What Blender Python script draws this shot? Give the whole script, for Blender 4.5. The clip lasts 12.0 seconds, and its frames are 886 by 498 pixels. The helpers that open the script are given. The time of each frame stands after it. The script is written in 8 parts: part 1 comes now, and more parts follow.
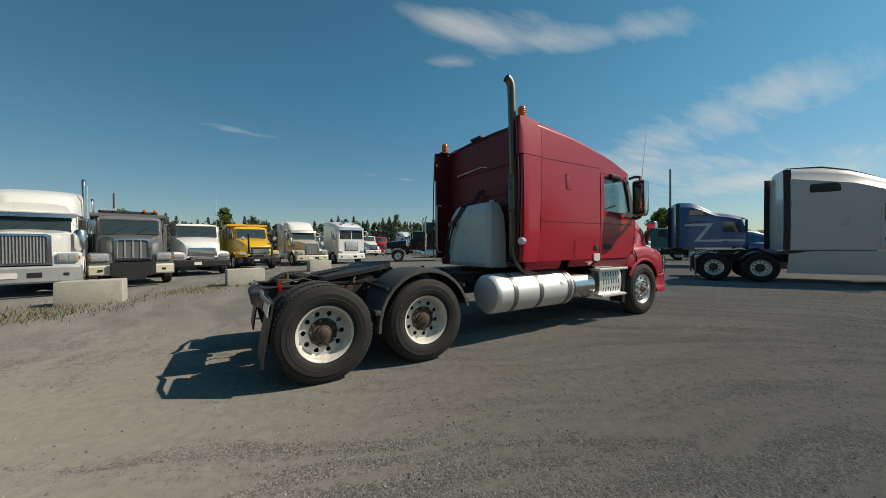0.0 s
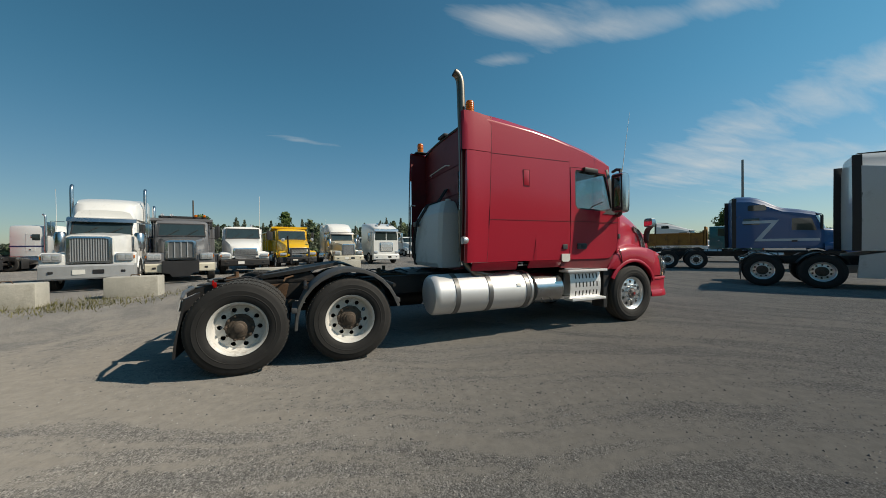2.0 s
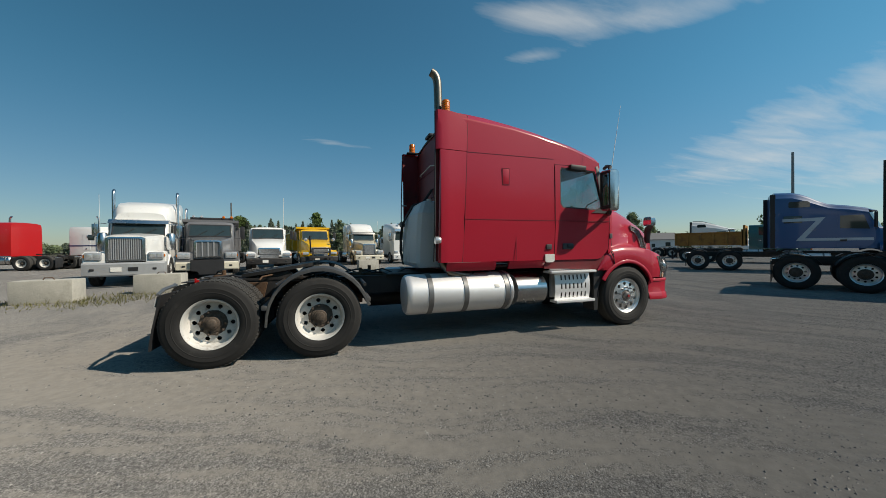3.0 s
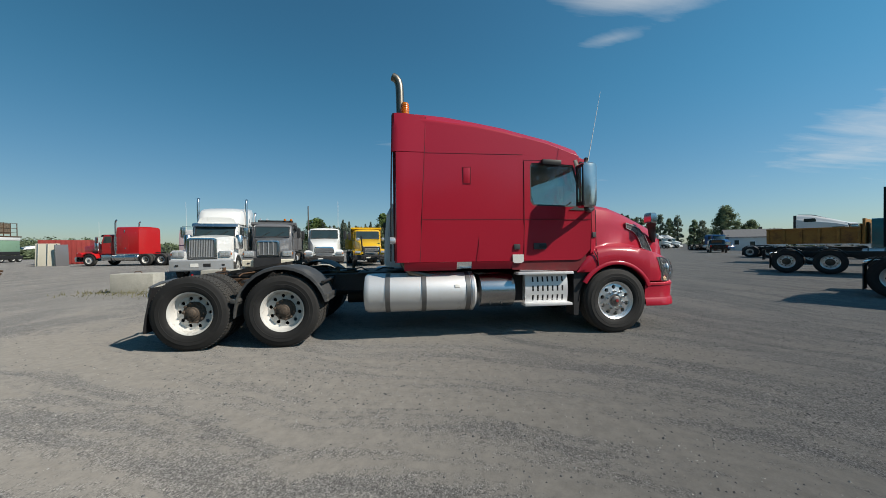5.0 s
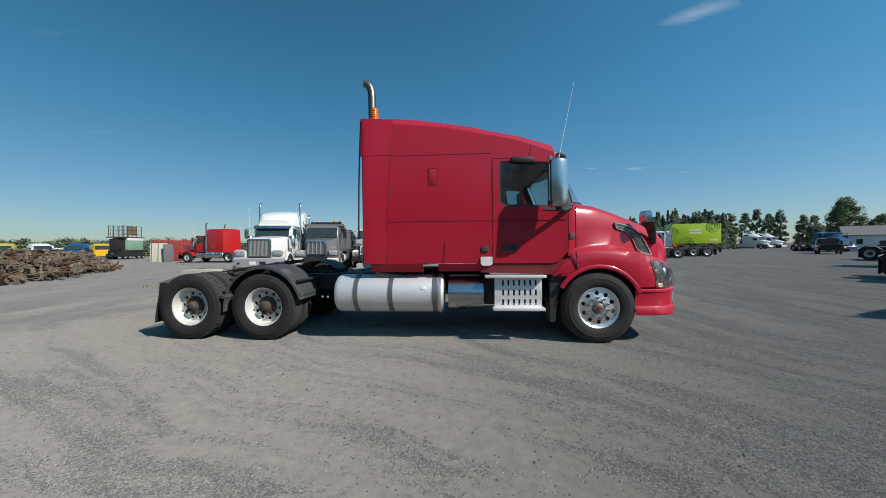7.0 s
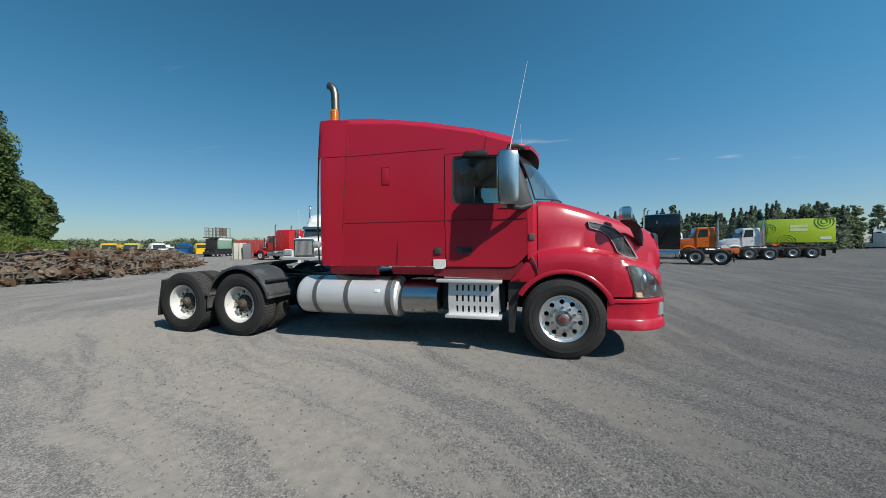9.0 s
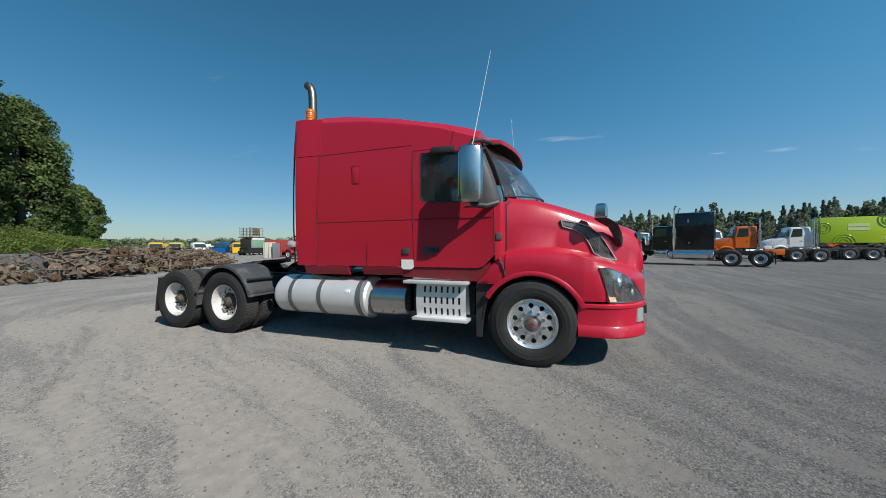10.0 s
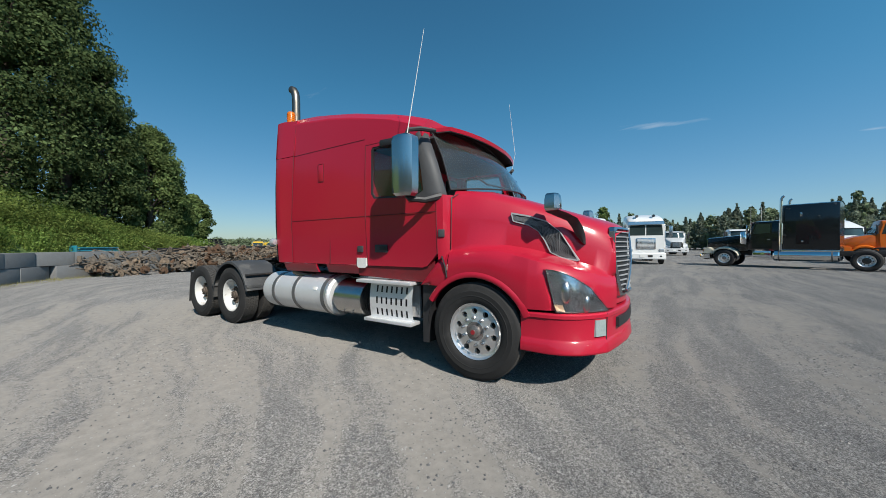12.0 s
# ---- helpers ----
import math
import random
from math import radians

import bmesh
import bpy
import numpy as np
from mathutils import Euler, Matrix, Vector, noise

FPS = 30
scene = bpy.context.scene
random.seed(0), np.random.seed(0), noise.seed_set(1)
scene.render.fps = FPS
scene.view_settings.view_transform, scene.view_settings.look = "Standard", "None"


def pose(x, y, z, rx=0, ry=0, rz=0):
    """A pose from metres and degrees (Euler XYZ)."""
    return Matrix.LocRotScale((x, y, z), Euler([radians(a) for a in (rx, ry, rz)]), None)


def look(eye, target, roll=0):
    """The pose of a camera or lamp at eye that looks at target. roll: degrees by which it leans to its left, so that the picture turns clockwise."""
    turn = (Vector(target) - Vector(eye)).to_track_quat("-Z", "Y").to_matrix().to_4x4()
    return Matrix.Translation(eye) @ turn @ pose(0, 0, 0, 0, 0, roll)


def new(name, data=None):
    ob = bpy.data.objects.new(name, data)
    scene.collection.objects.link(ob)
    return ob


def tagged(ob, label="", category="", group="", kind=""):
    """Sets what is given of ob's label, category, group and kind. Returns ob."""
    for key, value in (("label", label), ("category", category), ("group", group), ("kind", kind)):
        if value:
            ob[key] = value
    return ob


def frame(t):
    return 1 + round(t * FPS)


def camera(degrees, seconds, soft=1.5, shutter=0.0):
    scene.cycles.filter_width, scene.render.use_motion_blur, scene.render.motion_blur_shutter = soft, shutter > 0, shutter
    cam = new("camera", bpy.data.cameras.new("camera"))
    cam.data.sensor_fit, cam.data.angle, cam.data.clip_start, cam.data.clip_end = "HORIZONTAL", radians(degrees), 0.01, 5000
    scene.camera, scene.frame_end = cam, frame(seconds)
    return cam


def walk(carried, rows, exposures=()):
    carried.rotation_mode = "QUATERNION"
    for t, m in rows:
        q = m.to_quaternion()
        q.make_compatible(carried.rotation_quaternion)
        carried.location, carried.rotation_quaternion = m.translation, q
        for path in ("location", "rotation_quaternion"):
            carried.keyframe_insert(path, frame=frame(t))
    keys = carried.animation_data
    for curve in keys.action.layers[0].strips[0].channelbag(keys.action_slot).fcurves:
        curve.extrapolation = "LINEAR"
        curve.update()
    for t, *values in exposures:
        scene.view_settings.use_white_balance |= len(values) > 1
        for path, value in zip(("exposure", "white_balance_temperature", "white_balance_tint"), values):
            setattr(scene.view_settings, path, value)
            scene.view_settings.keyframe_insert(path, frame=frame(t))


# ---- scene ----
cam = camera(106.00, 12.0, soft=0.6)
# seconds, eye x, y, z, then yaw, pitch, roll in degrees
ROWS = [
    (0.0, -7.003, -4.795, 1.431, -31.87, -0.65, 0.52),
    (0.5, -6.651, -4.976, 1.420, -29.55, -0.57, 0.57),
    (1.0, -6.296, -5.155, 1.413, -27.43, -0.54, 0.61),
    (1.5, -5.940, -5.325, 1.407, -25.29, -0.49, 0.62),
    (2.0, -5.574, -5.457, 1.400, -23.06, -0.42, 0.60),
    (2.5, -5.207, -5.590, 1.392, -20.66, -0.43, 0.53),
    (3.0, -4.845, -5.724, 1.397, -18.12, -0.42, 0.55),
    (5.0, -3.301, -6.109, 1.403, -6.57, -0.53, 0.64),
    (5.5, -2.968, -6.166, 1.413, -3.68, -0.54, 0.64),
    (6.0, -2.616, -6.184, 1.421, -0.92, -0.49, 0.76),
    (6.5, -2.246, -6.166, 1.425, 1.64, -0.49, 0.80),
    (7.0, -1.882, -6.126, 1.426, 4.09, -0.53, 0.57),
    (9.0, -0.382, -5.621, 1.451, 14.85, -0.60, 0.55),
    (9.5, -0.007, -5.442, 1.446, 17.26, -0.56, 0.46),
    (10.0, 0.340, -5.237, 1.446, 19.68, -0.61, 0.41),
    (10.5, 0.674, -5.043, 1.450, 22.35, -0.69, 0.29),
    (11.0, 0.978, -4.815, 1.448, 25.35, -0.81, 0.34),
    (11.5, 1.285, -4.565, 1.437, 28.74, -0.86, 0.32),
    (12.0, 1.590, -4.298, 1.423, 32.42, -0.72, 0.34),
]
EXPOSURES = [(0.0, 0.06, 7650, 10), (2.5, 0.07, 7350, 10), (5.5, 0.18, 6750, 10), (7.0, 0.22, 6550, 10), (9.5, 0.28, 6500, 10), (12.0, 0.38, 6500, 10)]
walk(cam, [(t, pose(x, y, z, 90 + pitch, roll, yaw)) for t, x, y, z, yaw, pitch, roll in ROWS], EXPOSURES)

# ---------------------------------------------------------------- sky, sun
SUN_EL, SUN_AZ = radians(42), radians(-28)          # height, and turn from +x towards +y
world = bpy.data.worlds.new("sky")
scene.world = world
world.use_nodes = True
wn, wl = world.node_tree.nodes, world.node_tree.links
wn.clear()
w_out = wn.new("ShaderNodeOutputWorld")
w_bg = wn.new("ShaderNodeBackground")
w_sky = wn.new("ShaderNodeTexSky")
w_sky.sky_type = "NISHITA"
w_sky.sun_disc = False
w_sky.sun_elevation = SUN_EL
w_sky.sun_rotation = radians(90) - SUN_AZ
w_sky.air_density, w_sky.dust_density, w_sky.ozone_density = 1.0, 0.3, 2.0
w_bg.inputs["Strength"].default_value = 0.078


def wnode(kind, **inputs):
    n = wn.new(kind)
    for k, v in inputs.items():
        n.inputs[k].default_value = v
    return n


def wmath(op, a, b=None):
    n = wn.new("ShaderNodeMath")
    n.operation = op
    for i, v in enumerate((a, b)):
        if v is None:
            continue
        if isinstance(v, (int, float)):
            n.inputs[i].default_value = v
        else:
            wl.new(v, n.inputs[i])
    return n.outputs[0]


# thin cirrus: stretched noise on a flat layer high above the yard
w_tc = wn.new("ShaderNodeTexCoord")
w_sep = wn.new("ShaderNodeSeparateXYZ")
wl.new(w_tc.outputs["Generated"], w_sep.inputs[0])
w_h = wmath("MAXIMUM", wmath("ADD", w_sep.outputs[2], 0.06), 0.02)
w_com = wn.new("ShaderNodeCombineXYZ")
wl.new(wmath("DIVIDE", w_sep.outputs[0], w_h), w_com.inputs[0])
wl.new(wmath("DIVIDE", w_sep.outputs[1], w_h), w_com.inputs[1])
w_map = wn.new("ShaderNodeMapping")
w_map.inputs["Rotation"].default_value = (0, 0, radians(-62))
w_map.inputs["Scale"].default_value = (0.34, 1.5, 1)
w_map.inputs["Location"].default_value = (0.35, 0.2, 0)
wl.new(w_com.outputs[0], w_map.inputs[0])
w_tint = wn.new("ShaderNodeMix")
w_tint.data_type, w_tint.blend_type = "RGBA", "MULTIPLY"
w_tint.inputs[0].default_value = 1.0
w_grade = wn.new("ShaderNodeMapRange")                    # hazy pale blue low down, clear deep blue above
w_grade.interpolation_type = "SMOOTHSTEP"
w_grade.inputs[1].default_value, w_grade.inputs[2].default_value = -0.02, 0.45
wl.new(w_sep.outputs[2], w_grade.inputs[0])
w_haze = wn.new("ShaderNodeMix")
w_haze.data_type = "RGBA"
wl.new(w_grade.outputs[0], w_haze.inputs[0])
w_haze.inputs[6].default_value, w_haze.inputs[7].default_value = (0.66, 0.82, 0.97, 1), (0.42, 1.07, 1.17, 1)
wl.new(w_haze.outputs[2], w_tint.inputs[7])
wl.new(w_sky.outputs[0], w_tint.inputs[6])
w_n1 = wnode("ShaderNodeTexNoise", Scale=1.0, Detail=9.0, Roughness=0.62, Distortion=0.35)
wl.new(w_map.outputs[0], w_n1.inputs["Vector"])
w_n3 = wnode("ShaderNodeTexNoise", Scale=4.2, Detail=6.0, Roughness=0.6, Distortion=0.5)
wl.new(w_map.outputs[0], w_n3.inputs["Vector"])
w_n2 = wnode("ShaderNodeTexNoise", Scale=0.33, Detail=2.0, Roughness=0.5)
wl.new(w_com.outputs[0], w_n2.inputs["Vector"])
w_amt = wmath("ADD", wmath("MULTIPLY", wmath("SUBTRACT", w_n2.outputs[0], 0.5), 0.3), wmath("ADD", wmath("MULTIPLY", w_n1.outputs[0], 0.8), wmath("MULTIPLY", w_n3.outputs[0], 0.8)))
WISPS = [(0.72, 1.13, -14, 0.34, 0.15, 0.55), (1.06, 1.06, -20, 0.48, 0.21, 0.66), (1.42, 0.76, -42, 0.44, 0.18, 0.56), (0.90, 1.36, -30, 0.32, 0.09, 0.42),
         (2.7, 1.0, 75, 1.4, 0.60, 0.56), (3.6, 2.0, 75, 1.7, 0.9, 0.60), (4.9, 1.4, 78, 2.2, 1.3, 0.60), (3.0, -1.2, 90, 1.8, 1.0, 0.3),
         (-0.06, 1.97, -8, 0.2, 0.1, 0.34), (0.0, 2.78, 8, 0.55, 0.15, 0.52), (1.26, 3.5, 0, 0.2, 0.15, 0.48), (1.7, 3.5, 0, 0.24, 0.16, 0.48), (2.25, 3.6, 0, 0.3, 0.14, 0.3)]
for cx, cy, turn, half_l, half_w, gain in WISPS:          # single wisps and the veil on the sunny side
    w_pt = wn.new("ShaderNodeMapping")
    w_pt.vector_type = "TEXTURE"
    w_pt.inputs["Location"].default_value = (cx, cy, 0)
    w_pt.inputs["Rotation"].default_value = (0, 0, radians(turn))
    w_pt.inputs["Scale"].default_value = (half_l, half_w, 1)
    wl.new(w_com.outputs[0], w_pt.inputs[0])
    w_len = wn.new("ShaderNodeVectorMath")
    w_len.operation = "LENGTH"
    wl.new(w_pt.outputs[0], w_len.inputs[0])
    w_amt = wmath("ADD", w_amt, wmath("MULTIPLY", wmath("MAXIMUM", wmath("SUBTRACT", 1.0, w_len.outputs[1]), 0.0), gain))
w_ramp = wn.new("ShaderNodeMapRange")
w_ramp.inputs[1].default_value, w_ramp.inputs[2].default_value = 1.03, 1.78
w_ramp.inputs[3].default_value, w_ramp.inputs[4].default_value = 0.0, 0.75
wl.new(w_amt, w_ramp.inputs[0])
w_mix = wn.new("ShaderNodeMix")
w_mix.data_type = "RGBA"
wl.new(w_ramp.outputs[0], w_mix.inputs[0])
w_side = wn.new("ShaderNodeMapRange")                     # clearer and darker away from the sun
w_side.interpolation_type = "SMOOTHSTEP"
for k, v in enumerate((-0.9, 0.5, 0.80, 1.08)):
    w_side.inputs[k + 1].default_value = v
wl.new(w_sep.outputs[0], w_side.inputs[0])
w_deep = wn.new("ShaderNodeMix")
w_deep.data_type, w_deep.blend_type = "RGBA", "MULTIPLY"
w_deep.inputs[0].default_value = 1.0
wl.new(w_tint.outputs[2], w_deep.inputs[6])
wl.new(w_side.outputs[0], w_deep.inputs[7])
wl.new(w_deep.outputs[2], w_mix.inputs[6])
w_mix.inputs[7].default_value = (8.2, 8.6, 9.0, 1)
wl.new(w_mix.outputs[2], w_bg.inputs["Color"])
wl.new(w_bg.outputs[0], w_out.inputs[0])

sun = new("sun", bpy.data.lights.new("sun", "SUN"))
sun.data.energy, sun.data.angle, sun.data.color = 4.3, radians(0.55), (1.0, 0.94, 0.85)
SUN_DIR = Vector((math.cos(SUN_EL) * math.cos(SUN_AZ), math.cos(SUN_EL) * math.sin(SUN_AZ), math.sin(SUN_EL)))
sun.matrix_world = look(SUN_DIR * 60, (0, 0, 0))

# ---------------------------------------------------------------- materials


def principled(name):
    m = bpy.data.materials.new(name)
    m.use_nodes = True
    t = m.node_tree
    return m, t, t.nodes["Principled BSDF"]


def surface(name, color, rough=0.5, metal=0.0, vary=0.12, scale=3.0, fine=60.0, bump=0.0, dirt=None, dirt_amt=0.0, coat=0.0, dirt_scale=1.5):
    """Colour with variation at two scales, optional dirt patches, bump and clear coat."""
    m, t, p = principled(name)
    n, l = t.nodes, t.links
    tc = n.new("ShaderNodeTexCoord")
    big = n.new("ShaderNodeTexNoise")
    big.inputs["Scale"].default_value, big.inputs["Detail"].default_value = scale, 5
    small = n.new("ShaderNodeTexNoise")
    small.inputs["Scale"].default_value, small.inputs["Detail"].default_value = fine, 4
    for k in (big, small):
        l.new(tc.outputs["Object"], k.inputs["Vector"])
    add = n.new("ShaderNodeMath")
    add.operation = "ADD"
    l.new(big.outputs[0], add.inputs[0])
    l.new(small.outputs[0], add.inputs[1])
    mr = n.new("ShaderNodeMapRange")
    mr.inputs[1].default_value, mr.inputs[2].default_value = 0.6, 1.4
    mr.inputs[3].default_value, mr.inputs[4].default_value = 1 - vary, 1 + vary
    l.new(add.outputs[0], mr.inputs[0])
    mul = n.new("ShaderNodeMix")
    mul.data_type, mul.blend_type = "RGBA", "MULTIPLY"
    mul.inputs[0].default_value = 1.0
    mul.inputs[6].default_value = (*color, 1)
    l.new(mr.outputs[0], mul.inputs[7])
    col = mul.outputs[2]
    if dirt:
        dn = n.new("ShaderNodeTexNoise")
        dn.inputs["Scale"].default_value, dn.inputs["Detail"].default_value, dn.inputs["Roughness"].default_value = dirt_scale, 8, 0.68
        l.new(tc.outputs["Object"], dn.inputs["Vector"])
        dr = n.new("ShaderNodeMapRange")
        dr.inputs[1].default_value, dr.inputs[2].default_value = 0.62 - 0.3 * dirt_amt, 0.78 - 0.2 * dirt_amt
        dr.inputs[4].default_value = min(1.0, 0.5 + dirt_amt)
        l.new(dn.outputs[0], dr.inputs[0])
        dm = n.new("ShaderNodeMix")
        dm.data_type = "RGBA"
        l.new(dr.outputs[0], dm.inputs[0])
        l.new(col, dm.inputs[6])
        dm.inputs[7].default_value = (*dirt, 1)
        col = dm.outputs[2]
        rr = n.new("ShaderNodeMapRange")
        rr.inputs[3].default_value, rr.inputs[4].default_value = rough, max(rough, 0.8)
        l.new(dr.outputs[0], rr.inputs[0])
        l.new(rr.outputs[0], p.inputs["Roughness"])
    else:
        rr = n.new("ShaderNodeMapRange")
        rr.inputs[1].default_value, rr.inputs[2].default_value = 0.6, 1.4
        rr.inputs[3].default_value, rr.inputs[4].default_value = rough * 0.85, min(1, rough * 1.15)
        l.new(add.outputs[0], rr.inputs[0])
        l.new(rr.outputs[0], p.inputs["Roughness"])
    l.new(col, p.inputs["Base Color"])
    p.inputs["Metallic"].default_value = metal
    p.inputs["Coat Weight"].default_value = coat
    p.inputs["Coat Roughness"].default_value = 0.06
    if bump:
        b = n.new("ShaderNodeBump")
        b.inputs["Strength"].default_value, b.inputs["Distance"].default_value = bump, 0.01
        l.new(small.outputs[0], b.inputs["Height"])
        l.new(b.outputs[0], p.inputs["Normal"])
    return m


def glass(name, tint, rough=0.02, film=0.0):
    m, t, p = principled(name)
    p.inputs["Base Color"].default_value = (*tint, 1)
    p.inputs["Roughness"].default_value = rough
    p.inputs["Transmission Weight"].default_value = 1.0
    p.inputs["IOR"].default_value = 1.12
    p.inputs["Coat Weight"].default_value = 1.0
    p.inputs["Coat Roughness"].default_value = 0.02
    if film:                                          # thin dust on the pane
        n, l = t.nodes, t.links
        d, ms, nz = n.new("ShaderNodeBsdfDiffuse"), n.new("ShaderNodeMixShader"), n.new("ShaderNodeTexNoise")
        d.inputs[0].default_value = (0.40, 0.42, 0.42, 1)
        nz.inputs["Scale"].default_value, nz.inputs["Detail"].default_value = 2.5, 4
        mr = n.new("ShaderNodeMapRange")
        mr.inputs[1].default_value, mr.inputs[2].default_value, mr.inputs[3].default_value, mr.inputs[4].default_value = 0.3, 0.7, film * 0.7, film * 1.3
        l.new(nz.outputs[0], mr.inputs[0])
        l.new(mr.outputs[0], ms.inputs[0])
        l.new(p.outputs[0], ms.inputs[1])
        l.new(d.outputs[0], ms.inputs[2])
        out = [k for k in n if k.bl_idname == "ShaderNodeOutputMaterial"][0]
        l.new(ms.outputs[0], out.inputs[0])
    return m


def lamp_glow(name, color):
    m, t, p = principled(name)
    p.inputs["Base Color"].default_value = (*color, 1)
    p.inputs["Roughness"].default_value = 0.25
    p.inputs["Transmission Weight"].default_value = 0.35
    p.inputs["Subsurface Weight"].default_value = 0.0
    return m


def paint(name, color, dirt_amt=0.12, rough=0.3, vary=0.05):
    return surface(name, color, rough, 0.0, vary, 0.7, 40, dirt=(0.27, 0.25, 0.22), dirt_amt=dirt_amt, coat=0.5, dirt_scale=2.2)


M = {}
M["red"] = surface("red_paint", (0.42, 0.009, 0.03), 0.5, 0, 0.05, 0.8, 60, coat=0.75)
M["red"].node_tree.nodes["Principled BSDF"].inputs["Coat Roughness"].default_value = 0.15
M["red"].node_tree.nodes["Principled BSDF"].inputs["Specular IOR Level"].default_value = 0.2
# darker red that carries grime and painted-in shade
M["red_dull_shaded"] = surface("dull_shaded_red_paint", (0.16, 0.010, 0.015), 0.55, 0, 0.15, 2, 50, dirt=(0.05, 0.02, 0.02), dirt_amt=0.2)
M["black"] = surface("black_plastic", (0.022, 0.022, 0.024), 0.55, 0, 0.25, 4, 90, bump=0.05)
M["grey_plastic"] = surface("grey_plastic", (0.05, 0.052, 0.055), 0.6, 0, 0.2, 3, 80, dirt=(0.2, 0.19, 0.17), dirt_amt=0.15)
M["chassis"] = surface("greasy_chassis", (0.018, 0.017, 0.017), 0.6, 0, 0.35, 5, 60, bump=0.2, dirt=(0.10, 0.07, 0.05), dirt_amt=0.22, dirt_scale=6)
M["rust"] = surface("rusty_iron", (0.10, 0.055, 0.03), 0.85, 0.1, 0.5, 9, 80, bump=0.5, dirt=(0.05, 0.035, 0.025), dirt_amt=0.4, dirt_scale=7)
M["rubber"] = surface("tyre_rubber", (0.017, 0.0165, 0.0165), 0.8, 0, 0.25, 6, 120, bump=0.15, dirt=(0.055, 0.052, 0.05), dirt_amt=0.14, dirt_scale=5)
M["tread"] = surface("dusty_tread", (0.05, 0.048, 0.045), 0.95, 0, 0.3, 9, 100, bump=0.2)
M["white_rim"] = surface("white_wheel_paint", (0.62, 0.61, 0.58), 0.45, 0.0, 0.08, 5, 60, dirt=(0.2, 0.16, 0.12), dirt_amt=0.22, dirt_scale=9)
M["alu"] = surface("polished_aluminium", (0.80, 0.80, 0.80), 0.34, 0.85, 0.06, 6, 90)
M["alu_tank"] = surface("brushed_aluminium", (0.82, 0.82, 0.82), 0.5, 0.6, 0.08, 2, 120, dirt=(0.42, 0.40, 0.37), dirt_amt=0.12, dirt_scale=2.5)
M["strap"] = surface("steel_strap", (0.22, 0.22, 0.22), 0.45, 0.7, 0.1, 6, 90)
M["chrome"] = surface("chrome", (0.82, 0.83, 0.84), 0.07, 1.0, 0.03, 5, 50)
M["chrome_dull"] = surface("weathered_chrome", (0.60, 0.60, 0.60), 0.25, 1.0, 0.12, 6, 60, dirt=(0.2, 0.19, 0.17), dirt_amt=0.1)
M["steel_hot"] = surface("heat_stained_steel", (0.22, 0.20, 0.17), 0.4, 1.0, 0.15, 5, 70, dirt=(0.16, 0.10, 0.06), dirt_amt=0.3, dirt_scale=5)
M["white_box"] = surface("white_plastic_tank", (0.70, 0.71, 0.71), 0.5, 0, 0.05, 1.5, 40, dirt=(0.4, 0.39, 0.37), dirt_amt=0.12)
M["white"] = paint("white_paint", (0.78, 0.78, 0.76), 0.08)
M["amber"] = lamp_glow("amber_plastic", (0.85, 0.22, 0.01))
M["red_lens"] = lamp_glow("red_lens", (0.5, 0.01, 0.01))
M["clear_lens"] = surface("clear_lamp_lens", (0.62, 0.64, 0.66), 0.12, 0.55, 0.3, 9, 40)
M["glass"] = glass("tinted_glass", (0.48, 0.61, 0.60), film=0.02)
M["screen_glass"] = glass("screen_glass", (0.66, 0.78, 0.76), film=0.04)
M["dark_glass"] = surface("dark_windscreen", (0.03, 0.045, 0.045), 0.05, 0, 0.2, 2, 30)
M["dark_glass"].node_tree.nodes["Principled BSDF"].inputs["Specular IOR Level"].default_value = 0.9
M["interior"] = surface("dark_cab_trim", (0.05, 0.05, 0.053), 0.8, 0, 0.2, 5, 70)
M["mirror_face"] = surface("mirror_face", (0.9, 0.9, 0.9), 0.02, 1.0, 0.0, 1, 10)
M["label_white"] = surface("white_sticker", (0.75, 0.74, 0.7), 0.5, 0, 0.1, 8, 60)
M["mirror_shell"] = surface("satin_chrome", (0.56, 0.56, 0.55), 0.22, 1.0, 0.0, 4, 60)
M["lamp_dark"] = surface("lamp_housing", (0.5, 0.51, 0.52), 0.12, 0.95, 0.3, 14, 40, bump=0.25)
M["pale_amber"] = lamp_glow("pale_amber_lens", (0.75, 0.55, 0.38))
M["satin"] = surface("satin_silver_trim", (0.42, 0.43, 0.44), 0.4, 0.3, 0.1, 6, 60)
M["hub_iron"] = surface("stained_hub_iron", (0.26, 0.24, 0.23), 0.45, 0.7, 0.4, 8, 60, dirt=(0.18, 0.03, 0.03), dirt_amt=0.2, dirt_scale=9)
M["fog"] = surface("cloudy_fog_lens", (0.34, 0.40, 0.40), 0.12, 0.1, 0.15, 14, 60, coat=1.0)
M["lamp_glass"] = glass("clear_lamp_glass", (0.95, 0.96, 0.96), 0.06)
M["seam"] = surface("panel_gap", (0.11, 0.008, 0.016), 0.8, 0, 0.1)
M["hub_rust"] = surface("rusty_hub", (0.095, 0.073, 0.057), 0.85, 0.1, 0.4, 9, 60, bump=0.3, dirt=(0.13, 0.105, 0.085), dirt_amt=0.4, dirt_scale=7)
M["cap_red"] = surface("red_hub_cap", (0.30, 0.02, 0.025), 0.5, 0, 0.15)

# ---------------------------------------------------------------- mesh helpers


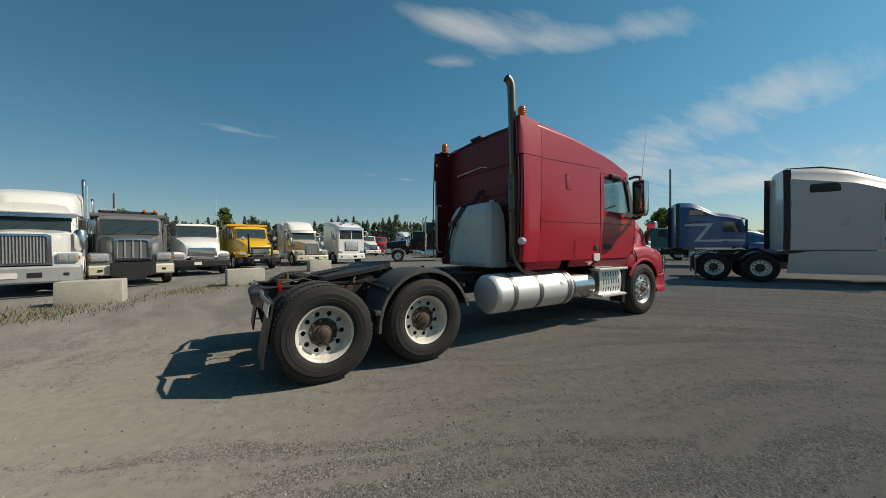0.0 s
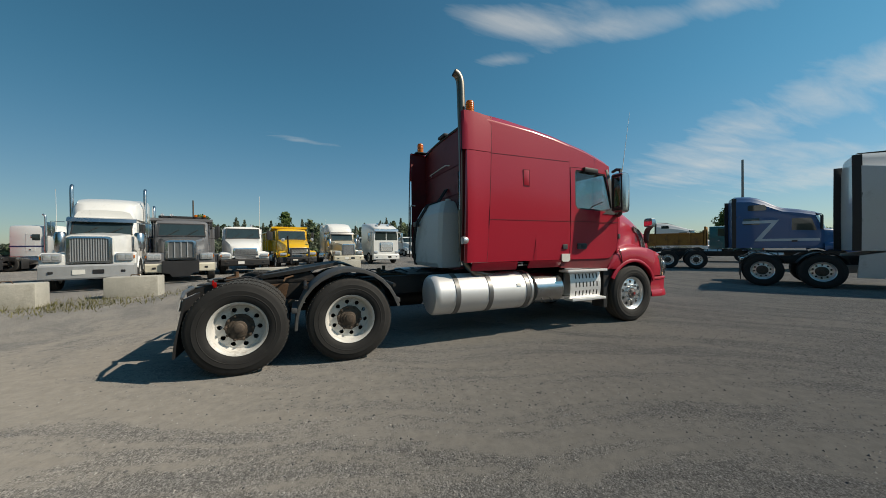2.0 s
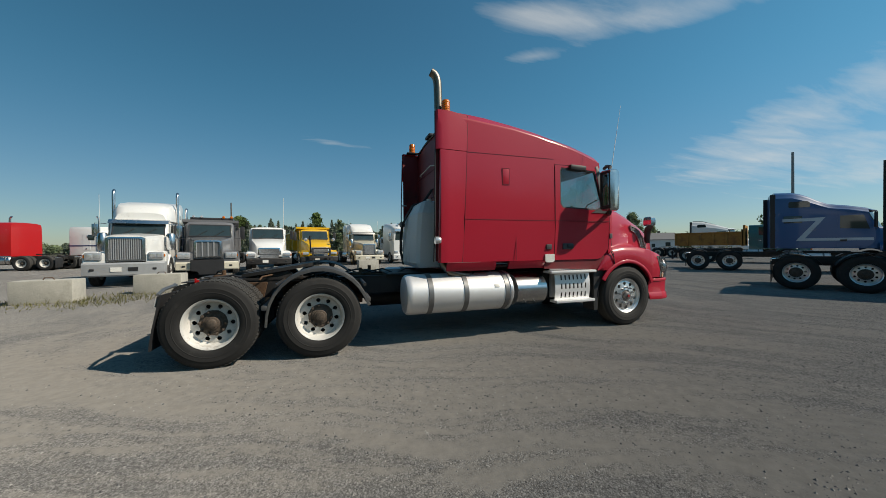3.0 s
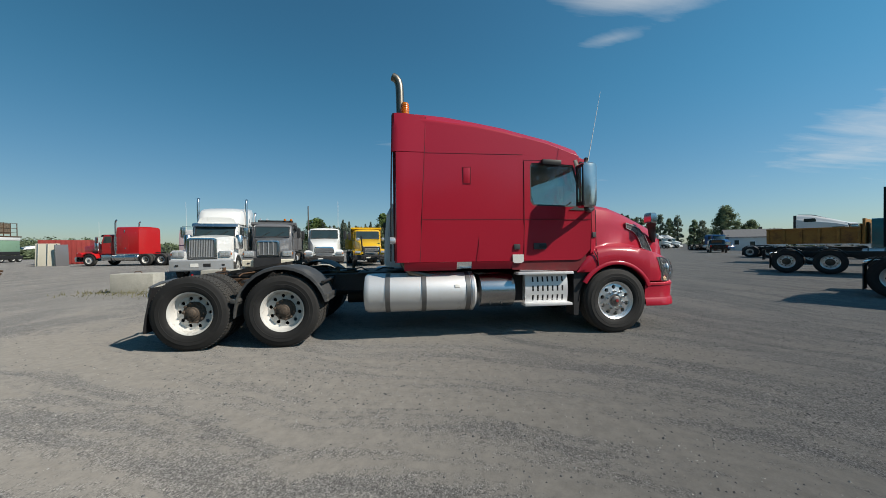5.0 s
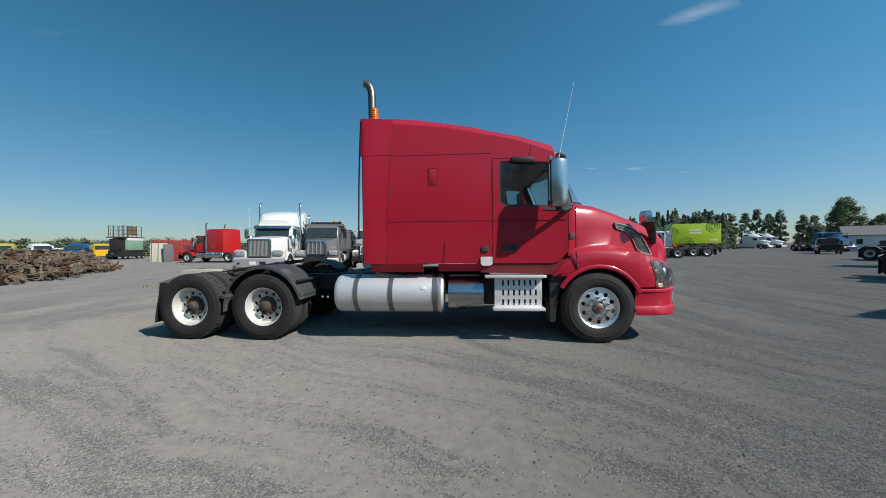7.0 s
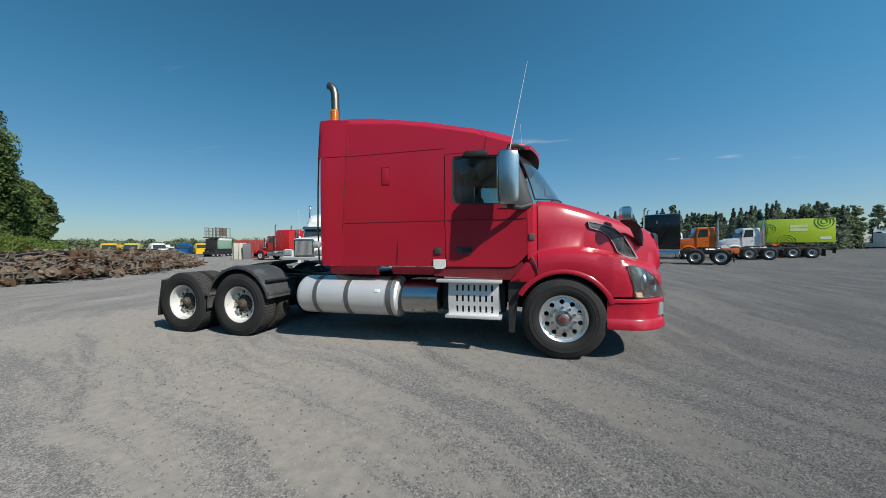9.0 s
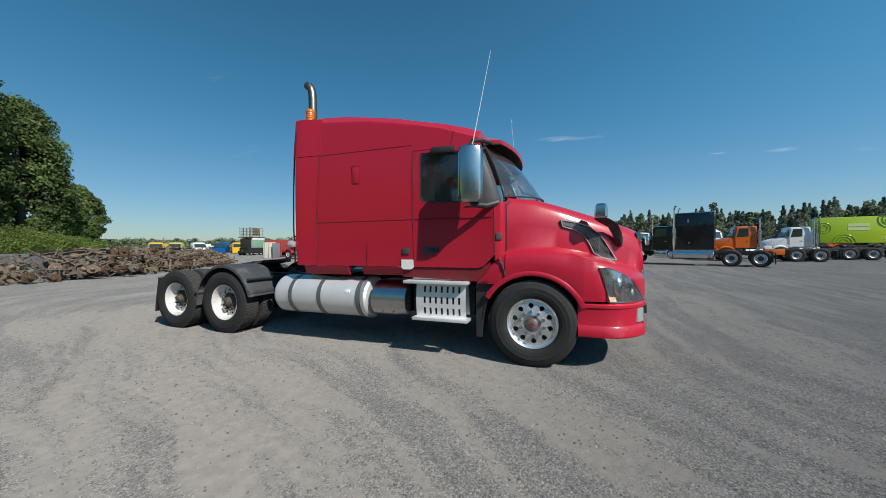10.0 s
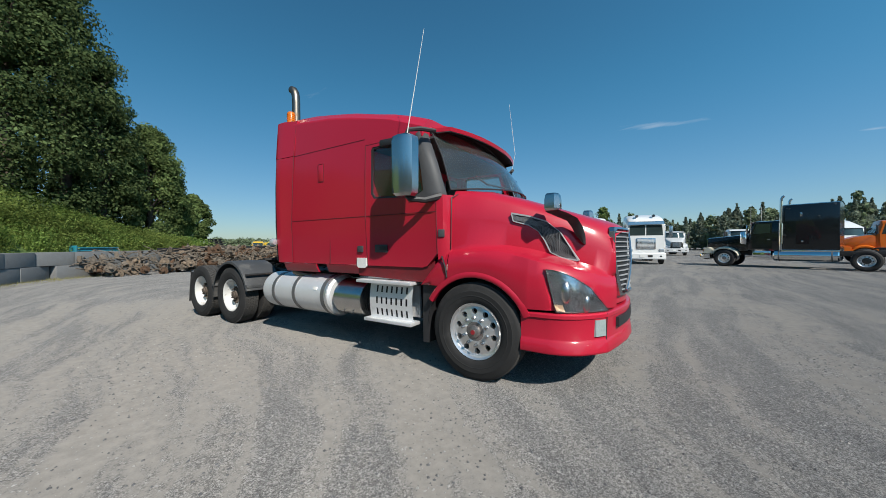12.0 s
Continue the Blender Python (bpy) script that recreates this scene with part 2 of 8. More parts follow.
class Shape:
    """Collects faces in one bmesh."""

    def __init__(self):
        self.b = bmesh.new()

    def face(self, pts):
        vs = [self.b.verts.new(p) for p in pts]
        try:
            return self.b.faces.new(vs)
        except ValueError:
            return None

    def rings(self, rings, closed=True, cap=True):
        rows = [[self.b.verts.new(p) for p in r] for r in rings]
        n = len(rows[0])
        for a, c in zip(rows, rows[1:]):
            for i in range(n if closed else n - 1):
                j = (i + 1) % n
                self.b.faces.new((a[i], a[j], c[j], c[i]))
        if cap and closed:
            self.b.faces.new(rows[0][::-1])
            self.b.faces.new(rows[-1])
        return self

    def box(self, c, s, bev=0.0, m=None):
        x, y, z = (v / 2 for v in s)
        vs = [self.b.verts.new((sx * x, sy * y, sz * z)) for sx in (-1, 1) for sy in (-1, 1) for sz in (-1, 1)]
        fs = [self.b.faces.new([vs[i] for i in f]) for f in ((0, 1, 3, 2), (4, 6, 7, 5), (0, 4, 5, 1), (2, 3, 7, 6), (0, 2, 6, 4), (1, 5, 7, 3))]
        if bev:
            es = list({e for f in fs for e in f.edges})
            r = bmesh.ops.bevel(self.b, geom=es, offset=bev, segments=2, affect="EDGES", profile=0.6)
            vs = list({v for f in r["faces"] for v in f.verts} | {v for v in vs if v.is_valid})
        mat = Matrix.Translation(c) @ (m or Matrix())
        bmesh.ops.transform(self.b, matrix=mat, verts=vs)
        return self

    def prism(self, pts, y0, y1, axis="y", bev=0.0):
        """A polygon in the plane across the axis, drawn out from y0 to y1."""
        put = {"y": lambda a, c, d: (a, d, c), "x": lambda a, c, d: (d, a, c), "z": lambda a, c, d: (a, c, d)}[axis]
        lo = [self.b.verts.new(put(a, c, y0)) for a, c in pts]
        hi = [self.b.verts.new(put(a, c, y1)) for a, c in pts]
        n = len(pts)
        fs = [self.b.faces.new(lo[::-1]), self.b.faces.new(hi)]
        for i in range(n):
            fs.append(self.b.faces.new((lo[i], lo[(i + 1) % n], hi[(i + 1) % n], hi[i])))
        if bev:
            bmesh.ops.bevel(self.b, geom=list({e for f in fs for e in f.edges}), offset=bev, segments=2, affect="EDGES")
        return self

    def cyl(self, p0, p1, r0, r1=None, seg=16, cap=True):
        p0, p1 = Vector(p0), Vector(p1)
        r1 = r0 if r1 is None else r1
        q = (p1 - p0).to_track_quat("Z", "Y")
        ring = [Vector((math.cos(2 * math.pi * i / seg), math.sin(2 * math.pi * i / seg), 0)) for i in range(seg)]
        return self.rings([[p0 + q @ (v * r0) for v in ring], [p1 + q @ (v * r1) for v in ring]], True, cap)

    def tube(self, pts, r, seg=8):
        pts = [Vector(p) for p in pts]
        rows = []
        for i, p in enumerate(pts):
            d = (pts[min(i + 1, len(pts) - 1)] - pts[max(i - 1, 0)]).normalized()
            q = d.to_track_quat("Z", "Y")
            rr = r[i] if isinstance(r, (list, tuple)) else r
            rows.append([p + q @ Vector((rr * math.cos(2 * math.pi * k / seg), rr * math.sin(2 * math.pi * k / seg), 0)) for k in range(seg)])
        for k in range(1, len(rows)):           # keep rings from twisting
            best = min(range(seg), key=lambda o: sum((rows[k][(j + o) % seg] - rows[k - 1][j]).length for j in range(0, seg, 2)))
            rows[k] = rows[k][best:] + rows[k][:best]
        return self.rings(rows)

    def lathe(self, prof, c=(0, 0, 0), seg=32, axis="y", closed=False):
        """Profile of (radius, along) turned about an axis through c."""
        rows = []
        for k in range(seg):
            a = 2 * math.pi * k / seg
            ca, sa = math.cos(a), math.sin(a)
            if axis == "y":
                rows.append([(c[0] + r * ca, c[1] + h, c[2] + r * sa) for r, h in prof])
            elif axis == "x":
                rows.append([(c[0] + h, c[1] + r * ca, c[2] + r * sa) for r, h in prof])
            else:
                rows.append([(c[0] + r * ca, c[1] + r * sa, c[2] + h) for r, h in prof])
        vs = [[self.b.verts.new(p) for p in r] for r in rows]
        n = len(prof)
        for k in range(seg):
            a, d = vs[k], vs[(k + 1) % seg]
            for i in range(n if closed else n - 1):
                self.b.faces.new((a[i], a[(i + 1) % n], d[(i + 1) % n], d[i]))
        return self

    def grid(self, rows, thick=None):
        """A sheet through rows of points; thick: a vector that gives it a second side."""
        vs = [[self.b.verts.new(p) for p in r] for r in rows]
        for a, c in zip(vs, vs[1:]):
            for i in range(len(a) - 1):
                self.b.faces.new((a[i], a[i + 1], c[i + 1], c[i]))
        if thick is not None:
            t = Vector(thick)
            ws = [[self.b.verts.new(Vector(p) + t) for p in r] for r in rows]
            for a, c in zip(ws, ws[1:]):
                for i in range(len(a) - 1):
                    self.b.faces.new((a[i], c[i], c[i + 1], a[i + 1]))
            loop = lambda g: g[0] + [r[-1] for r in g[1:]] + g[-1][-2::-1] + [r[0] for r in g[-2:0:-1]]  # noqa: E731
            la, lb = loop(vs), loop(ws)
            for i in range(len(la)):
                j = (i + 1) % len(la)
                self.b.faces.new((la[i], lb[i], lb[j], la[j]))
        return self

    def opening(self, outer, inner, depth):
        """A plate with an opening: outlines of the same number of points, and a vector for its thickness."""
        d = Vector(depth)
        a = [self.b.verts.new(p) for p in outer]
        c = [self.b.verts.new(p) for p in inner]
        a2 = [self.b.verts.new(Vector(p) + d) for p in outer]
        c2 = [self.b.verts.new(Vector(p) + d) for p in inner]
        n = len(a)
        for i in range(n):
            j = (i + 1) % n
            for q in ((a[i], a[j], c[j], c[i]), (a2[j], a2[i], c2[i], c2[j]), (a[j], a[i], a2[i], a2[j]), (c[i], c[j], c2[j], c2[i])):
                self.b.faces.new(q)
        return self

    def blob(self, c, r, sub=1, squash=(1, 1, 1), jit=0.0, rnd=None):
        vs = bmesh.ops.create_icosphere(self.b, subdivisions=sub, radius=1)["verts"]
        for v in vs:
            k = 1 + (rnd.uniform(-jit, jit) if rnd else 0)
            v.co = Vector(c) + Vector((v.co.x * r * squash[0] * k, v.co.y * r * squash[1] * k, v.co.z * r * squash[2] * k))
        return self

    def mirror_y(self):
        """Adds the same faces on the other side of y = 0."""
        g = bmesh.ops.duplicate(self.b, geom=self.b.verts[:] + self.b.edges[:] + self.b.faces[:])["geom"]
        for v in g:
            if isinstance(v, bmesh.types.BMVert):
                v.co.y = -v.co.y
        return self

    def mesh(self, name, mats, angle=35, fix=True):
        if fix:
            bmesh.ops.recalc_face_normals(self.b, faces=self.b.faces)
        me = bpy.data.meshes.new(name)
        self.b.to_mesh(me)
        self.b.free()
        for m in (mats if isinstance(mats, (list, tuple)) else [mats]):
            me.materials.append(m)
        if angle:
            me.polygons.foreach_set("use_smooth", [True] * len(me.polygons))
            me.set_sharp_from_angle(angle=radians(angle))
        return me


def part(name, shape, material, parent=None, label="", angle=35, at=None, fix=True):
    """One mesh object, under a thing or a part."""
    me = shape if isinstance(shape, bpy.types.Mesh) else shape.mesh(name, material, angle, fix)
    ob = new(name, me)
    if parent is not None:
        ob.parent = parent
    if at is not None:
        ob.matrix_local = at
    if label:
        ob["label"] = label
    return ob


def thing(name, m, label, category, group="", kind=""):
    ob = new(name)
    ob.empty_display_size = 0.3
    ob.matrix_world = m
    return tagged(ob, label, category, group, kind)


def wave(pts, x):
    """Value at x on a broken line of (x, value)."""
    if x <= pts[0][0]:
        return pts[0][1]
    for (a, p), (c, q) in zip(pts, pts[1:]):
        if x <= c:
            t = (x - a) / (c - a)
            return p + (q - p) * t
    return pts[-1][1]

# ---------------------------------------------------------------- ground


def ground_material():
    m, t, p = principled("gravel_yard")
    n, l = t.nodes, t.links

    def math2(op, a, b=None):
        k = n.new("ShaderNodeMath")
        k.operation = op
        for i, v in enumerate((a, b)):
            if v is None:
                continue
            if isinstance(v, (int, float)):
                k.inputs[i].default_value = v
            else:
                l.new(v, k.inputs[i])
        if op.startswith("SMOOTH"):
            k.inputs[2].default_value = 2.5
        return k.outputs[0]

    def noise_at(vec, scale, detail=4, rough=0.55, dist=0.0):
        k = n.new("ShaderNodeTexNoise")
        k.inputs["Scale"].default_value, k.inputs["Detail"].default_value = scale, detail
        k.inputs["Roughness"].default_value, k.inputs["Distortion"].default_value = rough, dist
        l.new(vec, k.inputs["Vector"])
        return k.outputs[0]

    def ramp(v, a, b, lo=0.0, hi=1.0):
        k = n.new("ShaderNodeMapRange")
        k.interpolation_type = "SMOOTHSTEP"
        for i, x in enumerate((a, b, lo, hi)):
            k.inputs[i + 1].default_value = x
        l.new(v, k.inputs[0])
        return k.outputs[0]

    def mix(f, a, b):
        k = n.new("ShaderNodeMix")
        k.data_type = "RGBA"
        l.new(f, k.inputs[0]) if not isinstance(f, float) else None
        for i, c in ((6, a), (7, b)):
            if isinstance(c, tuple):
                k.inputs[i].default_value = (*c, 1)
            else:
                l.new(c, k.inputs[i])
        return k.outputs[2]

    tc = n.new("ShaderNodeTexCoord")
    pos = tc.outputs["Object"]
    sep = n.new("ShaderNodeSeparateXYZ")
    l.new(pos, sep.inputs[0])
    # wheel tracks: trucks swing round the yard, run along the parked tractor and out to the north-east
    x, y = sep.outputs[0], sep.outputs[1]
    warp = noise_at(pos, 0.3, 2, 0.5)
    bend_x = math2("SMOOTH_MAX", math2("ADD", x, 4.0), 0.0)
    bend_y = math2("ADD", math2("SMOOTH_MIN", y, -0.8), 6.6)
    across = math2("SQRT", math2("ADD", math2("MULTIPLY", bend_x, bend_x), math2("MULTIPLY", bend_y, bend_y)))
    across = math2("ADD", across, math2("MULTIPLY", math2("MINIMUM", math2("ADD", x, 4.0), 0.0), 0.45))
    across = math2("ADD", across, math2("MULTIPLY", warp, 0.9))
    along = math2("SUBTRACT", math2("MULTIPLY", y, 0.09), math2("MULTIPLY", x, 0.07))
    lane = n.new("ShaderNodeCombineXYZ")
    l.new(across, lane.inputs[0])
    l.new(along, lane.inputs[1])
    lanes = noise_at(lane.outputs[0], 0.85, 3, 0.55, 0.15)
    tracks = noise_at(lane.outputs[0], 3.2, 5, 0.62, 0.2)
    cross = n.new("ShaderNodeMapping")                 # older tracks that cut across at a slant
    cross.inputs["Rotation"].default_value = (0, 0, radians(-38))
    cross.inputs["Scale"].default_value = (0.10, 1.6, 1)
    l.new(pos, cross.inputs[0])
    older = noise_at(cross.outputs[0], 1.1, 4, 0.6, 0.25)
    patches = noise_at(pos, 0.16, 4, 0.6, 0.6)
    grain = noise_at(pos, 9.0, 6, 0.72)
    grit = noise_at(pos, 70, 4, 0.75)

    def cells(scale):
        k = n.new("ShaderNodeTexVoronoi")
        k.inputs["Scale"].default_value = scale
        l.new(pos, k.inputs["Vector"])
        return k

    stone, chip = cells(80), cells(170)
    # packed dust is paler to the west, loose blue-grey gravel lies to the east
    east = ramp(math2("ADD", x, math2("MULTIPLY", patches, 8.0)), -3.0, 9.0)
    dust = math2("ADD", math2("MULTIPLY", math2("SUBTRACT", lanes, 0.5), 1.5), math2("MULTIPLY", math2("SUBTRACT", tracks, 0.5), 1.5))
    dust = math2("ADD", dust, math2("MULTIPLY", math2("SUBTRACT", older, 0.5), 0.8))
    dust = math2("ADD", dust, math2("MULTIPLY", math2("SUBTRACT", grain, 0.5), 0.7))
    dust = math2("SUBTRACT", dust, math2("MULTIPLY", east, 0.22))
    dust = math2("SUBTRACT", dust, ramp(math2("ADD", x, math2("MULTIPLY", patches, 5.0)), -12.0, -6.0, 0.42, 0.0))
    dust = math2("SUBTRACT", dust, math2("MULTIPLY", ramp(math2("ADD", y, math2("MULTIPLY", patches, 3.0)), 1.5, 6.0, 0.0, 0.32), ramp(x, -2.0, 3.0, 1.0, 0.0)))
    dusty = ramp(dust, -0.30, 0.16)
    loose = ramp(dusty, 0.15, 0.85, 1.0, 0.06)
    pale = mix(ramp(grain, 0.3, 0.7), (0.174, 0.163, 0.148), (0.222, 0.208, 0.189))
    gravel = mix(ramp(tracks, 0.35, 0.65), (0.132, 0.129, 0.126), (0.180, 0.173, 0.164))
    col = mix(dusty, gravel, pale)
    for k, amount in ((stone, 0.5), (chip, 0.75)):
        mul = n.new("ShaderNodeMix")
        mul.data_type, mul.blend_type = "RGBA", "MULTIPLY"
        l.new(math2("MULTIPLY", loose, amount), mul.inputs[0])
        l.new(col, mul.inputs[6])
        l.new(ramp(k.outputs["Color"], 0.15, 0.85, 0.45, 1.6), mul.inputs[7])
        col = mul.outputs[2]
    few = cells(31)                                    # larger single stones, thick in the loose bands
    one = math2("MULTIPLY", ramp(few.outputs["Distance"], 0.16, 0.30, 1.0, 0.0), ramp(few.outputs["Color"], 0.52, 0.56))
    one = math2("MULTIPLY", one, math2("ADD", math2("MULTIPLY", loose, 0.85), 0.02))
    col = mix(one, col, mix(ramp(few.outputs["Color"], 0.6, 0.85), (0.085, 0.086, 0.088), (0.30, 0.29, 0.275)))
    l.new(col, p.inputs["Base Color"])
    p.inputs["Roughness"].default_value = 0.93
    p.inputs["Specular IOR Level"].default_value = 0.25
    p.inputs["Diffuse Roughness"].default_value = 1.0
    h = math2("ADD", math2("MULTIPLY", stone.outputs["Distance"], -0.5), math2("ADD", math2("MULTIPLY", chip.outputs["Distance"], -0.35), math2("ADD", math2("MULTIPLY", grit, 0.7), math2("MULTIPLY", one, 1.3))))
    bp = n.new("ShaderNodeBump")
    bp.inputs["Distance"].default_value = 0.009
    l.new(math2("ADD", math2("MULTIPLY", loose, 0.5), 0.08), bp.inputs["Strength"])
    l.new(h, bp.inputs["Height"])
    l.new(bp.outputs[0], p.inputs["Normal"])
    return m


M["ground"] = ground_material()


def ground_height(x, y):
    """Slight unevenness of the yard; flat under the parked truck's wheels and towards the far side."""
    k = min(1.0, max(0.0, (abs(y + 0.2) - 1.6) / 3.0))
    return 0.022 * k * noise.noise((x * 0.35, y * 0.9, 0)) - 0.012 * k


gs = Shape()
xs = [-1500, -400, -120, -60] + [-40 + 1.0 * i for i in range(71)] + [60, 120, 400, 1500]
ys = [-1500, -300, -60, -25] + [-12 + 0.8 * i for i in range(41)] + [30, 60, 120, 400, 1500]
gs.grid([[(x, y, ground_height(x, y) if abs(x) < 39 and -11 < y < 19 else 0.0) for x in xs] for y in ys])
ground = part("ground", gs, M["ground"], angle=0)
tagged(ground, "grey compacted gravel truck yard with dusty wheel tracks", "ground", kind="structure")


def scatter_stones(name, count, box, size, material, label, seed):
    r = random.Random(seed)
    verts, faces = [], []
    base = [(0, 0, 1), (0.9, 0, 0.1), (0.1, 0.9, 0.15), (-0.85, 0.1, 0.05), (0, -0.9, 0.1)]
    for _ in range(count):
        x, y = r.uniform(box[0], box[1]), r.uniform(box[2], box[3])
        if r.random() > 0.12 + 0.88 * min(1.0, max(0.0, (x + 7.0) / 6.0)) * max(0.0, 0.5 + 1.2 * noise.noise((x * 0.4, y * 0.7, 5))):
            continue                                  # thin on the packed dust, thick in the loose drifts
        s = size * (0.35 + 1.3 * r.random() ** 3)
        z = ground_height(x, y) - s * 0.15
        a = r.uniform(0, 6.28)
        i = len(verts)
        for px, py, pz in base:
            px, py = px * r.uniform(0.7, 1.3), py * r.uniform(0.7, 1.3)
            verts.append((x + s * (px * math.cos(a) - py * math.sin(a)), y + s * (px * math.sin(a) + py * math.cos(a)), z + s * pz * r.uniform(0.5, 0.9)))
        faces += [(i, i + 1, i + 2), (i, i + 2, i + 3), (i, i + 3, i + 4), (i, i + 4, i + 1)]
    me = bpy.data.meshes.new(name)
    me.from_pydata(verts, [], faces)
    me.materials.append(material)
    return tagged(new(name, me), label, "gravel", kind="stuff")


M["stone"] = surface("loose_stone", (0.27, 0.26, 0.245), 0.9, 0, 0.4, 4.0, 25)
M["dark_stone"] = surface("dark_loose_stone", (0.10, 0.10, 0.102), 0.85, 0, 0.4, 4.0, 25)
scatter_stones("gravel", 80000, (-11, 9, -5.8, 3.0), 0.0095, M["stone"], "loose grey gravel stones lying on the yard", 3)
scatter_stones("dark_gravel", 80000, (-11, 9, -5.8, 3.0), 0.0105, M["dark_stone"], "loose dark gravel stones lying on the yard", 4)

# ---------------------------------------------------------------- wheels

RT, RW = 0.515, 0.14                                # tyre radius, half its width
TYRE = [(0.285, -0.10), (0.31, -0.125), (0.36, -0.14), (0.43, -0.143), (0.47, -0.136), (0.492, -0.125), (0.505, -0.108), (0.51, -0.1)]


def tyre_mesh(kind):
    s = Shape()
    rib = [(0.375, 0.1435), (0.38, 0.141), (0.425, 0.1445), (0.43, 0.141)]
    side = [(0.285, 0.10), (0.31, 0.125), (0.345, 0.137), (0.372, 0.1405), *rib, (0.47, 0.136), (0.492, 0.126), (0.504, 0.112)]
    if kind == "rib":
        crown = [(0.513, 0.1), (0.514, 0.066), (0.503, 0.062), (0.503, 0.056), (0.515, 0.052), (0.515, 0.01), (0.504, 0.006), (0.504, -0.0), (0.515, -0.006)]
        crown = crown + [(r, -h) for r, h in crown[-3::-1]]
    else:
        crown = [(0.503, 0.1), (0.503, 0.0), (0.503, -0.1)]
    s.lathe(side + crown + [(r, -h) for r, h in side[::-1]], seg=56)
    if kind == "lug":
        lugs = 66
        for k in range(lugs):
            for row, h in enumerate((-0.092, -0.046, 0.0, 0.046, 0.092)):
                turn = 2 * math.pi * (k + (0.5 if row % 2 else 0)) / lugs
                m = Matrix.Rotation(-turn, 4, "Y") @ Matrix.Translation((0.5055, h, 0)) @ Matrix.Rotation(0.35 if row % 2 else -0.35, 4, "X")
                s.box((0, 0, 0), (0.013, 0.043, 0.037), 0, m)
    return s.mesh("tyre", [M["rubber"], M["tread"]], 30)


def holed_disc(s, r0, r1, h, n, rh, hr, wall, dish=0.0):
    """A disc across y with n round holes of radius hr at radius rh; dish: how far its rim stands out."""
    lift = lambda r: h + dish * (r - r0) / (r1 - r0)  # noqa: E731
    for k in range(n):
        a0, a1 = 2 * math.pi * k / n, 2 * math.pi * (k + 1) / n
        loop = [(r1, a0 + (a1 - a0) * i / 5) for i in range(6)] + [(rh, a1)] + [(r0, a1 - (a1 - a0) * i / 5) for i in range(6)] + [(rh, a0)]
        ac = (a0 + a1) / 2
        cx, cz = rh * math.cos(ac), rh * math.sin(ac)
        outer, inner, back = [], [], []
        for r, a in loop:
            x, z = r * math.cos(a), r * math.sin(a)
            d = math.hypot(x - cx, z - cz)
            ix, iz = cx + hr * (x - cx) / d, cz + hr * (z - cz) / d
            outer.append(s.b.verts.new((x, lift(r), z)))
            inner.append(s.b.verts.new((ix, lift(rh), iz)))
            back.append(s.b.verts.new((ix, lift(rh) - wall, iz)))
        m = len(loop)
        for i in range(m):
            j = (i + 1) % m
            s.b.faces.new((outer[i], outer[j], inner[j], inner[i]))
            s.b.faces.new((inner[i], inner[j], back[j], back[i]))
    bmesh.ops.remove_doubles(s.b, verts=s.b.verts, dist=0.0005)


def rim_mesh(kind, material):
    s = Shape()
    if kind == "dish":                               # deep dish of an outer twin wheel
        holed_disc(s, 0.085, 0.245, 0.012, 10, 0.198, 0.028, 0.02, dish=-0.03)
        s.lathe([(0.245, -0.018), (0.262, 0.0), (0.268, 0.09), (0.276, 0.108), (0.296, 0.118), (0.300, 0.108), (0.29, 0.09)], seg=48)
    else:                                            # steering wheel: disc near the outside
        holed_disc(s, 0.1, 0.258, 0.105, 10, 0.208, 0.033, 0.05, dish=-0.03)
        s.lathe([(0.258, 0.075), (0.268, 0.078), (0.275, 0.105), (0.295, 0.118), (0.300, 0.108), (0.29, 0.09)], seg=48)
    s.lathe([(0.29, 0.1), (0.272, 0.0), (0.29, -0.12)], seg=40)
    return s.mesh("wheel", material, 40)


def hub_mesh(kind):
    s = Shape()
    if kind == "dish":
        s.lathe([(0.152, -0.012), (0.149, 0.006), (0.112, 0.012), (0.108, 0.02), (0.092, 0.022), (0.078, 0.026), (0.074, 0.06), (0.055, 0.066), (0.05, 0.085), (0.042, 0.09), (0.0, 0.09)], seg=24)
    else:
        s.lathe([(0.102, 0.1), (0.1, 0.107), (0.07, 0.108), (0.064, 0.138), (0.05, 0.146), (0.0, 0.147)], seg=24)
        s.cyl((0, 0.145, 0), (0, 0.158, 0), 0.028, seg=12)
    return s.mesh("hub", M["hub_rust"] if kind == "dish" else M["hub_iron"], 35)


def nut_mesh(kind):
    s = Shape()
    h = 0.014 if kind == "dish" else 0.1
    s.cyl((0, h, 0), (0, h + 0.03, 0), 0.02, 0.018, 6)
    s.cyl((0, h + 0.03, 0), (0, h + 0.045, 0), 0.009, seg=8)
    return s.mesh("wheel_nut", M["hub_rust"] if kind == "dish" else M["chrome_dull"], 30)


MESH = {"rib": tyre_mesh("rib"), "lug": tyre_mesh("lug"), "hub_dish": hub_mesh("dish"), "hub_steer": hub_mesh("steer"),
        "cap": Shape().cyl((0, 0.156, 0), (0, 0.162, 0), 0.024, seg=12).mesh("hub_cap", M["cap_red"]), "nut_dish": nut_mesh("dish"), "nut_steer": nut_mesh("steer"),
        "dish_white": rim_mesh("dish", M["white_rim"]), "steer_alu": rim_mesh("steer", M["alu"]), "dish_alu": rim_mesh("dish", M["alu"]), "steer_white": rim_mesh("steer", M["white_rim"])}
for key in ("rib", "lug"):                           # dusty treads: faces near the running surface
    for f in MESH[key].polygons:
        c = f.center
        if math.hypot(c.x, c.z) > 0.499 and abs(c.y) < 0.13:
            f.material_index = 1


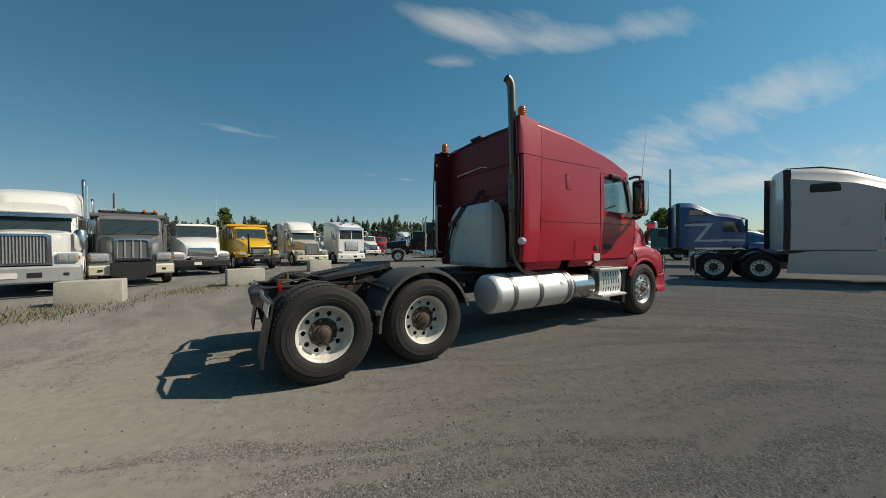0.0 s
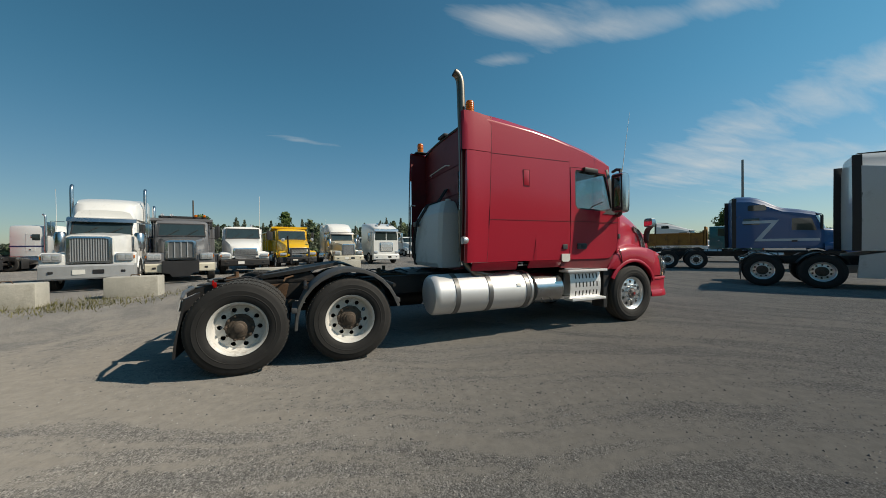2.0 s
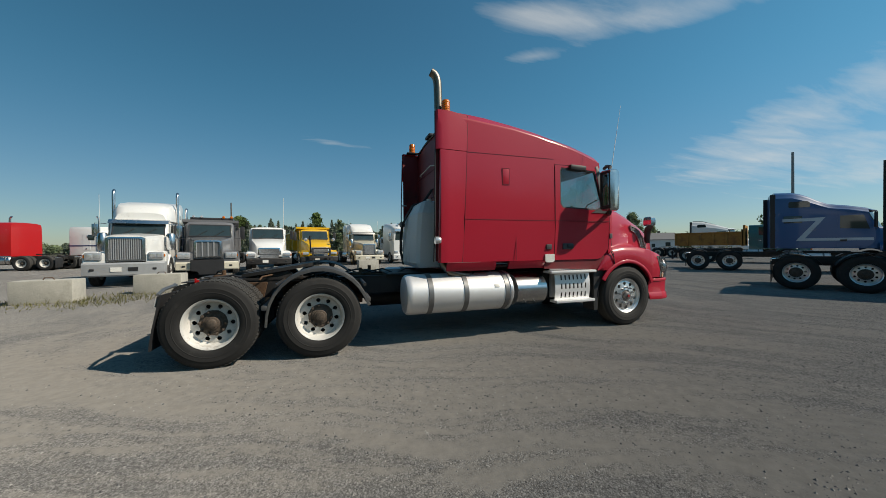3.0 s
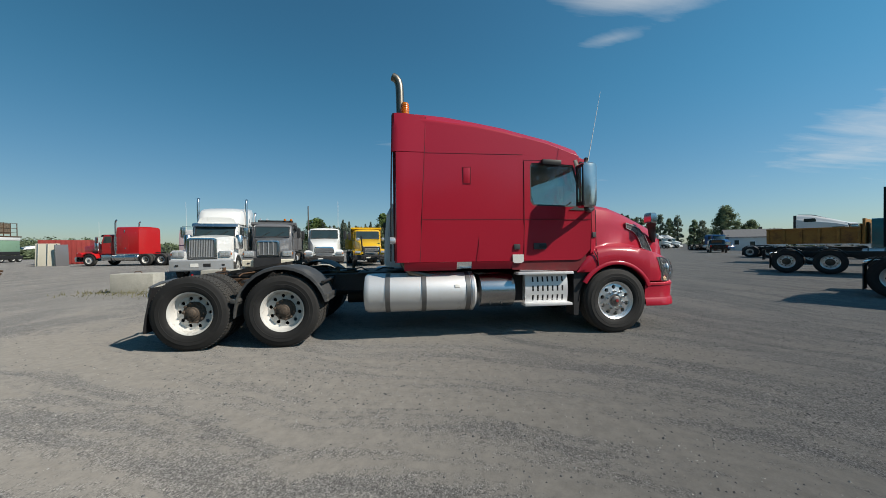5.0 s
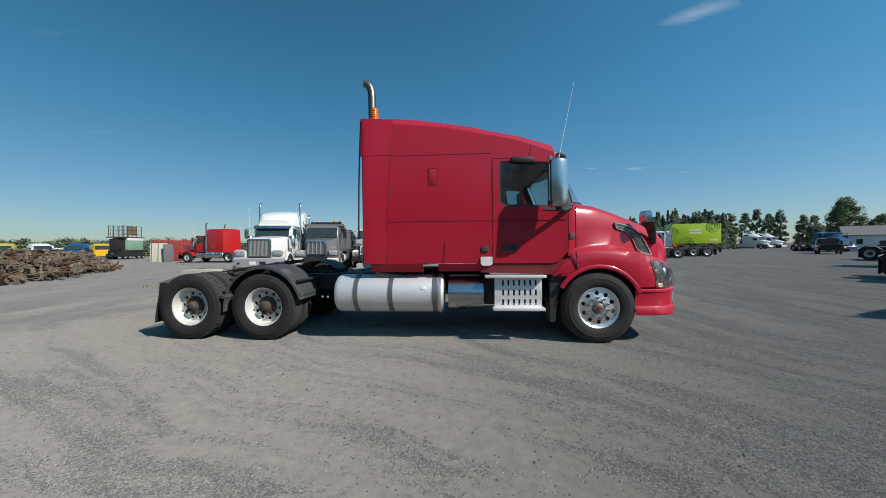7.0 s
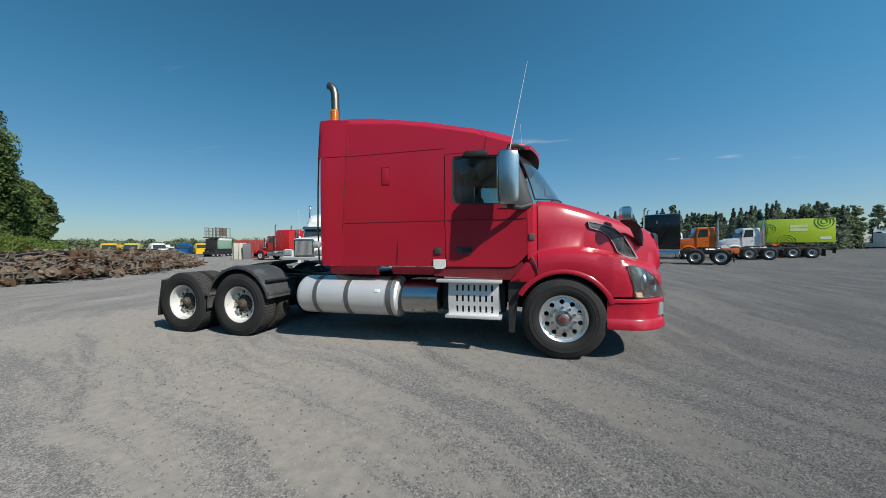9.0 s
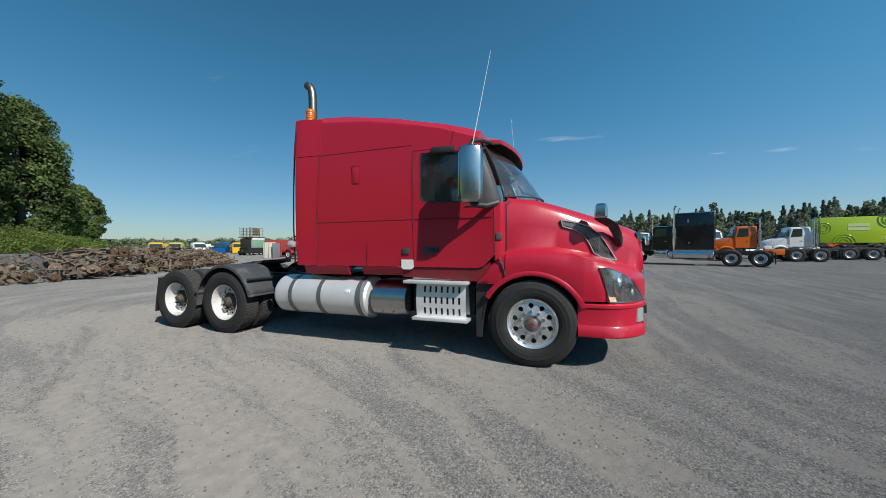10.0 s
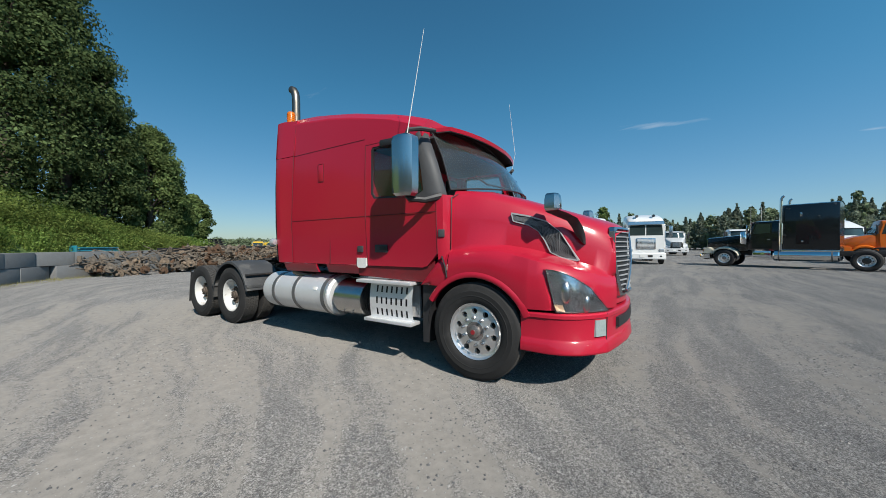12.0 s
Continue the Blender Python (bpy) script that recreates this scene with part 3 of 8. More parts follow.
def add_wheel(parent, x, y, kind="dish", finish="white", tyre="lug", twin=True, nuts=True, steer=0.0, cap=False):
    """A wheel with its tyre, hub and nuts; y < 0 is the right-hand side. A twin carries a second tyre inside."""
    out = pose(x, y, RT, 0, 0, (180 if y < 0 else 0) + steer) @ pose(0, 0, 0, 0, random.uniform(0, 360), 0)
    w = part("wheel", MESH[f"{kind}_{finish}"], None, parent, at=out)
    part("tyre", MESH[tyre], None, w, "dusty black rubber tyre")
    hub = part("hub", MESH["hub_" + kind], None, w, "rusty brown hub" if kind == "dish" else "")
    if cap:
        part("hub_cap", MESH["cap"], None, hub, "small red hub cap")
    if twin:
        part("tyre", MESH[tyre], None, w, "dusty black rubber inner tyre", at=pose(0, -0.33, 0, 0, 20, 0))
    if nuts:
        for k in range(10):
            a = 2 * math.pi * (k + 0.5) / 10
            part("wheel_nut", MESH["nut_" + kind], None, w, at=Matrix.Translation((0.143 * math.cos(a), 0, 0.143 * math.sin(a))) if kind == "steer" else Matrix.Translation((0.137 * math.cos(a), -0.006, 0.137 * math.sin(a))))
    return w


# ---------------------------------------------------------------- the red tractor


def side_y(z):
    """How far the cab's side stands from the middle at a height."""
    return 1.215 + 0.035 * min(1, max(0, (z - 1.2) / 0.5)) - 0.014 * max(0, (z - 1.95) / 0.95) ** 2


def cab_ring(x, zb, zs, zt, ww=0.0, e=3.3, n=9):
    """A section of the cab: straight sides to zs, then a rounded roof to zt."""
    left = [(x, -side_y(zb) - ww, zb)]
    for k in (0.25, 0.5, 0.75, 0.93, 0.985, 1.0):
        z = zb + (zs - zb) * k
        left.append((x, -side_y(z) - ww, z))
    w = side_y(zs) + ww
    h = zt - zs
    for dy, dz in ((0.010, 0.012), (0.03, 0.024), (0.03 + 0.30 * h, 0.52 * h), (0.03 + 0.62 * h, 0.86 * h), (0.08 + 1.0 * h, 0.96 * h), (0.45, 0.985 * h)):
        left.append((x, -w + dy, zs + dz))
    return left + [(x, 0, zt)] + [(px, -py, pz) for px, py, pz in left[::-1]]


ROOF = [(-3.24, 3.59), (-2.8, 3.565), (-2.36, 3.475), (-1.9, 3.39), (-1.45, 3.27), (-1.18, 3.21), (-0.9, 3.13), (-0.66, 3.04)]
ZS = [(-3.24, 3.46), (-2.36, 3.36), (-1.9, 3.27), (-1.2, 3.09), (-0.66, 2.88)]
HOOD_TOP = [(-0.32, 2.11), (0.0, 2.075), (0.3, 1.99), (0.6, 1.89), (0.9, 1.79), (1.1, 1.725), (1.22, 1.69), (1.33, 1.64), (1.42, 1.57)]
HOOD_W = [(-0.32, 1.13), (0.0, 1.06), (0.4, 0.95), (0.8, 0.82), (1.1, 0.72), (1.3, 0.655), (1.36, 0.635), (1.42, 0.60)]
FEND_W = [(-0.7, 1.22), (0.6, 1.215), (0.8, 1.19), (0.95, 1.13), (1.08, 1.04), (1.18, 0.94), (1.28, 0.81), (1.36, 0.715), (1.42, 0.63)]
FEND_Z = [(-0.7, 1.0), (-0.6, 1.16), (-0.45, 1.33), (-0.32, 1.385), (-0.1, 1.41), (0.25, 1.40), (0.55, 1.35), (0.8, 1.28), (1.0, 1.22), (1.34, 1.12)]


def hood_section(x, upper=True, low=None):
    """Right half of the bonnet and wing at x, then its mirror image."""
    wf, zf, wh, zh = wave(FEND_W, x), wave(FEND_Z, x), wave(HOOD_W, x), wave(HOOD_TOP, x)
    wh = min(wh, wf - 0.02)
    arch = 0.50 + 0.615 * math.sqrt(max(0, 1 - (x / 0.615) ** 2)) if abs(x) < 0.615 else 0.82
    zl = max(0.82, arch) if low is None else low
    zl = min(zl, zf - 0.03)
    pts = [(wf - 0.05, zl - 0.0), (wf - 0.005, zl + 0.005), (wf + 0.012, zl + 0.3 * (zf - zl)), (wf, zl + 0.72 * (zf - zl)), (wf - 0.035, zf - 0.01), (wf - 0.09, zf + 0.015)]
    if upper:
        y1 = max(wh, wf - 0.16) if x < 0.9 else wh
        pts += [(0.5 * (wf - 0.09) + 0.5 * wh, zf + 0.03), (wh + 0.005, zf + 0.07), (wh - 0.005, zf + 0.5 * (zh - zf)), (wh - 0.035, zh - 0.10), (wh - 0.10, zh - 0.02), (wh * 0.66, zh + 0.02), (wh * 0.3, zh + 0.035), (0, zh + 0.04)]
    else:
        pts += [(wf - 0.2, zf + 0.02)]
    return [(x, -y, z) for y, z in pts]


def nose(p):
    """Bows the front in plan: the grille's edges lie well behind its middle."""
    x, y, z = p
    k = min(1.0, max(0.0, (x - 0.92) / 0.5))
    k = k * k * (3 - 2 * k)
    a = abs(y)
    f = 1.0 if a < 0.53 else max(0.0, (0.9 - a) / 0.37)
    return Vector((x - k * 0.36 * min(a, 0.53) ** 2 * f, y, z))


BODY_LENGTH = 0.945
BODY_HEIGHT = [(0, 0), (0.515, 0.515), (1.0, 0.975), (1.42, 1.376), (2.52, 2.446), (3.54, 3.335), (3.65, 3.45), (4.19, 3.967), (5.0, 4.73)]


def build_hero():
    red, blk = M["red"], M["black"]
    hero = thing("semi_truck", Matrix(), "glossy red conventional sleeper semi-truck tractor parked on gravel", "truck")
    # sleeper
    s = Shape()
    s.rings([cab_ring(x, 1.2, wave(ZS, x), wave(ROOF, x)) for x in (-3.31, -3.1, -2.8, -2.58, -2.36, -2.1, -1.9, -1.7, -1.6)])
    part("sleeper", s, red, hero, angle=50)
    # front roof over the doors
    s = Shape()
    s.rings([[p for p in cab_ring(x, 2.76, wave(ZS, x), wave(ROOF, x))] for x in (-1.6, -1.45, -1.18, -0.9, -0.66)])
    part("roof", s, red, hero, angle=50)
    # panel joints of the sleeper
    for sg in (-1, 1):
        s = Shape()
        s.box((-2.41, sg * (side_y(2.885) + 0.0005), 2.885), (1.6, 0.006, 0.006))
        s.box((-2.41, sg * (side_y(1.85) + 0.0005), 1.845), (1.62, 0.006, 0.007))
        s.box((-2.33, sg * (side_y(1.5) + 0.0005), 1.52), (0.004, 0.006, 0.62))
        for a, b, c, d in ((-2.515, 2.655, 0.126, 0.006), (-2.515, 2.385, 0.126, 0.006), (-2.577, 2.52, 0.006, 0.27), (-2.453, 2.52, 0.006, 0.27)):
            s.box((a, sg * (side_y(b) - 0.004), b), (c, 0.016, d))
        part("panel_joint", s, M["seam"], hero)
        part("side_vent", Shape().box((-2.515, sg * (side_y(2.52) - 0.002), 2.52), (0.112, 0.014, 0.252), 0.005), red, hero)
    # side extenders behind the sleeper
    for sg in (-1, 1):
        f = Shape()
        rows = []
        for z in (1.2, 1.6, 2.1, 2.5, 2.883):
            back = -3.64 + 0.02 * (z - 1.2)
            rows.append([(-3.26 + 0.05 * (z - 1.2), sg * (side_y(z) + 0.010), z), (-3.36 + 0.03 * (z - 1.2), sg * (side_y(z) + 0.016), z), (-3.47, sg * (side_y(z) + 0.028), z), (-3.55, sg * (side_y(z) + 0.034), z), (-3.61, sg * (side_y(z) + 0.030), z), (back, sg * (side_y(z) + 0.004), z)])
        f.grid(rows, (0, -sg * 0.035, 0))
        part("side_extender", f, red, hero, angle=40)
        f = Shape()
        rows = []
        for z, xf, xb in ((2.893, -2.93, -3.645), (3.1, -2.91, -3.64), (3.3, -2.895, -3.635), (3.46, -2.89, -3.63), (3.54, -2.89, -3.625)):
            y = side_y(z) - max(0, z - 3.0) * 0.03
            rows.append([(xf - 0.245, sg * (y + 0.010), z - (0.04 if z > 3.5 else 0)), (-3.29, sg * (y + 0.016), z - (0.02 if z > 3.5 else 0)), (-3.45, sg * (y + 0.028), z), (-3.57, sg * (y + 0.032), z), (-3.63, sg * (y + 0.026), z), (xb - 0.03, sg * (y + 0.004), z)])
        f.grid(rows, (0, -sg * 0.05, 0))
        part("side_extender_top", f, red, hero, angle=25)
        part("extender_joint", Shape().tube([(-3.258 + 0.05 * (z - 1.2), sg * (side_y(z) + 0.008), z) for z in (1.2, 1.8, 2.4, 2.9)] + [(-3.16, sg * (side_y(3.2) + 0.002), 3.2), (-3.15, sg * (side_y(3.5) - 0.008), 3.5)], 0.0055, 6), M["seam"], hero)
        f = Shape()                                   # dark rubber edge at the back
        f.tube([(-3.705, sg * 1.2, 1.22), (-3.695, sg * 1.235, 1.8), (-3.685, sg * 1.235, 2.4), (-3.67, sg * 1.22, 3.0), (-3.66, sg * 1.185, 3.52)], 0.012, 6)
        part("rubber_edge", f, blk, hero)
        f = Shape()                                   # inner face, shade put into its darker red
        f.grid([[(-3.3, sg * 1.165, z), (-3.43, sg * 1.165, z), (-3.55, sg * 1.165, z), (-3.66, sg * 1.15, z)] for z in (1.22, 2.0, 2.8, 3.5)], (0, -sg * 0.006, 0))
        part("extender_liner", f, M["red_dull_shaded"], hero)
        f = Shape()
        f.box((-3.45, sg * 1.10, 3.54), (0.26, 0.14, 0.02), 0.005)
        part("beacon_bracket", f, blk, hero)
        b = Shape()
        b.lathe([(0, 3.735), (0.05, 3.73), (0.062, 3.71), (0.064, 3.585), (0.068, 3.555), (0, 3.555)], (-3.46, sg * 1.10, 0), 20, "z")
        for zz in (3.59, 3.62, 3.65, 3.68):
            b.lathe([(0.064, zz), (0.068, zz + 0.006), (0.064, zz + 0.012)], (-3.46, sg * 1.10, 0), 20, "z")
        part("beacon", b, M["amber"], hero, "orange plastic warning beacon")
        # sill below sleeper and door
        f = Shape()
        f.grid([[(x, sg * 1.225, 1.195), (x, sg * 1.20, 1.12), (x, sg * 1.17, 1.065 + 0.03 * (x > -2.0))] for x in (-3.5, -3.0, -2.68)], (0, -sg * 0.03, 0))
        f.grid([[(x, sg * 1.225, 1.195), (x, sg * 1.20, 1.13), (x, sg * 1.17, 1.075)] for x in (-2.44, -2.0, -1.78)], (0, -sg * 0.03, 0))
        part("sill", f, red, hero)
        # strip below the door, its shadow put into the dark red
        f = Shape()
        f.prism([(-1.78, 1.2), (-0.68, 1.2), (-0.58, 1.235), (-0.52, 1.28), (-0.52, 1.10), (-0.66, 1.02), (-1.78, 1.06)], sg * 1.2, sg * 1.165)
        part("lower_sill", f, M["red_dull_shaded"], hero)
        f = Shape()
        f.box((-3.52, sg * 1.2, 1.235), (0.22, 0.05, 0.05), 0.01)
        part("corner_trim", f, M["grey_plastic"], hero)
        # door with its window opening
        f = Shape()
        outer = [(-1.585, 1.2), (-0.68, 1.2), (-0.60, 1.225), (-0.46, 1.37), (-0.455, 1.75), (-0.46, 2.02), (-0.60, 2.4), (-0.735, 2.765), (-1.15, 2.79), (-1.585, 2.79), (-1.59, 2.4), (-1.59, 1.8)]
        inner = [(-1.44, 2.06), (-1.05, 2.045), (-0.8, 2.035), (-0.615, 2.03), (-0.59, 2.05), (-0.60, 2.12), (-0.68, 2.4), (-0.765, 2.715), (-1.15, 2.745), (-1.46, 2.745), (-1.49, 2.70), (-1.49, 2.12)]
        put = lambda q: [(x, sg * (side_y(z) + 0.004), z) for x, z in q]  # noqa: E731
        f.opening(put(outer), put(inner), (0, -sg * 0.05, 0))
        door = part("door", f, red, hero, angle=25)
        f = Shape()
        grow = [(-1.03 + (x + 1.03) * 0.955, 2.37 + (z - 2.37) * 0.93) for x, z in inner]
        f.opening([(x, y * 0.997, z) for x, y, z in put(inner)], [(x, y * 0.994, z) for x, y, z in put(grow)], (0, -sg * 0.02, 0))
        part("window_frame", f, blk, door)
        f = Shape()
        f.prism([(x, z) for x, z in inner], sg * 1.222, sg * 1.216)
        g = part("window_pane", f, M["glass"], door)
        g.visible_shadow = False
        f = Shape()
        f.box((-1.33, sg * (side_y(1.43) + 0.003), 1.425), (0.21, 0.022, 0.10), 0.008)
        part("door_handle", f, M["grey_plastic"], door)
        f = Shape()
        f.box((-1.285, sg * (side_y(1.43) + 0.008), 1.43), (0.13, 0.02, 0.06), 0.006)
        part("handle_grip", f, blk, door)
        f = Shape()                                   # joint line round the door
        f.tube([(x, sg * (side_y(z) + 0.002), z) for x, z in (*outer[2:6],)], 0.005, 5)
        f.tube([(x, sg * (side_y(z) + 0.003), z) for x, z in ((-1.592, 1.2), (-1.592, 1.8), (-1.592, 2.4), (-1.588, 2.79), (-1.15, 2.793))], 0.005, 5)
        f.box((-1.02, sg * (side_y(1.85) + 0.004), 1.845), (1.12, 0.006, 0.007))
        part("door_joint", f, M["seam"], door)
        f = Shape()
        f.box((-1.71, sg * (side_y(1.42) + 0.006), 1.42), (0.105, 0.02, 0.085), 0.012)
        part("vent_cover", f, M["grey_plastic"], hero)
        f = Shape()
        f.prism([(-1.78, 1.3), (-1.6, 1.3), (-1.6, 1.19), (-1.635, 1.165), (-1.75, 1.165), (-1.78, 1.19)], sg * (side_y(1.25) + 0.0), sg * (side_y(1.25) + 0.018))
        part("hinge_cover", f, M["label_white"], hero)
        # cowl between door and bonnet
        f = Shape()
        f.grid([[(-0.455, sg * (side_y(z) - 0.002), z), (-0.38, sg * (side_y(z) - 0.02), z), (-0.32, sg * (1.13 + 0.03 * (2.05 - z)), z)] for z in (1.3, 1.5, 1.8, 2.03)], (0, -sg * 0.05, 0))
        part("cowl", f, red, hero)
        f = Shape()
        f.tube([(-0.318, sg * (1.14 + 0.03 * (2.05 - z)), z) for z in (1.42, 1.6, 1.8, 2.0)] + [(-0.28, sg * 1.05, 2.05)], 0.006, 6)
        part("bonnet_seal", f, blk, hero)
        f = Shape()
        f.box((-0.40, sg * 1.230, 1.6), (0.075, 0.02, 0.085), 0.008, pose(0, 0, 0, 0, 0, -sg * 14))
        part("side_marker", f, M["grey_plastic"], hero)
        # pillar trim and mirror
        f = Shape()
        f.grid([[(-0.75, sg * 1.245, 2.80), (-0.70, sg * 1.247, 2.82), (-0.64, sg * 1.17, 2.80)], [(-0.68, sg * 1.258, 2.42), (-0.56, sg * 1.256, 2.42), (-0.50, sg * 1.18, 2.42)],
                [(-0.63, sg * 1.262, 2.10), (-0.45, sg * 1.258, 2.08), (-0.38, sg * 1.18, 2.06)], [(-0.84, sg * 1.262, 1.99), (-0.46, sg * 1.258, 1.98), (-0.38, sg * 1.14, 1.99)]], (0, -sg * 0.03, 0))
        part("pillar_trim", f, M["grey_plastic"], hero, angle=60)
        f = Shape()
        f.box((-1.14, sg * 1.25, 2.755), (0.33, 0.09, 0.10), 0.035, pose(0, 0, 0, 0, 2, 0))
        part("drip_moulding", f, blk, hero)
        mir = Shape()
        cs = [(-0.02, -0.13), (0.03, -0.145), (0.11, -0.13), (0.165, -0.07), (0.17, 0.06), (0.12, 0.13), (0.03, 0.145), (-0.02, 0.13)]
        for a, b in ((2.0, 2.68),):
            mir.rings([[(-0.75 + 1.3 * (px - 0.055) * k + 0.05, sg * 1.50 + 0.78 * py * k, z) for px, py in cs] for z, k in ((a, 0.72), (a + 0.03, 0.93), (a + 0.1, 1.0), (b - 0.08, 1.03), (b - 0.02, 0.95), (b, 0.75))])
        mirror = part("side_mirror", mir, M["mirror_shell"], hero, "tall chrome door mirror", angle=30)
        f = Shape()
        f.box((-0.806, sg * 1.50, 2.34), (0.012, 0.165, 0.52), 0.004, pose(0, 0, 0, 0, 0, -sg * -9))
        part("mirror_glass", f, M["mirror_face"], mirror)
        part("mirror_back", Shape().box((-0.79, sg * 1.50, 2.34), (0.03, 0.205, 0.62), 0.01), blk, mirror)
        f = Shape()
        f.tube([(-0.5, sg * 1.19, 2.80), (-0.6, sg * 1.34, 2.80), (-0.67, sg * 1.47, 2.76), (-0.71, sg * 1.50, 2.66)], [0.028, 0.03, 0.028, 0.02])
        part("mirror_arm", f, blk, mirror)
        f = Shape()
        f.tube([(-0.42, sg * 1.2, 2.02), (-0.55, sg * 1.34, 1.97), (-0.67, sg * 1.46, 1.98), (-0.71, sg * 1.50, 2.04)], [0.045, 0.035, 0.035, 0.03])
        part("mirror_arm", f, blk, mirror)
        # bonnet mirror
        f = Shape()
        f.rings([[(x + a, sg * y + sg * b, z + c) for a, b, c in ((-w, 0.03, 0), (0, 0.05, h), (w, 0.03, 0), (w * 0.8, -0.03, -h), (-w * 0.8, -0.03, -h))] for x, y, z, w, h in ((0.80, 1.0, 1.80, 0.075, 0.015), (0.86, 0.93, 1.775, 0.075, 0.02), (0.95, 0.84, 1.73, 0.06, 0.025), (1.0, 0.79, 1.64, 0.055, 0.025), (1.03, 0.765, 1.55, 0.045, 0.02), (1.06, 0.75, 1.47, 0.008, 0.006))])
        arm = part("bonnet_mirror", f, blk, hero, angle=50)
        f = Shape()
        f.rings([[(0.80 + 1.25 * px, sg * 1.0 + 1.15 * py, 1.80 + z) for px, py in ((-0.05 * k, -0.075 * k), (0.03 * k, -0.085 * k), (0.06 * k, -0.03 * k), (0.06 * k, 0.04 * k), (0.03 * k, 0.08 * k), (-0.05 * k, 0.07 * k))] for z, k in ((0, 0.85), (0.02, 1), (0.1, 1.0), (0.15, 0.9), (0.17, 0.7))])
        part("bonnet_mirror_shell", f, M["mirror_shell"], arm, "chrome mirror shell", angle=30)
        # wing behind the wheel
        f = Shape()
        f.grid([[(x, sg * -py, pz) for _, py, pz in hood_section(x, False, low=max(0.99, 0.50 + 0.615 * math.sqrt(max(0, 1 - (x / 0.615) ** 2))) if x > -0.6 else 0.99)] for x in (-0.69, -0.62, -0.54, -0.46, -0.38, -0.335)])
        part("rear_wing", f, red, hero, angle=50)
        f = Shape()
        f.tube([(-0.328, sg * 1.235, 1.10), (-0.345, sg * 1.24, 1.22), (-0.40, sg * 1.225, 1.34)], 0.009, 5)
        part("wing_joint", f, blk, hero)
        # rolled lip round the wheel arch
        f = Shape()
        rows = []
        for k in range(23):
            a = radians(150 - 128 * k / 22)
            rows.append([(rr * math.cos(a), sg * (wave(FEND_W, rr * math.cos(a)) + o * min(1.0, (22 - k) / 4)), 0.50 + rr * math.sin(a)) for rr, o in ((0.612, -0.02), (0.612, 0.012), (0.625, 0.020), (0.66, 0.016), (0.68, 0.0))])
        f.grid(rows, (0, -sg * 0.02, 0))
        part("arch_lip", f, red, hero, angle=50)
        # wheel-arch liner and front mud flap
        f = Shape()
        f.grid([[(0.64 * math.cos(a), sg * y, 0.5 + 0.64 * math.sin(a)) for y in (1.17, 0.8, 0.45)] for a in [radians(-8 + 17 * k) for k in range(12)]])
        f.grid([[(0.64 * math.cos(a), sg * 0.45, 0.5 + 0.64 * math.sin(a)), (0, sg * 0.45, 0.5)] for a in [radians(-8 + 17 * k) for k in range(12)]])
        part("arch_liner", f, blk, hero)
        f = Shape()
        f.prism([(-0.72, 0.99), (-0.44, 1.0), (-0.60, 0.72), (-0.64, 0.3), (-0.72, 0.3)], sg * 1.16, sg * 0.9)
        part("front_flap", f, blk, hero)
        # headlamp
        f = Shape()
        rows = []
        for u in range(7):
            u /= 6
            xa, za = 0.80 + 0.16 * u, 1.20 - 0.005 * u          # top edge, from the side to the nose
            top = (0.77 + 0.37 * u, 1.225 - 0.01 * u - 0.17 * u * u)
            bot = (0.86 + 0.42 * u, 0.815)
            row = []
            for v in range(5):
                v /= 4
                x = top[0] + (bot[0] - top[0]) * v
                z = top[1] + (bot[1] - top[1]) * v
                bul = 0.024 * math.sin(math.pi * min(1, max(0, u))) * math.sin(math.pi * v) + 0.018
                row.append((x + bul * 0.8, sg * (wave(FEND_W, x) + bul * 0.7), z))
            rows.append(row)
        f.grid(rows, (-0.05, -sg * 0.05, 0))
        lamp = part("headlamp", f, M["lamp_dark"], hero, "clear headlamp with cloudy lens", angle=50)
        f = Shape()
        f.grid([[Vector(p) + Vector((0.028, sg * 0.022, 0)) for p in row] for row in rows], (-0.004, -sg * 0.004, 0))
        part("lamp_lens", f, M["lamp_glass"], lamp, angle=50).visible_shadow = False
        f = Shape()
        f.tube([Vector(r[0]) for r in rows] + [Vector(p) for p in rows[-1][1:]] + [Vector(r[-1]) for r in rows[-2::-1]] + [Vector(p) for p in rows[0][-2:0:-1]] + [Vector(rows[0][0])], 0.004, 5)
        part("lamp_bezel", f, blk, lamp)
        for u, v, r in ((2, 2, 0.12), (4, 3, 0.1)):
            part("reflector", Shape().blob(Vector(rows[u][v]) - Vector((0.02, sg * 0.016, 0)), r, 2, (0.45, 0.45, 1)), M["chrome_dull"], lamp)
        f = Shape()
        f.grid([[Vector(rows[u][3]) + Vector((0.004, sg * 0.004, -0.03)), Vector(rows[u][4]) + Vector((0.004, sg * 0.004, 0.012))] for u in (0, 1)], (0.006, sg * 0.004, 0))
        part("turn_signal", f, M["pale_amber"], lamp, "pale amber turn signal")
        # mesh intake on the bonnet side
        yv = lambda x: wave(HOOD_W, x) + 0.012  # noqa: E731
        f = Shape()
        outl = [(0.35, 1.81), (0.52, 1.775), (0.69, 1.715), (0.82, 1.60), (0.93, 1.42), (1.0, 1.29), (0.86, 1.315), (0.745, 1.375), (0.69, 1.50), (0.62, 1.60), (0.52, 1.665), (0.37, 1.71)]
        cx, cz = 0.69, 1.57
        inl = []
        for k, (x, z) in enumerate(outl):
            a, b = Vector(outl[k - 1]), Vector(outl[(k + 1) % len(outl)])
            t = (b - a).normalized()
            inl.append((x - t.y * -0.018 * -1, z + t.x * -0.018))
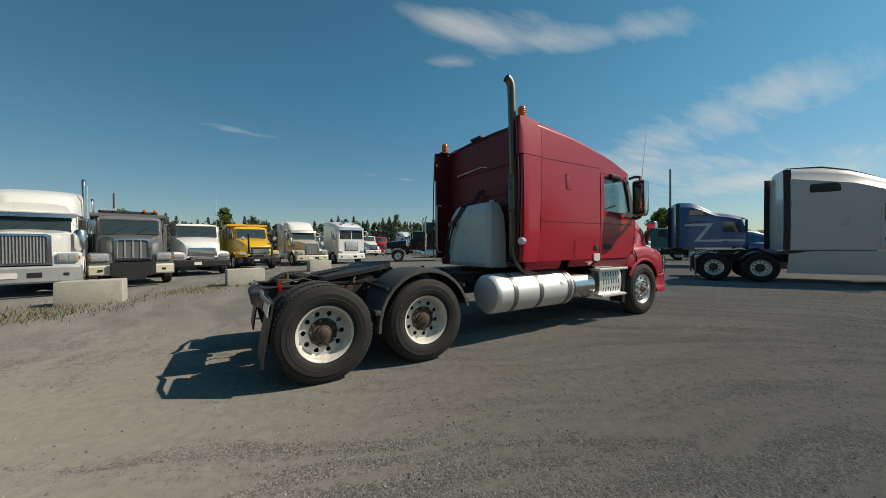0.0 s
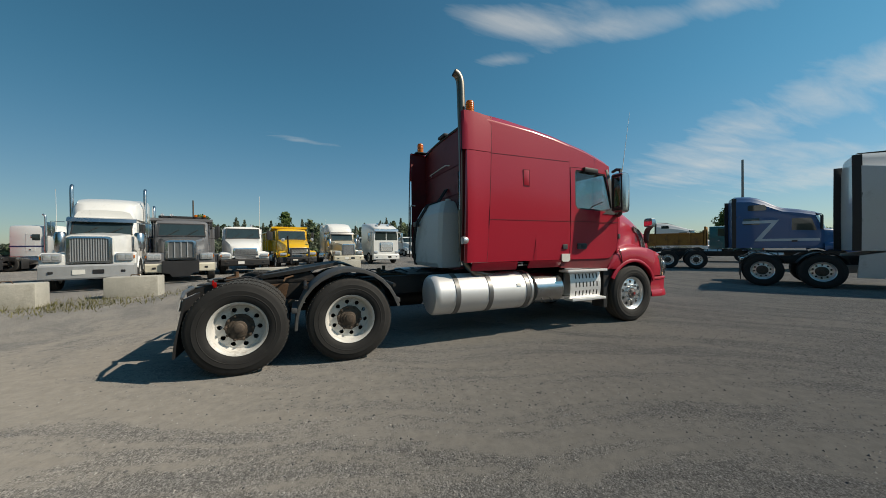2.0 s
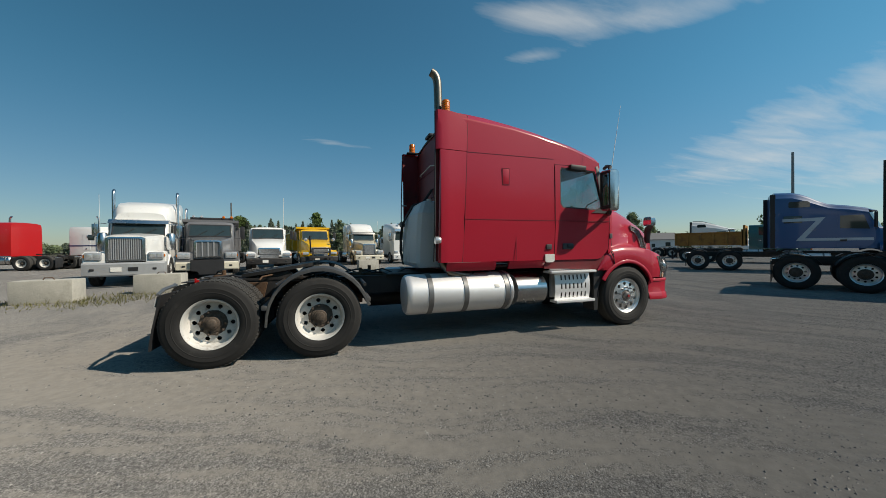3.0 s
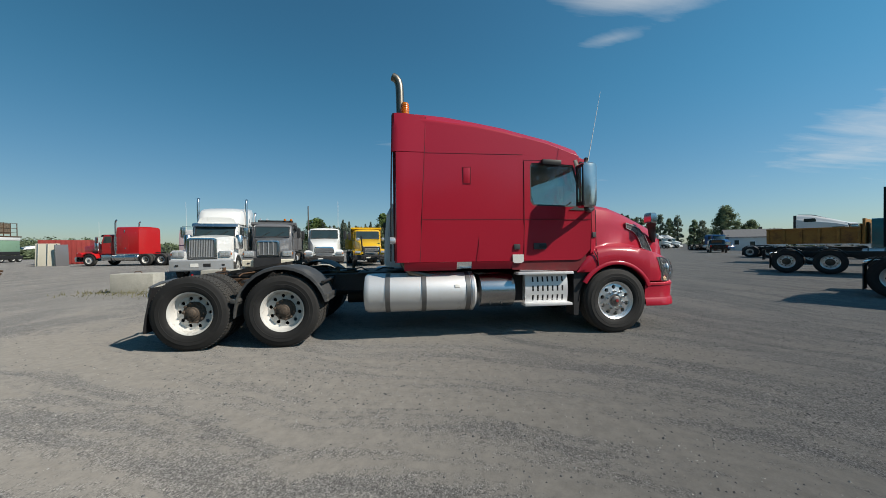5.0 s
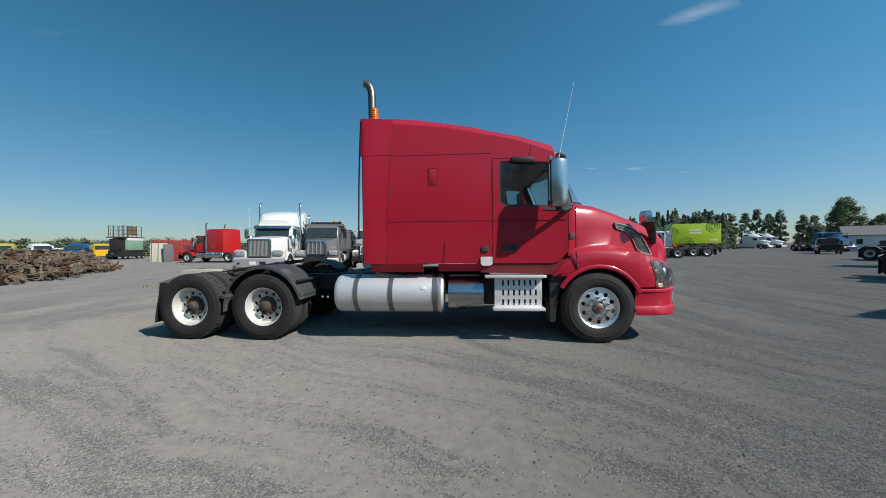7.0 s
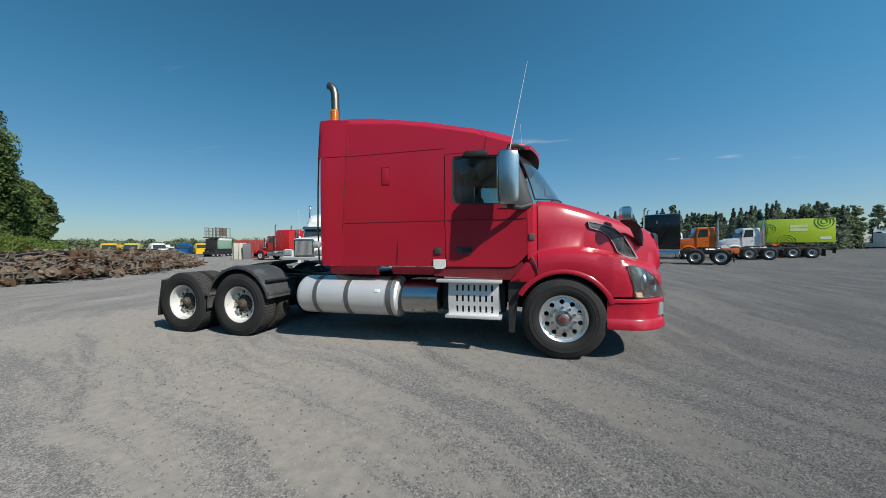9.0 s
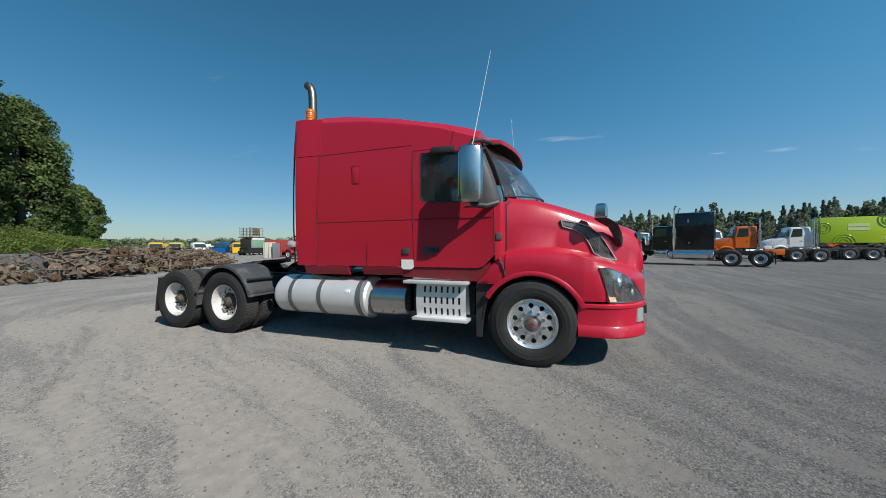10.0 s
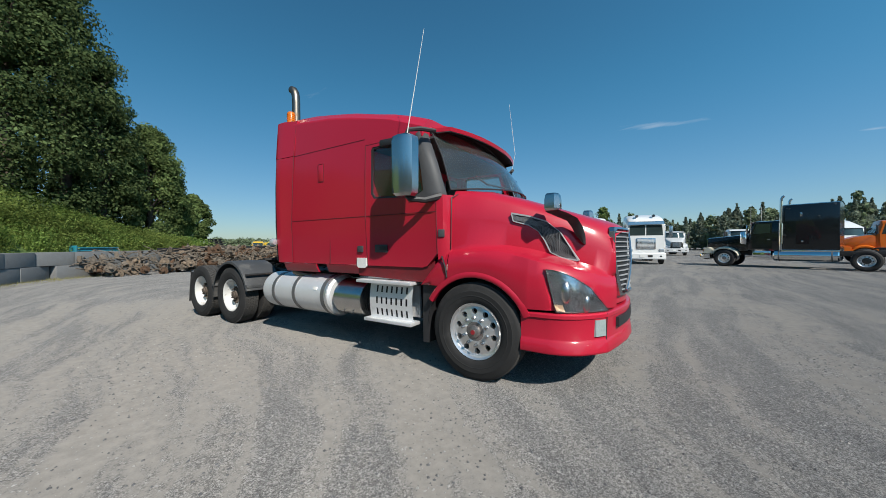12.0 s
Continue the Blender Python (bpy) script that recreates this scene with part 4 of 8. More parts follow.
        put2 = lambda q, o: [(x, sg * (yv(x) + o + 0.05 * max(0, (1.62 - z)) ** 1.0), z) for x, z in q]  # noqa: E731
        f.opening(put2(outl, 0.006), put2(inl, 0.006), (0, -sg * 0.03, 0))
        vent = part("intake_frame", f, M["satin"], hero, "silver trim round the bonnet intake")
        f = Shape()
        pairs = list(zip(inl[:6], inl[:5:-1]))
        f.grid([[Vector(put2([a], -0.012)[0]).lerp(Vector(put2([b], -0.012)[0]), k / 4) for k in range(5)] for a, b in pairs])
        part("intake_backing", f, blk, vent)
        f = Shape()
        for (a, b), (c, d) in zip(pairs, pairs[1:]):
            A, B, C, D = (Vector(put2([q], -0.002)[0]) for q in (a, b, c, d))
            for k in range(19):
                for u0, u1 in (((k - 3) / 12, (k + 3) / 12), ((k + 3) / 12, (k - 3) / 12)):
                    if -0.01 <= u0 <= 1.01 and -0.01 <= u1 <= 1.01:
                        f.tube([A.lerp(B, u0), C.lerp(D, u1)], 0.0024, 3)
        part("intake_mesh", f, M["strap"], vent)
    # bonnet: right half and its mirror image
    s = Shape()
    xs2 = [-0.325, -0.2, -0.1, 0.0, 0.1, 0.2, 0.3, 0.4, 0.48, 0.54, 0.58, 0.605, 0.615, 0.68, 0.76, 0.84, 0.92, 1.0, 1.08, 1.15, 1.21, 1.27, 1.32, 1.36, 1.39, 1.42]
    s.grid([[nose(p) for p in hood_section(x)] for x in xs2])
    s.mirror_y()
    bmesh.ops.remove_doubles(s.b, verts=s.b.verts, dist=0.002)
    part("bonnet", s, red, hero, angle=48)
    s = Shape()                                       # nose face
    s.grid([[nose((1.39, -0.60 + 1.2 * k / 12, z)) for k in range(13)] for z in (0.82, 1.1, 1.35, 1.53)], (-0.03, 0, 0))
    part("nose_panel", s, red, hero)
    # grille
    s = Shape()
    gx = lambda z: 1.430 - 0.03 * (z - 0.95)  # noqa: E731
    def rim(k):
        low = [(-0.43 + 0.86 * u / 6, 0.91) for u in range(7)]
        high = [(0.51 - 1.02 * u / 6, 1.645) for u in range(7)]
        pts = low + [(0.50, 1.1), (0.56, 1.3), (0.575, 1.60)] + high + [(-0.575, 1.60), (-0.56, 1.3), (-0.50, 1.1)]
        return [(y * k, 1.28 + (z - 1.28) * (k if k == 1 else k + 0.01)) for y, z in pts]
    s.opening([nose((gx(z), y, z)) for y, z in rim(1)], [nose((gx(z) + 0.012, y, z)) for y, z in rim(0.93)], (-0.05, 0, 0))
    grille = part("grille", s, M["chrome_dull"], hero, "dull chrome grille surround")
    s = Shape()
    s.grid([[nose((gx(z), -wdt + 2 * wdt * k / 10, z)) - Vector((0.016, 0, 0)) for k in range(11)] for z, wdt in ((0.94, 0.40), (1.3, 0.53), (1.62, 0.53))])
    part("grille_backing", s, blk, grille)
    for k in range(13):
        z = 0.97 + k * 0.052
        wdt = wave([(0.95, 0.395), (1.3, 0.52), (1.6, 0.53)], z)
        s = Shape()
        s.grid([[nose((gx(z), -wdt + 2 * wdt * u / 10, z + dz)) + Vector((dx, 0, 0)) for u in range(11)] for dx, dz in ((-0.012, 0.007), (0.006, 0.005), (0.006, -0.005), (-0.012, -0.007))])
        part("grille_bar", s, M["satin"], grille)
    s = Shape()
    s.tube([nose((gx(0.96 + 0.65 * u / 6), -0.3 + 0.6 * u / 6, 0.96 + 0.65 * u / 6)) + Vector((0.014, 0, 0)) for u in range(7)], 0.016, 6)
    s.box((gx(1.28) - 0.012, 0, 1.28), (0.02, 0.12, 0.12), 0.01)
    part("grille_diagonal", s, M["chrome_dull"], grille)
    # bumper
    s = Shape()
    plan = [(-1.2, 0.58), (-1.21, 0.80), (-1.18, 0.95), (-1.11, 1.08), (-1.0, 1.19), (-0.90, 1.265), (-0.865, 1.285), (-0.84, 1.295), (-0.6, 1.352), (-0.3, 1.41), (0, 1.43)]
    plan = plan + [(-y, x) for y, x in plan[-2::-1]]
    prof = [(0.80, -0.03), (0.797, -0.008), (0.785, 0.004), (0.755, 0.006), (0.745, -0.006), (0.55, -0.014), (0.535, -0.008), (0.52, 0.004), (0.43, 0.018), (0.415, 0.012), (0.41, -0.03)]
    rows = []
    for z, o in prof:
        row = []
        for y, x in plan:
            k = math.atan2(y / 1.2, (x - 0.5) / 0.9)
            row.append((x + o * math.cos(k), y + o * math.sin(k), z))
        rows.append(row)
    s.grid(rows, (-0.05, 0, 0))
    bumper = part("bumper", s, red, hero, angle=30)
    for sg in (-1, 1):
        s = Shape()
        s.grid([[(x + 0.004, sg * y, z) for y, x in ((0.985, 1.20), (0.94, 1.235), (0.885, 1.275))] for z in (0.575, 0.65, 0.735)], (-0.03, 0, 0))
        part("fog_lamp", s, M["fog"], bumper, "clear fog lamp")
        part("bumper_joint", Shape().tube([(1.288, sg * 0.862, 0.795), (1.285, sg * 0.86, 0.745), (1.278, sg * 0.858, 0.55), (1.30, sg * 0.862, 0.42)], 0.005, 4), blk, bumper)
    s = Shape()
    s.grid([[(1.437 - 0.17 * y * y, y, z) for y in [k / 6 * 0.62 for k in range(-6, 7)]] for z in (0.615, 0.665, 0.715)], (-0.03, 0, 0))
    part("bumper_opening", s, blk, bumper)
    part("lower_apron", Shape().box((0.85, 0, 0.56), (0.6, 1.8, 0.26), 0.03), blk, hero)
    # windscreen, visor, wipers
    s = Shape()
    ws_b = lambda y: (0.08 - 0.36 * y * y, 2.165 - 0.05 * y * y)  # noqa: E731
    ws_t = lambda y: (-0.52 - 0.12 * y * y, 2.965 - 0.05 * y * y)  # noqa: E731
    rows = []
    for v in range(5):
        v /= 4
        row = []
        for k in range(-8, 9):
            y = k / 8 * 1.1
            (xb, zb), (xt, zt) = ws_b(y), ws_t(y)
            row.append((xb + (xt - xb) * v + 0.03 * math.sin(math.pi * v), y * (1 - 0.02 * v), zb + (zt - zb) * v))
        rows.append(row)
    s.grid(rows, (-0.008, 0, -0.006))
    g = part("windscreen", s, M["screen_glass"], hero)
    g.visible_shadow = False
    part("screen_seal", Shape().tube([*rows[0], *[r[-1] for r in rows[1:]], *rows[-1][-2::-1], *[r[0] for r in rows[-2::-1]]], 0.010, 5), blk, hero)
    s = Shape()
    rows = []
    for y in (-1.14, -1.12, -1.06, -1.0, -0.85, -0.65, -0.4, -0.2, 0.0, 0.2, 0.4, 0.65, 0.85, 1.0, 1.06, 1.12, 1.14):
        xt = -0.26 - 0.15 * abs(y) ** 2.4 - 2.6 * max(0.0, abs(y) - 1.0)
        zt = 2.905 - 0.015 * (y / 1.1) ** 2
        xr = -0.68 + 0.0 * y
        zr = max(zt + 0.02, wave(ROOF, -0.7) - (wave(ROOF, -0.7) - wave(ZS, -0.7)) * (abs(y) / 1.2) ** 3.2)
        rows.append([(xr, y, zr - 0.012), (xr + 0.3 * (xt - xr), y, zr - 0.05), (xr + 0.65 * (xt - xr), y, zr - 0.5 * (zr - zt)), (xt - 0.05, y, zt + 0.035 * (1 - abs(y) / 1.3)), (xt, y, zt + 0.005), (xt - 0.012, y, zt - 0.045), (xr + 0.65 * (xt - xr), y, zr - 0.35 * (zr - zt) - 0.045), (xr + 0.02, y, zr - 0.06)])
    s.rings([r for r in rows], True, True)
    visor = part("sun_visor", s, red, hero, angle=45)
    # added black sheet that gives the red underside its shade and grime
    s = Shape()
    s.grid([[Vector(p) + Vector((0, 0, -0.008)) for p in r[5:]] for r in rows], (0, 0, -0.004))
    part("visor_underside", s, blk, visor)
    s = Shape()
    s.grid([[(ws_t(y)[0] - 0.01, y, ws_t(y)[1] - 0.01), (-0.675, y, wave(ROOF, -0.7) - 0.07 - (wave(ROOF, -0.7) - wave(ZS, -0.7)) * (abs(y) / 1.2) ** 3.2)] for y in [k / 8 * 1.1 for k in range(-8, 9)]], (0, 0, 0.01))
    part("screen_header", s, blk, hero)
    for y0, y1 in ((-0.75, -0.2), (0.1, 0.7)):
        s = Shape()
        s.tube([(0.0 - 0.3 * y1 * y1, y1, 2.20), (0.02 - 0.28 * y0 * y0 - 0.06, (y0 + y1) / 2, 2.24), (-0.05 - 0.3 * y0 * y0, y0, 2.30)], 0.012, 5)
        part("wiper", s, blk, hero)
    # cab inside
    s = Shape()
    s.box((-0.85, 0, 1.3), (1.4, 2.2, 0.06))
    s.box((-0.42, 0, 1.72), (0.3, 2.14, 0.62), 0.05)
    s.box((-1.62, 0, 2.0), (0.03, 2.2, 1.5))
    s.box((-1.1, 0, 2.77), (1.02, 2.2, 0.03))
    part("cab_interior", s, M["interior"], hero)
    for y in (-0.6, 0.6):
        s = Shape()
        s.box((-1.15, y, 1.72), (0.5, 0.5, 0.16), 0.05)
        s.box((-1.36, y, 2.08), (0.14, 0.46, 0.66), 0.05, pose(0, 0, 0, 0, -8, 0))
        s.box((-1.42, y, 2.5), (0.1, 0.26, 0.18), 0.04)
        part("seat", s, M["interior"], hero)
    s = Shape()
    s.tube([(-0.72 + 0.11 * math.cos(a), 0.6 + 0.23 * math.cos(a) * 0 + 0.23 * math.sin(a), 2.05 + 0.2 * math.cos(a)) for a in [2 * math.pi * k / 20 for k in range(21)]], 0.016, 6)
    s.cyl((-0.7, 0.6, 2.05), (-0.5, 0.6, 1.9), 0.025)
    part("steering_wheel", s, blk, hero)
    # aerials
    for sg in (-1, 1):
        part("antenna", Shape().tube([(-0.67, sg * 1.50, 2.68), (-0.57, sg * 1.49, 3.2), (-0.44 - 0.09 * (sg + 1), sg * (1.48 - 0.07 * (sg + 1)), 3.85 + 0.13 * (sg + 1))], [0.006, 0.004, 0.0022], 5), M["label_white"], hero)
    # chassis
    for sg in (-1, 1):
        s = Shape()
        s.prism([(-7.26, 0.80), (-7.27, 0.88), (-7.05, 0.98), (-3.2, 0.98), (0.6, 0.9), (0.6, 0.66), (-3.2, 0.7), (-7.1, 0.7)], sg * 0.47, sg * 0.39)
        for zz in (0.975, 0.705):
            s.box((-5.2, sg * 0.40, zz), (3.9, 0.16, 0.014))
        part("frame_rail", s, M["chassis"], hero)
    for x in (-7.1, -6.0, -4.6, -3.6, -2.0):
        part("cross_member", Shape().box((x, 0, 0.82), (0.16, 0.8, 0.2), 0.02), M["chassis"], hero)
    s = Shape()
    s.prism([(-7.26, 0.80), (-7.27, 0.90), (-7.2, 0.94), (-7.08, 0.94), (-7.1, 0.80)], -0.46, 0.46, bev=0.015)
    part("end_beam", s, M["chassis"], hero)
    for sg in (-1, 1):
        s = Shape()
        s.tube([(-7.24, sg * 0.45, 0.95), (-7.16, sg * 0.62, 0.96), (-7.17, sg * 0.9, 0.94), (-7.12, sg * 1.18, 0.9)], [0.022, 0.024, 0.022, 0.018])
        part("flap_hanger", s, M["strap"], hero)
        s = Shape()
        s.grid([[(-7.12 - 0.02 * math.sin(5 * z) - 0.11 * (0.9 - z), sg * y, z) for y in (0.62, 0.75, 0.9, 1.05, 1.2)] for z in (0.9, 0.7, 0.5, 0.36, 0.26)], (0.02, 0, 0))
        flap = part("mud_flap", s, blk, hero)
        s = Shape()
        s.grid([[(-7.148 - 0.02 * math.sin(5 * z) - 0.11 * (0.9 - z), sg * y, z) for y in (0.64, 0.9, 1.19)] for z in (0.89, 0.82, 0.76)], (0.006, 0, 0))
        part("flap_plate", s, M["alu_tank"], flap, "bright metal plate on the mud flap")
    for x in (-6.58, -5.31):
        s = Shape()
        s.cyl((x, -0.95, RT), (x, 0.95, RT), 0.085, seg=14)
        s.blob((x, 0.05, RT), 0.24, 2, (1, 0.8, 1))
        s.cyl((x, 0, RT), (x + 0.35, 0, RT + 0.1), 0.13, 0.08)
        part("drive_axle", s, M["chassis"], hero)
        for sg in (-1, 1):
            part("air_spring", Shape().cyl((x - 0.25, sg * 0.55, 0.45), (x - 0.25, sg * 0.55, 0.78), 0.13), blk, hero)
            s = Shape()
            s.cyl((x + 0.3, sg * 0.6, 0.62), (x + 0.48, sg * 0.62, 0.66), 0.09)
            s.cyl((x + 0.48, sg * 0.62, 0.66), (x + 0.6, sg * 0.62, 0.66), 0.075)
            part("brake_chamber", s, M["rust"], hero)
    s = Shape()
    s.cyl((0, -0.9, 0.5), (0, 0.9, 0.5), 0.06)
    part("front_axle", s, M["chassis"], hero)
    # fifth wheel
    s = Shape()
    pl = [(-6.42, -0.16), (-6.42, -0.44), (-6.0, -0.5), (-5.5, -0.46), (-5.36, -0.2), (-5.36, 0.2), (-5.5, 0.46), (-6.0, 0.5), (-6.42, 0.44), (-6.42, 0.16), (-6.0, 0.05), (-6.0, -0.05)]
    tilt = lambda x: 1.13 + 0.13 * (x + 6.0) / 0.6 * 0.7  # noqa: E731
    lo = [s.b.verts.new((x, y, tilt(x) - 0.05)) for x, y in pl]
    hi = [s.b.verts.new((x, y, tilt(x))) for x, y in pl]
    s.b.faces.new(hi)
    s.b.faces.new(lo[::-1])
    for i in range(len(pl)):
        s.b.faces.new((lo[i], lo[(i + 1) % len(pl)], hi[(i + 1) % len(pl)], hi[i]))
    fifth = part("fifth_wheel", s, M["chassis"], hero, "greasy black fifth wheel coupling plate")
    for sg in (-1, 1):
        s = Shape()
        s.prism([(-6.1, 1.0), (-5.7, 1.0), (-5.82, 1.13), (-5.98, 1.13)], sg * 0.3, sg * 0.44)
        s.box((-5.9, sg * 0.42, 0.99), (1.3, 0.12, 0.03))
        for k in range(9):
            s.cyl((-6.5 + 0.15 * k, sg * 0.42, 1.0), (-6.5 + 0.15 * k, sg * 0.42, 1.03), 0.016, seg=6)
        part("coupling_bracket", s, M["chassis"], fifth)
    part("release_handle", Shape().tube([(-6.0, -0.45, 1.05), (-6.1, -0.7, 1.04), (-6.12, -0.78, 1.0)], 0.012, 6), M["rust"], fifth)
    part("glad_hand", Shape().box((-6.95, -0.5, 0.97), (0.035, 0.03, 0.08), 0.008).box((-6.97, -0.51, 1.0), (0.025, 0.025, 0.07), 0.008), M["red_lens"], hero, "red air coupling")
    # air lines, valves and brackets between the rails
    for k, (x0, x1, y, z) in enumerate(((-6.9, -5.2, -0.2, 1.0), (-6.5, -4.4, 0.1, 1.02), (-5.9, -4.0, -0.32, 0.98), (-7.0, -6.0, 0.25, 1.0), (-4.9, -3.7, -0.1, 1.03))):
        part("air_line", Shape().tube([(x0 + (x1 - x0) * t / 6, y + 0.07 * math.sin(t * 1.7 + k), z + 0.05 * math.sin(t * 2.3 + 2 * k)) for t in range(7)], 0.014, 6), M["rust"] if k == 2 else blk, hero)
    for x, y, z in ((-6.05, -0.3, 0.98), (-4.75, -0.2, 0.97), (-6.85, 0.1, 0.97), (-4.55, 0.3, 0.98)):
        part("valve_block", Shape().box((x, y, z), (0.16, 0.12, 0.12), 0.02).cyl((x + 0.05, y, z + 0.05), (x + 0.05, y, z + 0.13), 0.03, seg=8), M["rust"], hero)
    for sg in (-1, 1):
        for x in (-6.2, -5.75, -4.85):
            part("spring_hanger", Shape().prism([(x - 0.14, 0.95), (x + 0.14, 0.95), (x + 0.05, 0.55), (x - 0.05, 0.55)], sg * 0.5, sg * 0.58, bev=0.01), M["rust"], hero)
        part("leaf_spring", Shape().box((-5.97, sg * 0.62, 0.60), (1.5, 0.09, 0.05), 0.01).box((-5.97, sg * 0.62, 0.65), (1.1, 0.09, 0.04), 0.01), M["chassis"], hero)
    # fenders over the foremost drive wheels
    for sg in (-1, 1):
        s = Shape()
        rows = []
        for k in range(15):
            a = radians(12 + k * 12.4)
            r = 0.66 if k not in (0, 14) else 0.67
            rows.append([(-5.31 + (r - 0.03) * math.cos(a), sg * 1.245, 0.515 + (r - 0.03) * math.sin(a)), (-5.31 + r * math.cos(a), sg * 1.24, 0.515 + r * math.sin(a)), (-5.31 + (r + 0.012) * math.cos(a), sg * 1.2, 0.515 + (r + 0.012) * math.sin(a)),
                         (-5.31 + (r + 0.012) * math.cos(a), sg * 0.9, 0.515 + (r + 0.012) * math.sin(a)), (-5.31 + (r + 0.0) * math.cos(a), sg * 0.6, 0.515 + r * math.sin(a))])
        s.grid(rows, (0, 0, -0.012))
        fen = part("wheel_fender", s, M["grey_plastic"], hero, "dusty dark grey plastic wheel fender", angle=50)
        for x, z in ((-5.98, 0.68), (-4.68, 0.72)):
            part("fender_foot", Shape().box((x, sg * 0.93, z), (0.07, 0.62, 0.06), 0.01), M["grey_plastic"], fen)
        for x, z in ((-4.72, 0.93), (-5.85, 0.96)):
            part("fender_bar", Shape().cyl((x, sg * 0.45, z), (x, sg * 1.22, z), 0.024), M["chassis"], fen)
    # fuel tanks with straps
    for sg in (-1, 1):
        yc, zc, r = sg * 0.955, 0.715, 0.305
        s = Shape()
        s.lathe([(0, -4.13), (0.2, -4.13), (0.275, -4.115), (0.3, -4.08), (r, -4.03), (r, -2.46), (0.3, -2.40), (0.275, -2.37), (0.2, -2.36), (0, -2.36)], (0, yc, zc), 40, "x")
        tank = part("fuel_tank", s, M["alu_tank"], hero, "cylindrical brushed aluminium fuel tank", angle=30)
        for x in (-3.76, -3.2, -2.5):
            s = Shape()
            s.lathe([(r + 0.001, x - 0.038), (r + 0.009, x - 0.036), (r + 0.009, x + 0.036), (r + 0.001, x + 0.038)], (0, yc, zc), 40, "x")
            part("tank_strap", s, M["strap"], tank)
        s = Shape()
        s.lathe([(r + 0.001, -2.45), (r + 0.014, -2.445), (r + 0.014, -2.405), (r - 0.01, -2.4)], (0, yc, zc), 40, "x")
        part("tank_band", s, M["alu"], tank)
        for x in (-3.76, -2.5):
            part("tank_bracket", Shape().box((x, sg * 0.55, 0.72), (0.1, 0.2, 0.5), 0.02), M["chassis"], tank)
        part("tank_sticker", Shape().box((-2.68, sg * (0.955 + r * 0.94), 0.715 + r * 0.36), (0.08, 0.012, 0.05), 0.003, pose(0, 0, 0, -sg * -20, 0, 0)), M["label_white"], tank)
    # polished cover ahead of the tank, steps
    for sg in (-1, 1):
        s = Shape()
        ring = [(0.30 * math.cos(a), 0.27 * math.sin(a)) for a in [radians(100 - 20 * k) for k in range(11)]]
        pts = [(0.93 + max(-0.2, u), 0.71 + v) for u, v in ring]
        pts = [(0.55, 0.97)] + pts + [(0.55, 0.45)]
        s.rings([[(x, sg * y, z) for y, z in pts] for x in (-2.29, -2.27, -1.76, -1.74)])
        cover = part("exhaust_cover", s, M["chrome_dull"], hero, "polished steel cover stamped HOT", angle=30)
        for x in (-1.96, -2.14):
            part("cover_bolt", Shape().cyl((x, sg * 1.16, 0.53), (x, sg * 1.19, 0.52), 0.012, seg=6), M["strap"], cover)
        if sg < 0:
            txt = bpy.data.curves.new("hot_text", "FONT")
            txt.body, txt.size, txt.align_x, txt.align_y, txt.extrude = "HOT", 0.115, "CENTER", "CENTER", 0.002
            hot = new("stamped_word", txt)
            txt.materials.append(M["strap"])
            hot.parent = cover
            hot.matrix_local = pose(-2.02, -1.233, 0.70, 90, 0, 0)
        # step unit
        s = Shape()
        s.prism([(-1.55, 0.55), (-1.54, 0.95), (-0.86, 0.95), (-0.84, 0.55)], sg * 1.06, sg * 1.02)
        step = part("step_unit", s, M["alu_tank"], hero, "dusty perforated aluminium step unit")
        # plate with slots: rows of bars in front of a dark backing
        s = Shape()
        s.box((-1.2, sg * 1.165, 0.755), (0.6, 0.006, 0.36))
        part("step_backing", s, blk, step)
        s = Shape()
        xsl = [-1.44 + 0.083 * k for k in range(7)]
        zsl = [0.60, 0.75, 0.90]
        edges_x = [-1.57] + [v for x in xsl for v in (x - 0.014, x + 0.014)] + [-0.85]
        edges_z = [0.51] + [v for z in zsl for v in (z - 0.045, z + 0.045)] + [0.985]
        yb = lambda z: sg * (1.18 + 0.03 * math.sin((z - 0.5) / 0.48 * math.pi))  # noqa: E731
        for i in range(len(edges_x) - 1):
            for j in range(len(edges_z) - 1):
                if i % 2 and j % 2:
                    continue
                x0, x1, z0, z1 = edges_x[i], edges_x[i + 1], edges_z[j], edges_z[j + 1]
                s.face([(x0, yb(z0), z0), (x1, yb(z0), z0), (x1, yb(z1), z1), (x0, yb(z1), z1)])
        bmesh.ops.remove_doubles(s.b, verts=s.b.verts, dist=0.001)
        part("step_plate", s, M["alu_tank"], step, angle=20)
        for x0, x1, z, d in ((-1.72, -0.8, 1.0, 0.16), (-1.6, -0.81, 0.5, 0.13)):
            s = Shape()
            s.box(((x0 + x1) / 2, sg * (1.16 + d / 4), z), (x1 - x0, d + 0.06, 0.04), 0.008)
            for k in range(int((x1 - x0) / 0.035)):
                s.box((x0 + 0.03 + 0.035 * k, sg * (1.16 + d * 0.72), z + 0.008), (0.016, 0.03, 0.03))
            part("step_tread", s, M["alu_tank"], step)
        part("step_lip", Shape().box((-1.28, sg * 1.15, 1.045), (0.72, 0.03, 0.04), 0.006), M["alu_tank"], step)
        part("battery_box", Shape().box((-1.25, sg * 0.78, 0.74), (0.95, 0.42, 0.44), 0.03), blk, hero)
    part("engine_block", Shape().box((0.1, 0, 1.0), (1.4, 0.7, 0.8), 0.08), M["chassis"], hero)
    part("gearbox", Shape().cyl((-0.7, 0, 0.75), (-2.0, 0, 0.75), 0.26, 0.2), M["chassis"], hero)
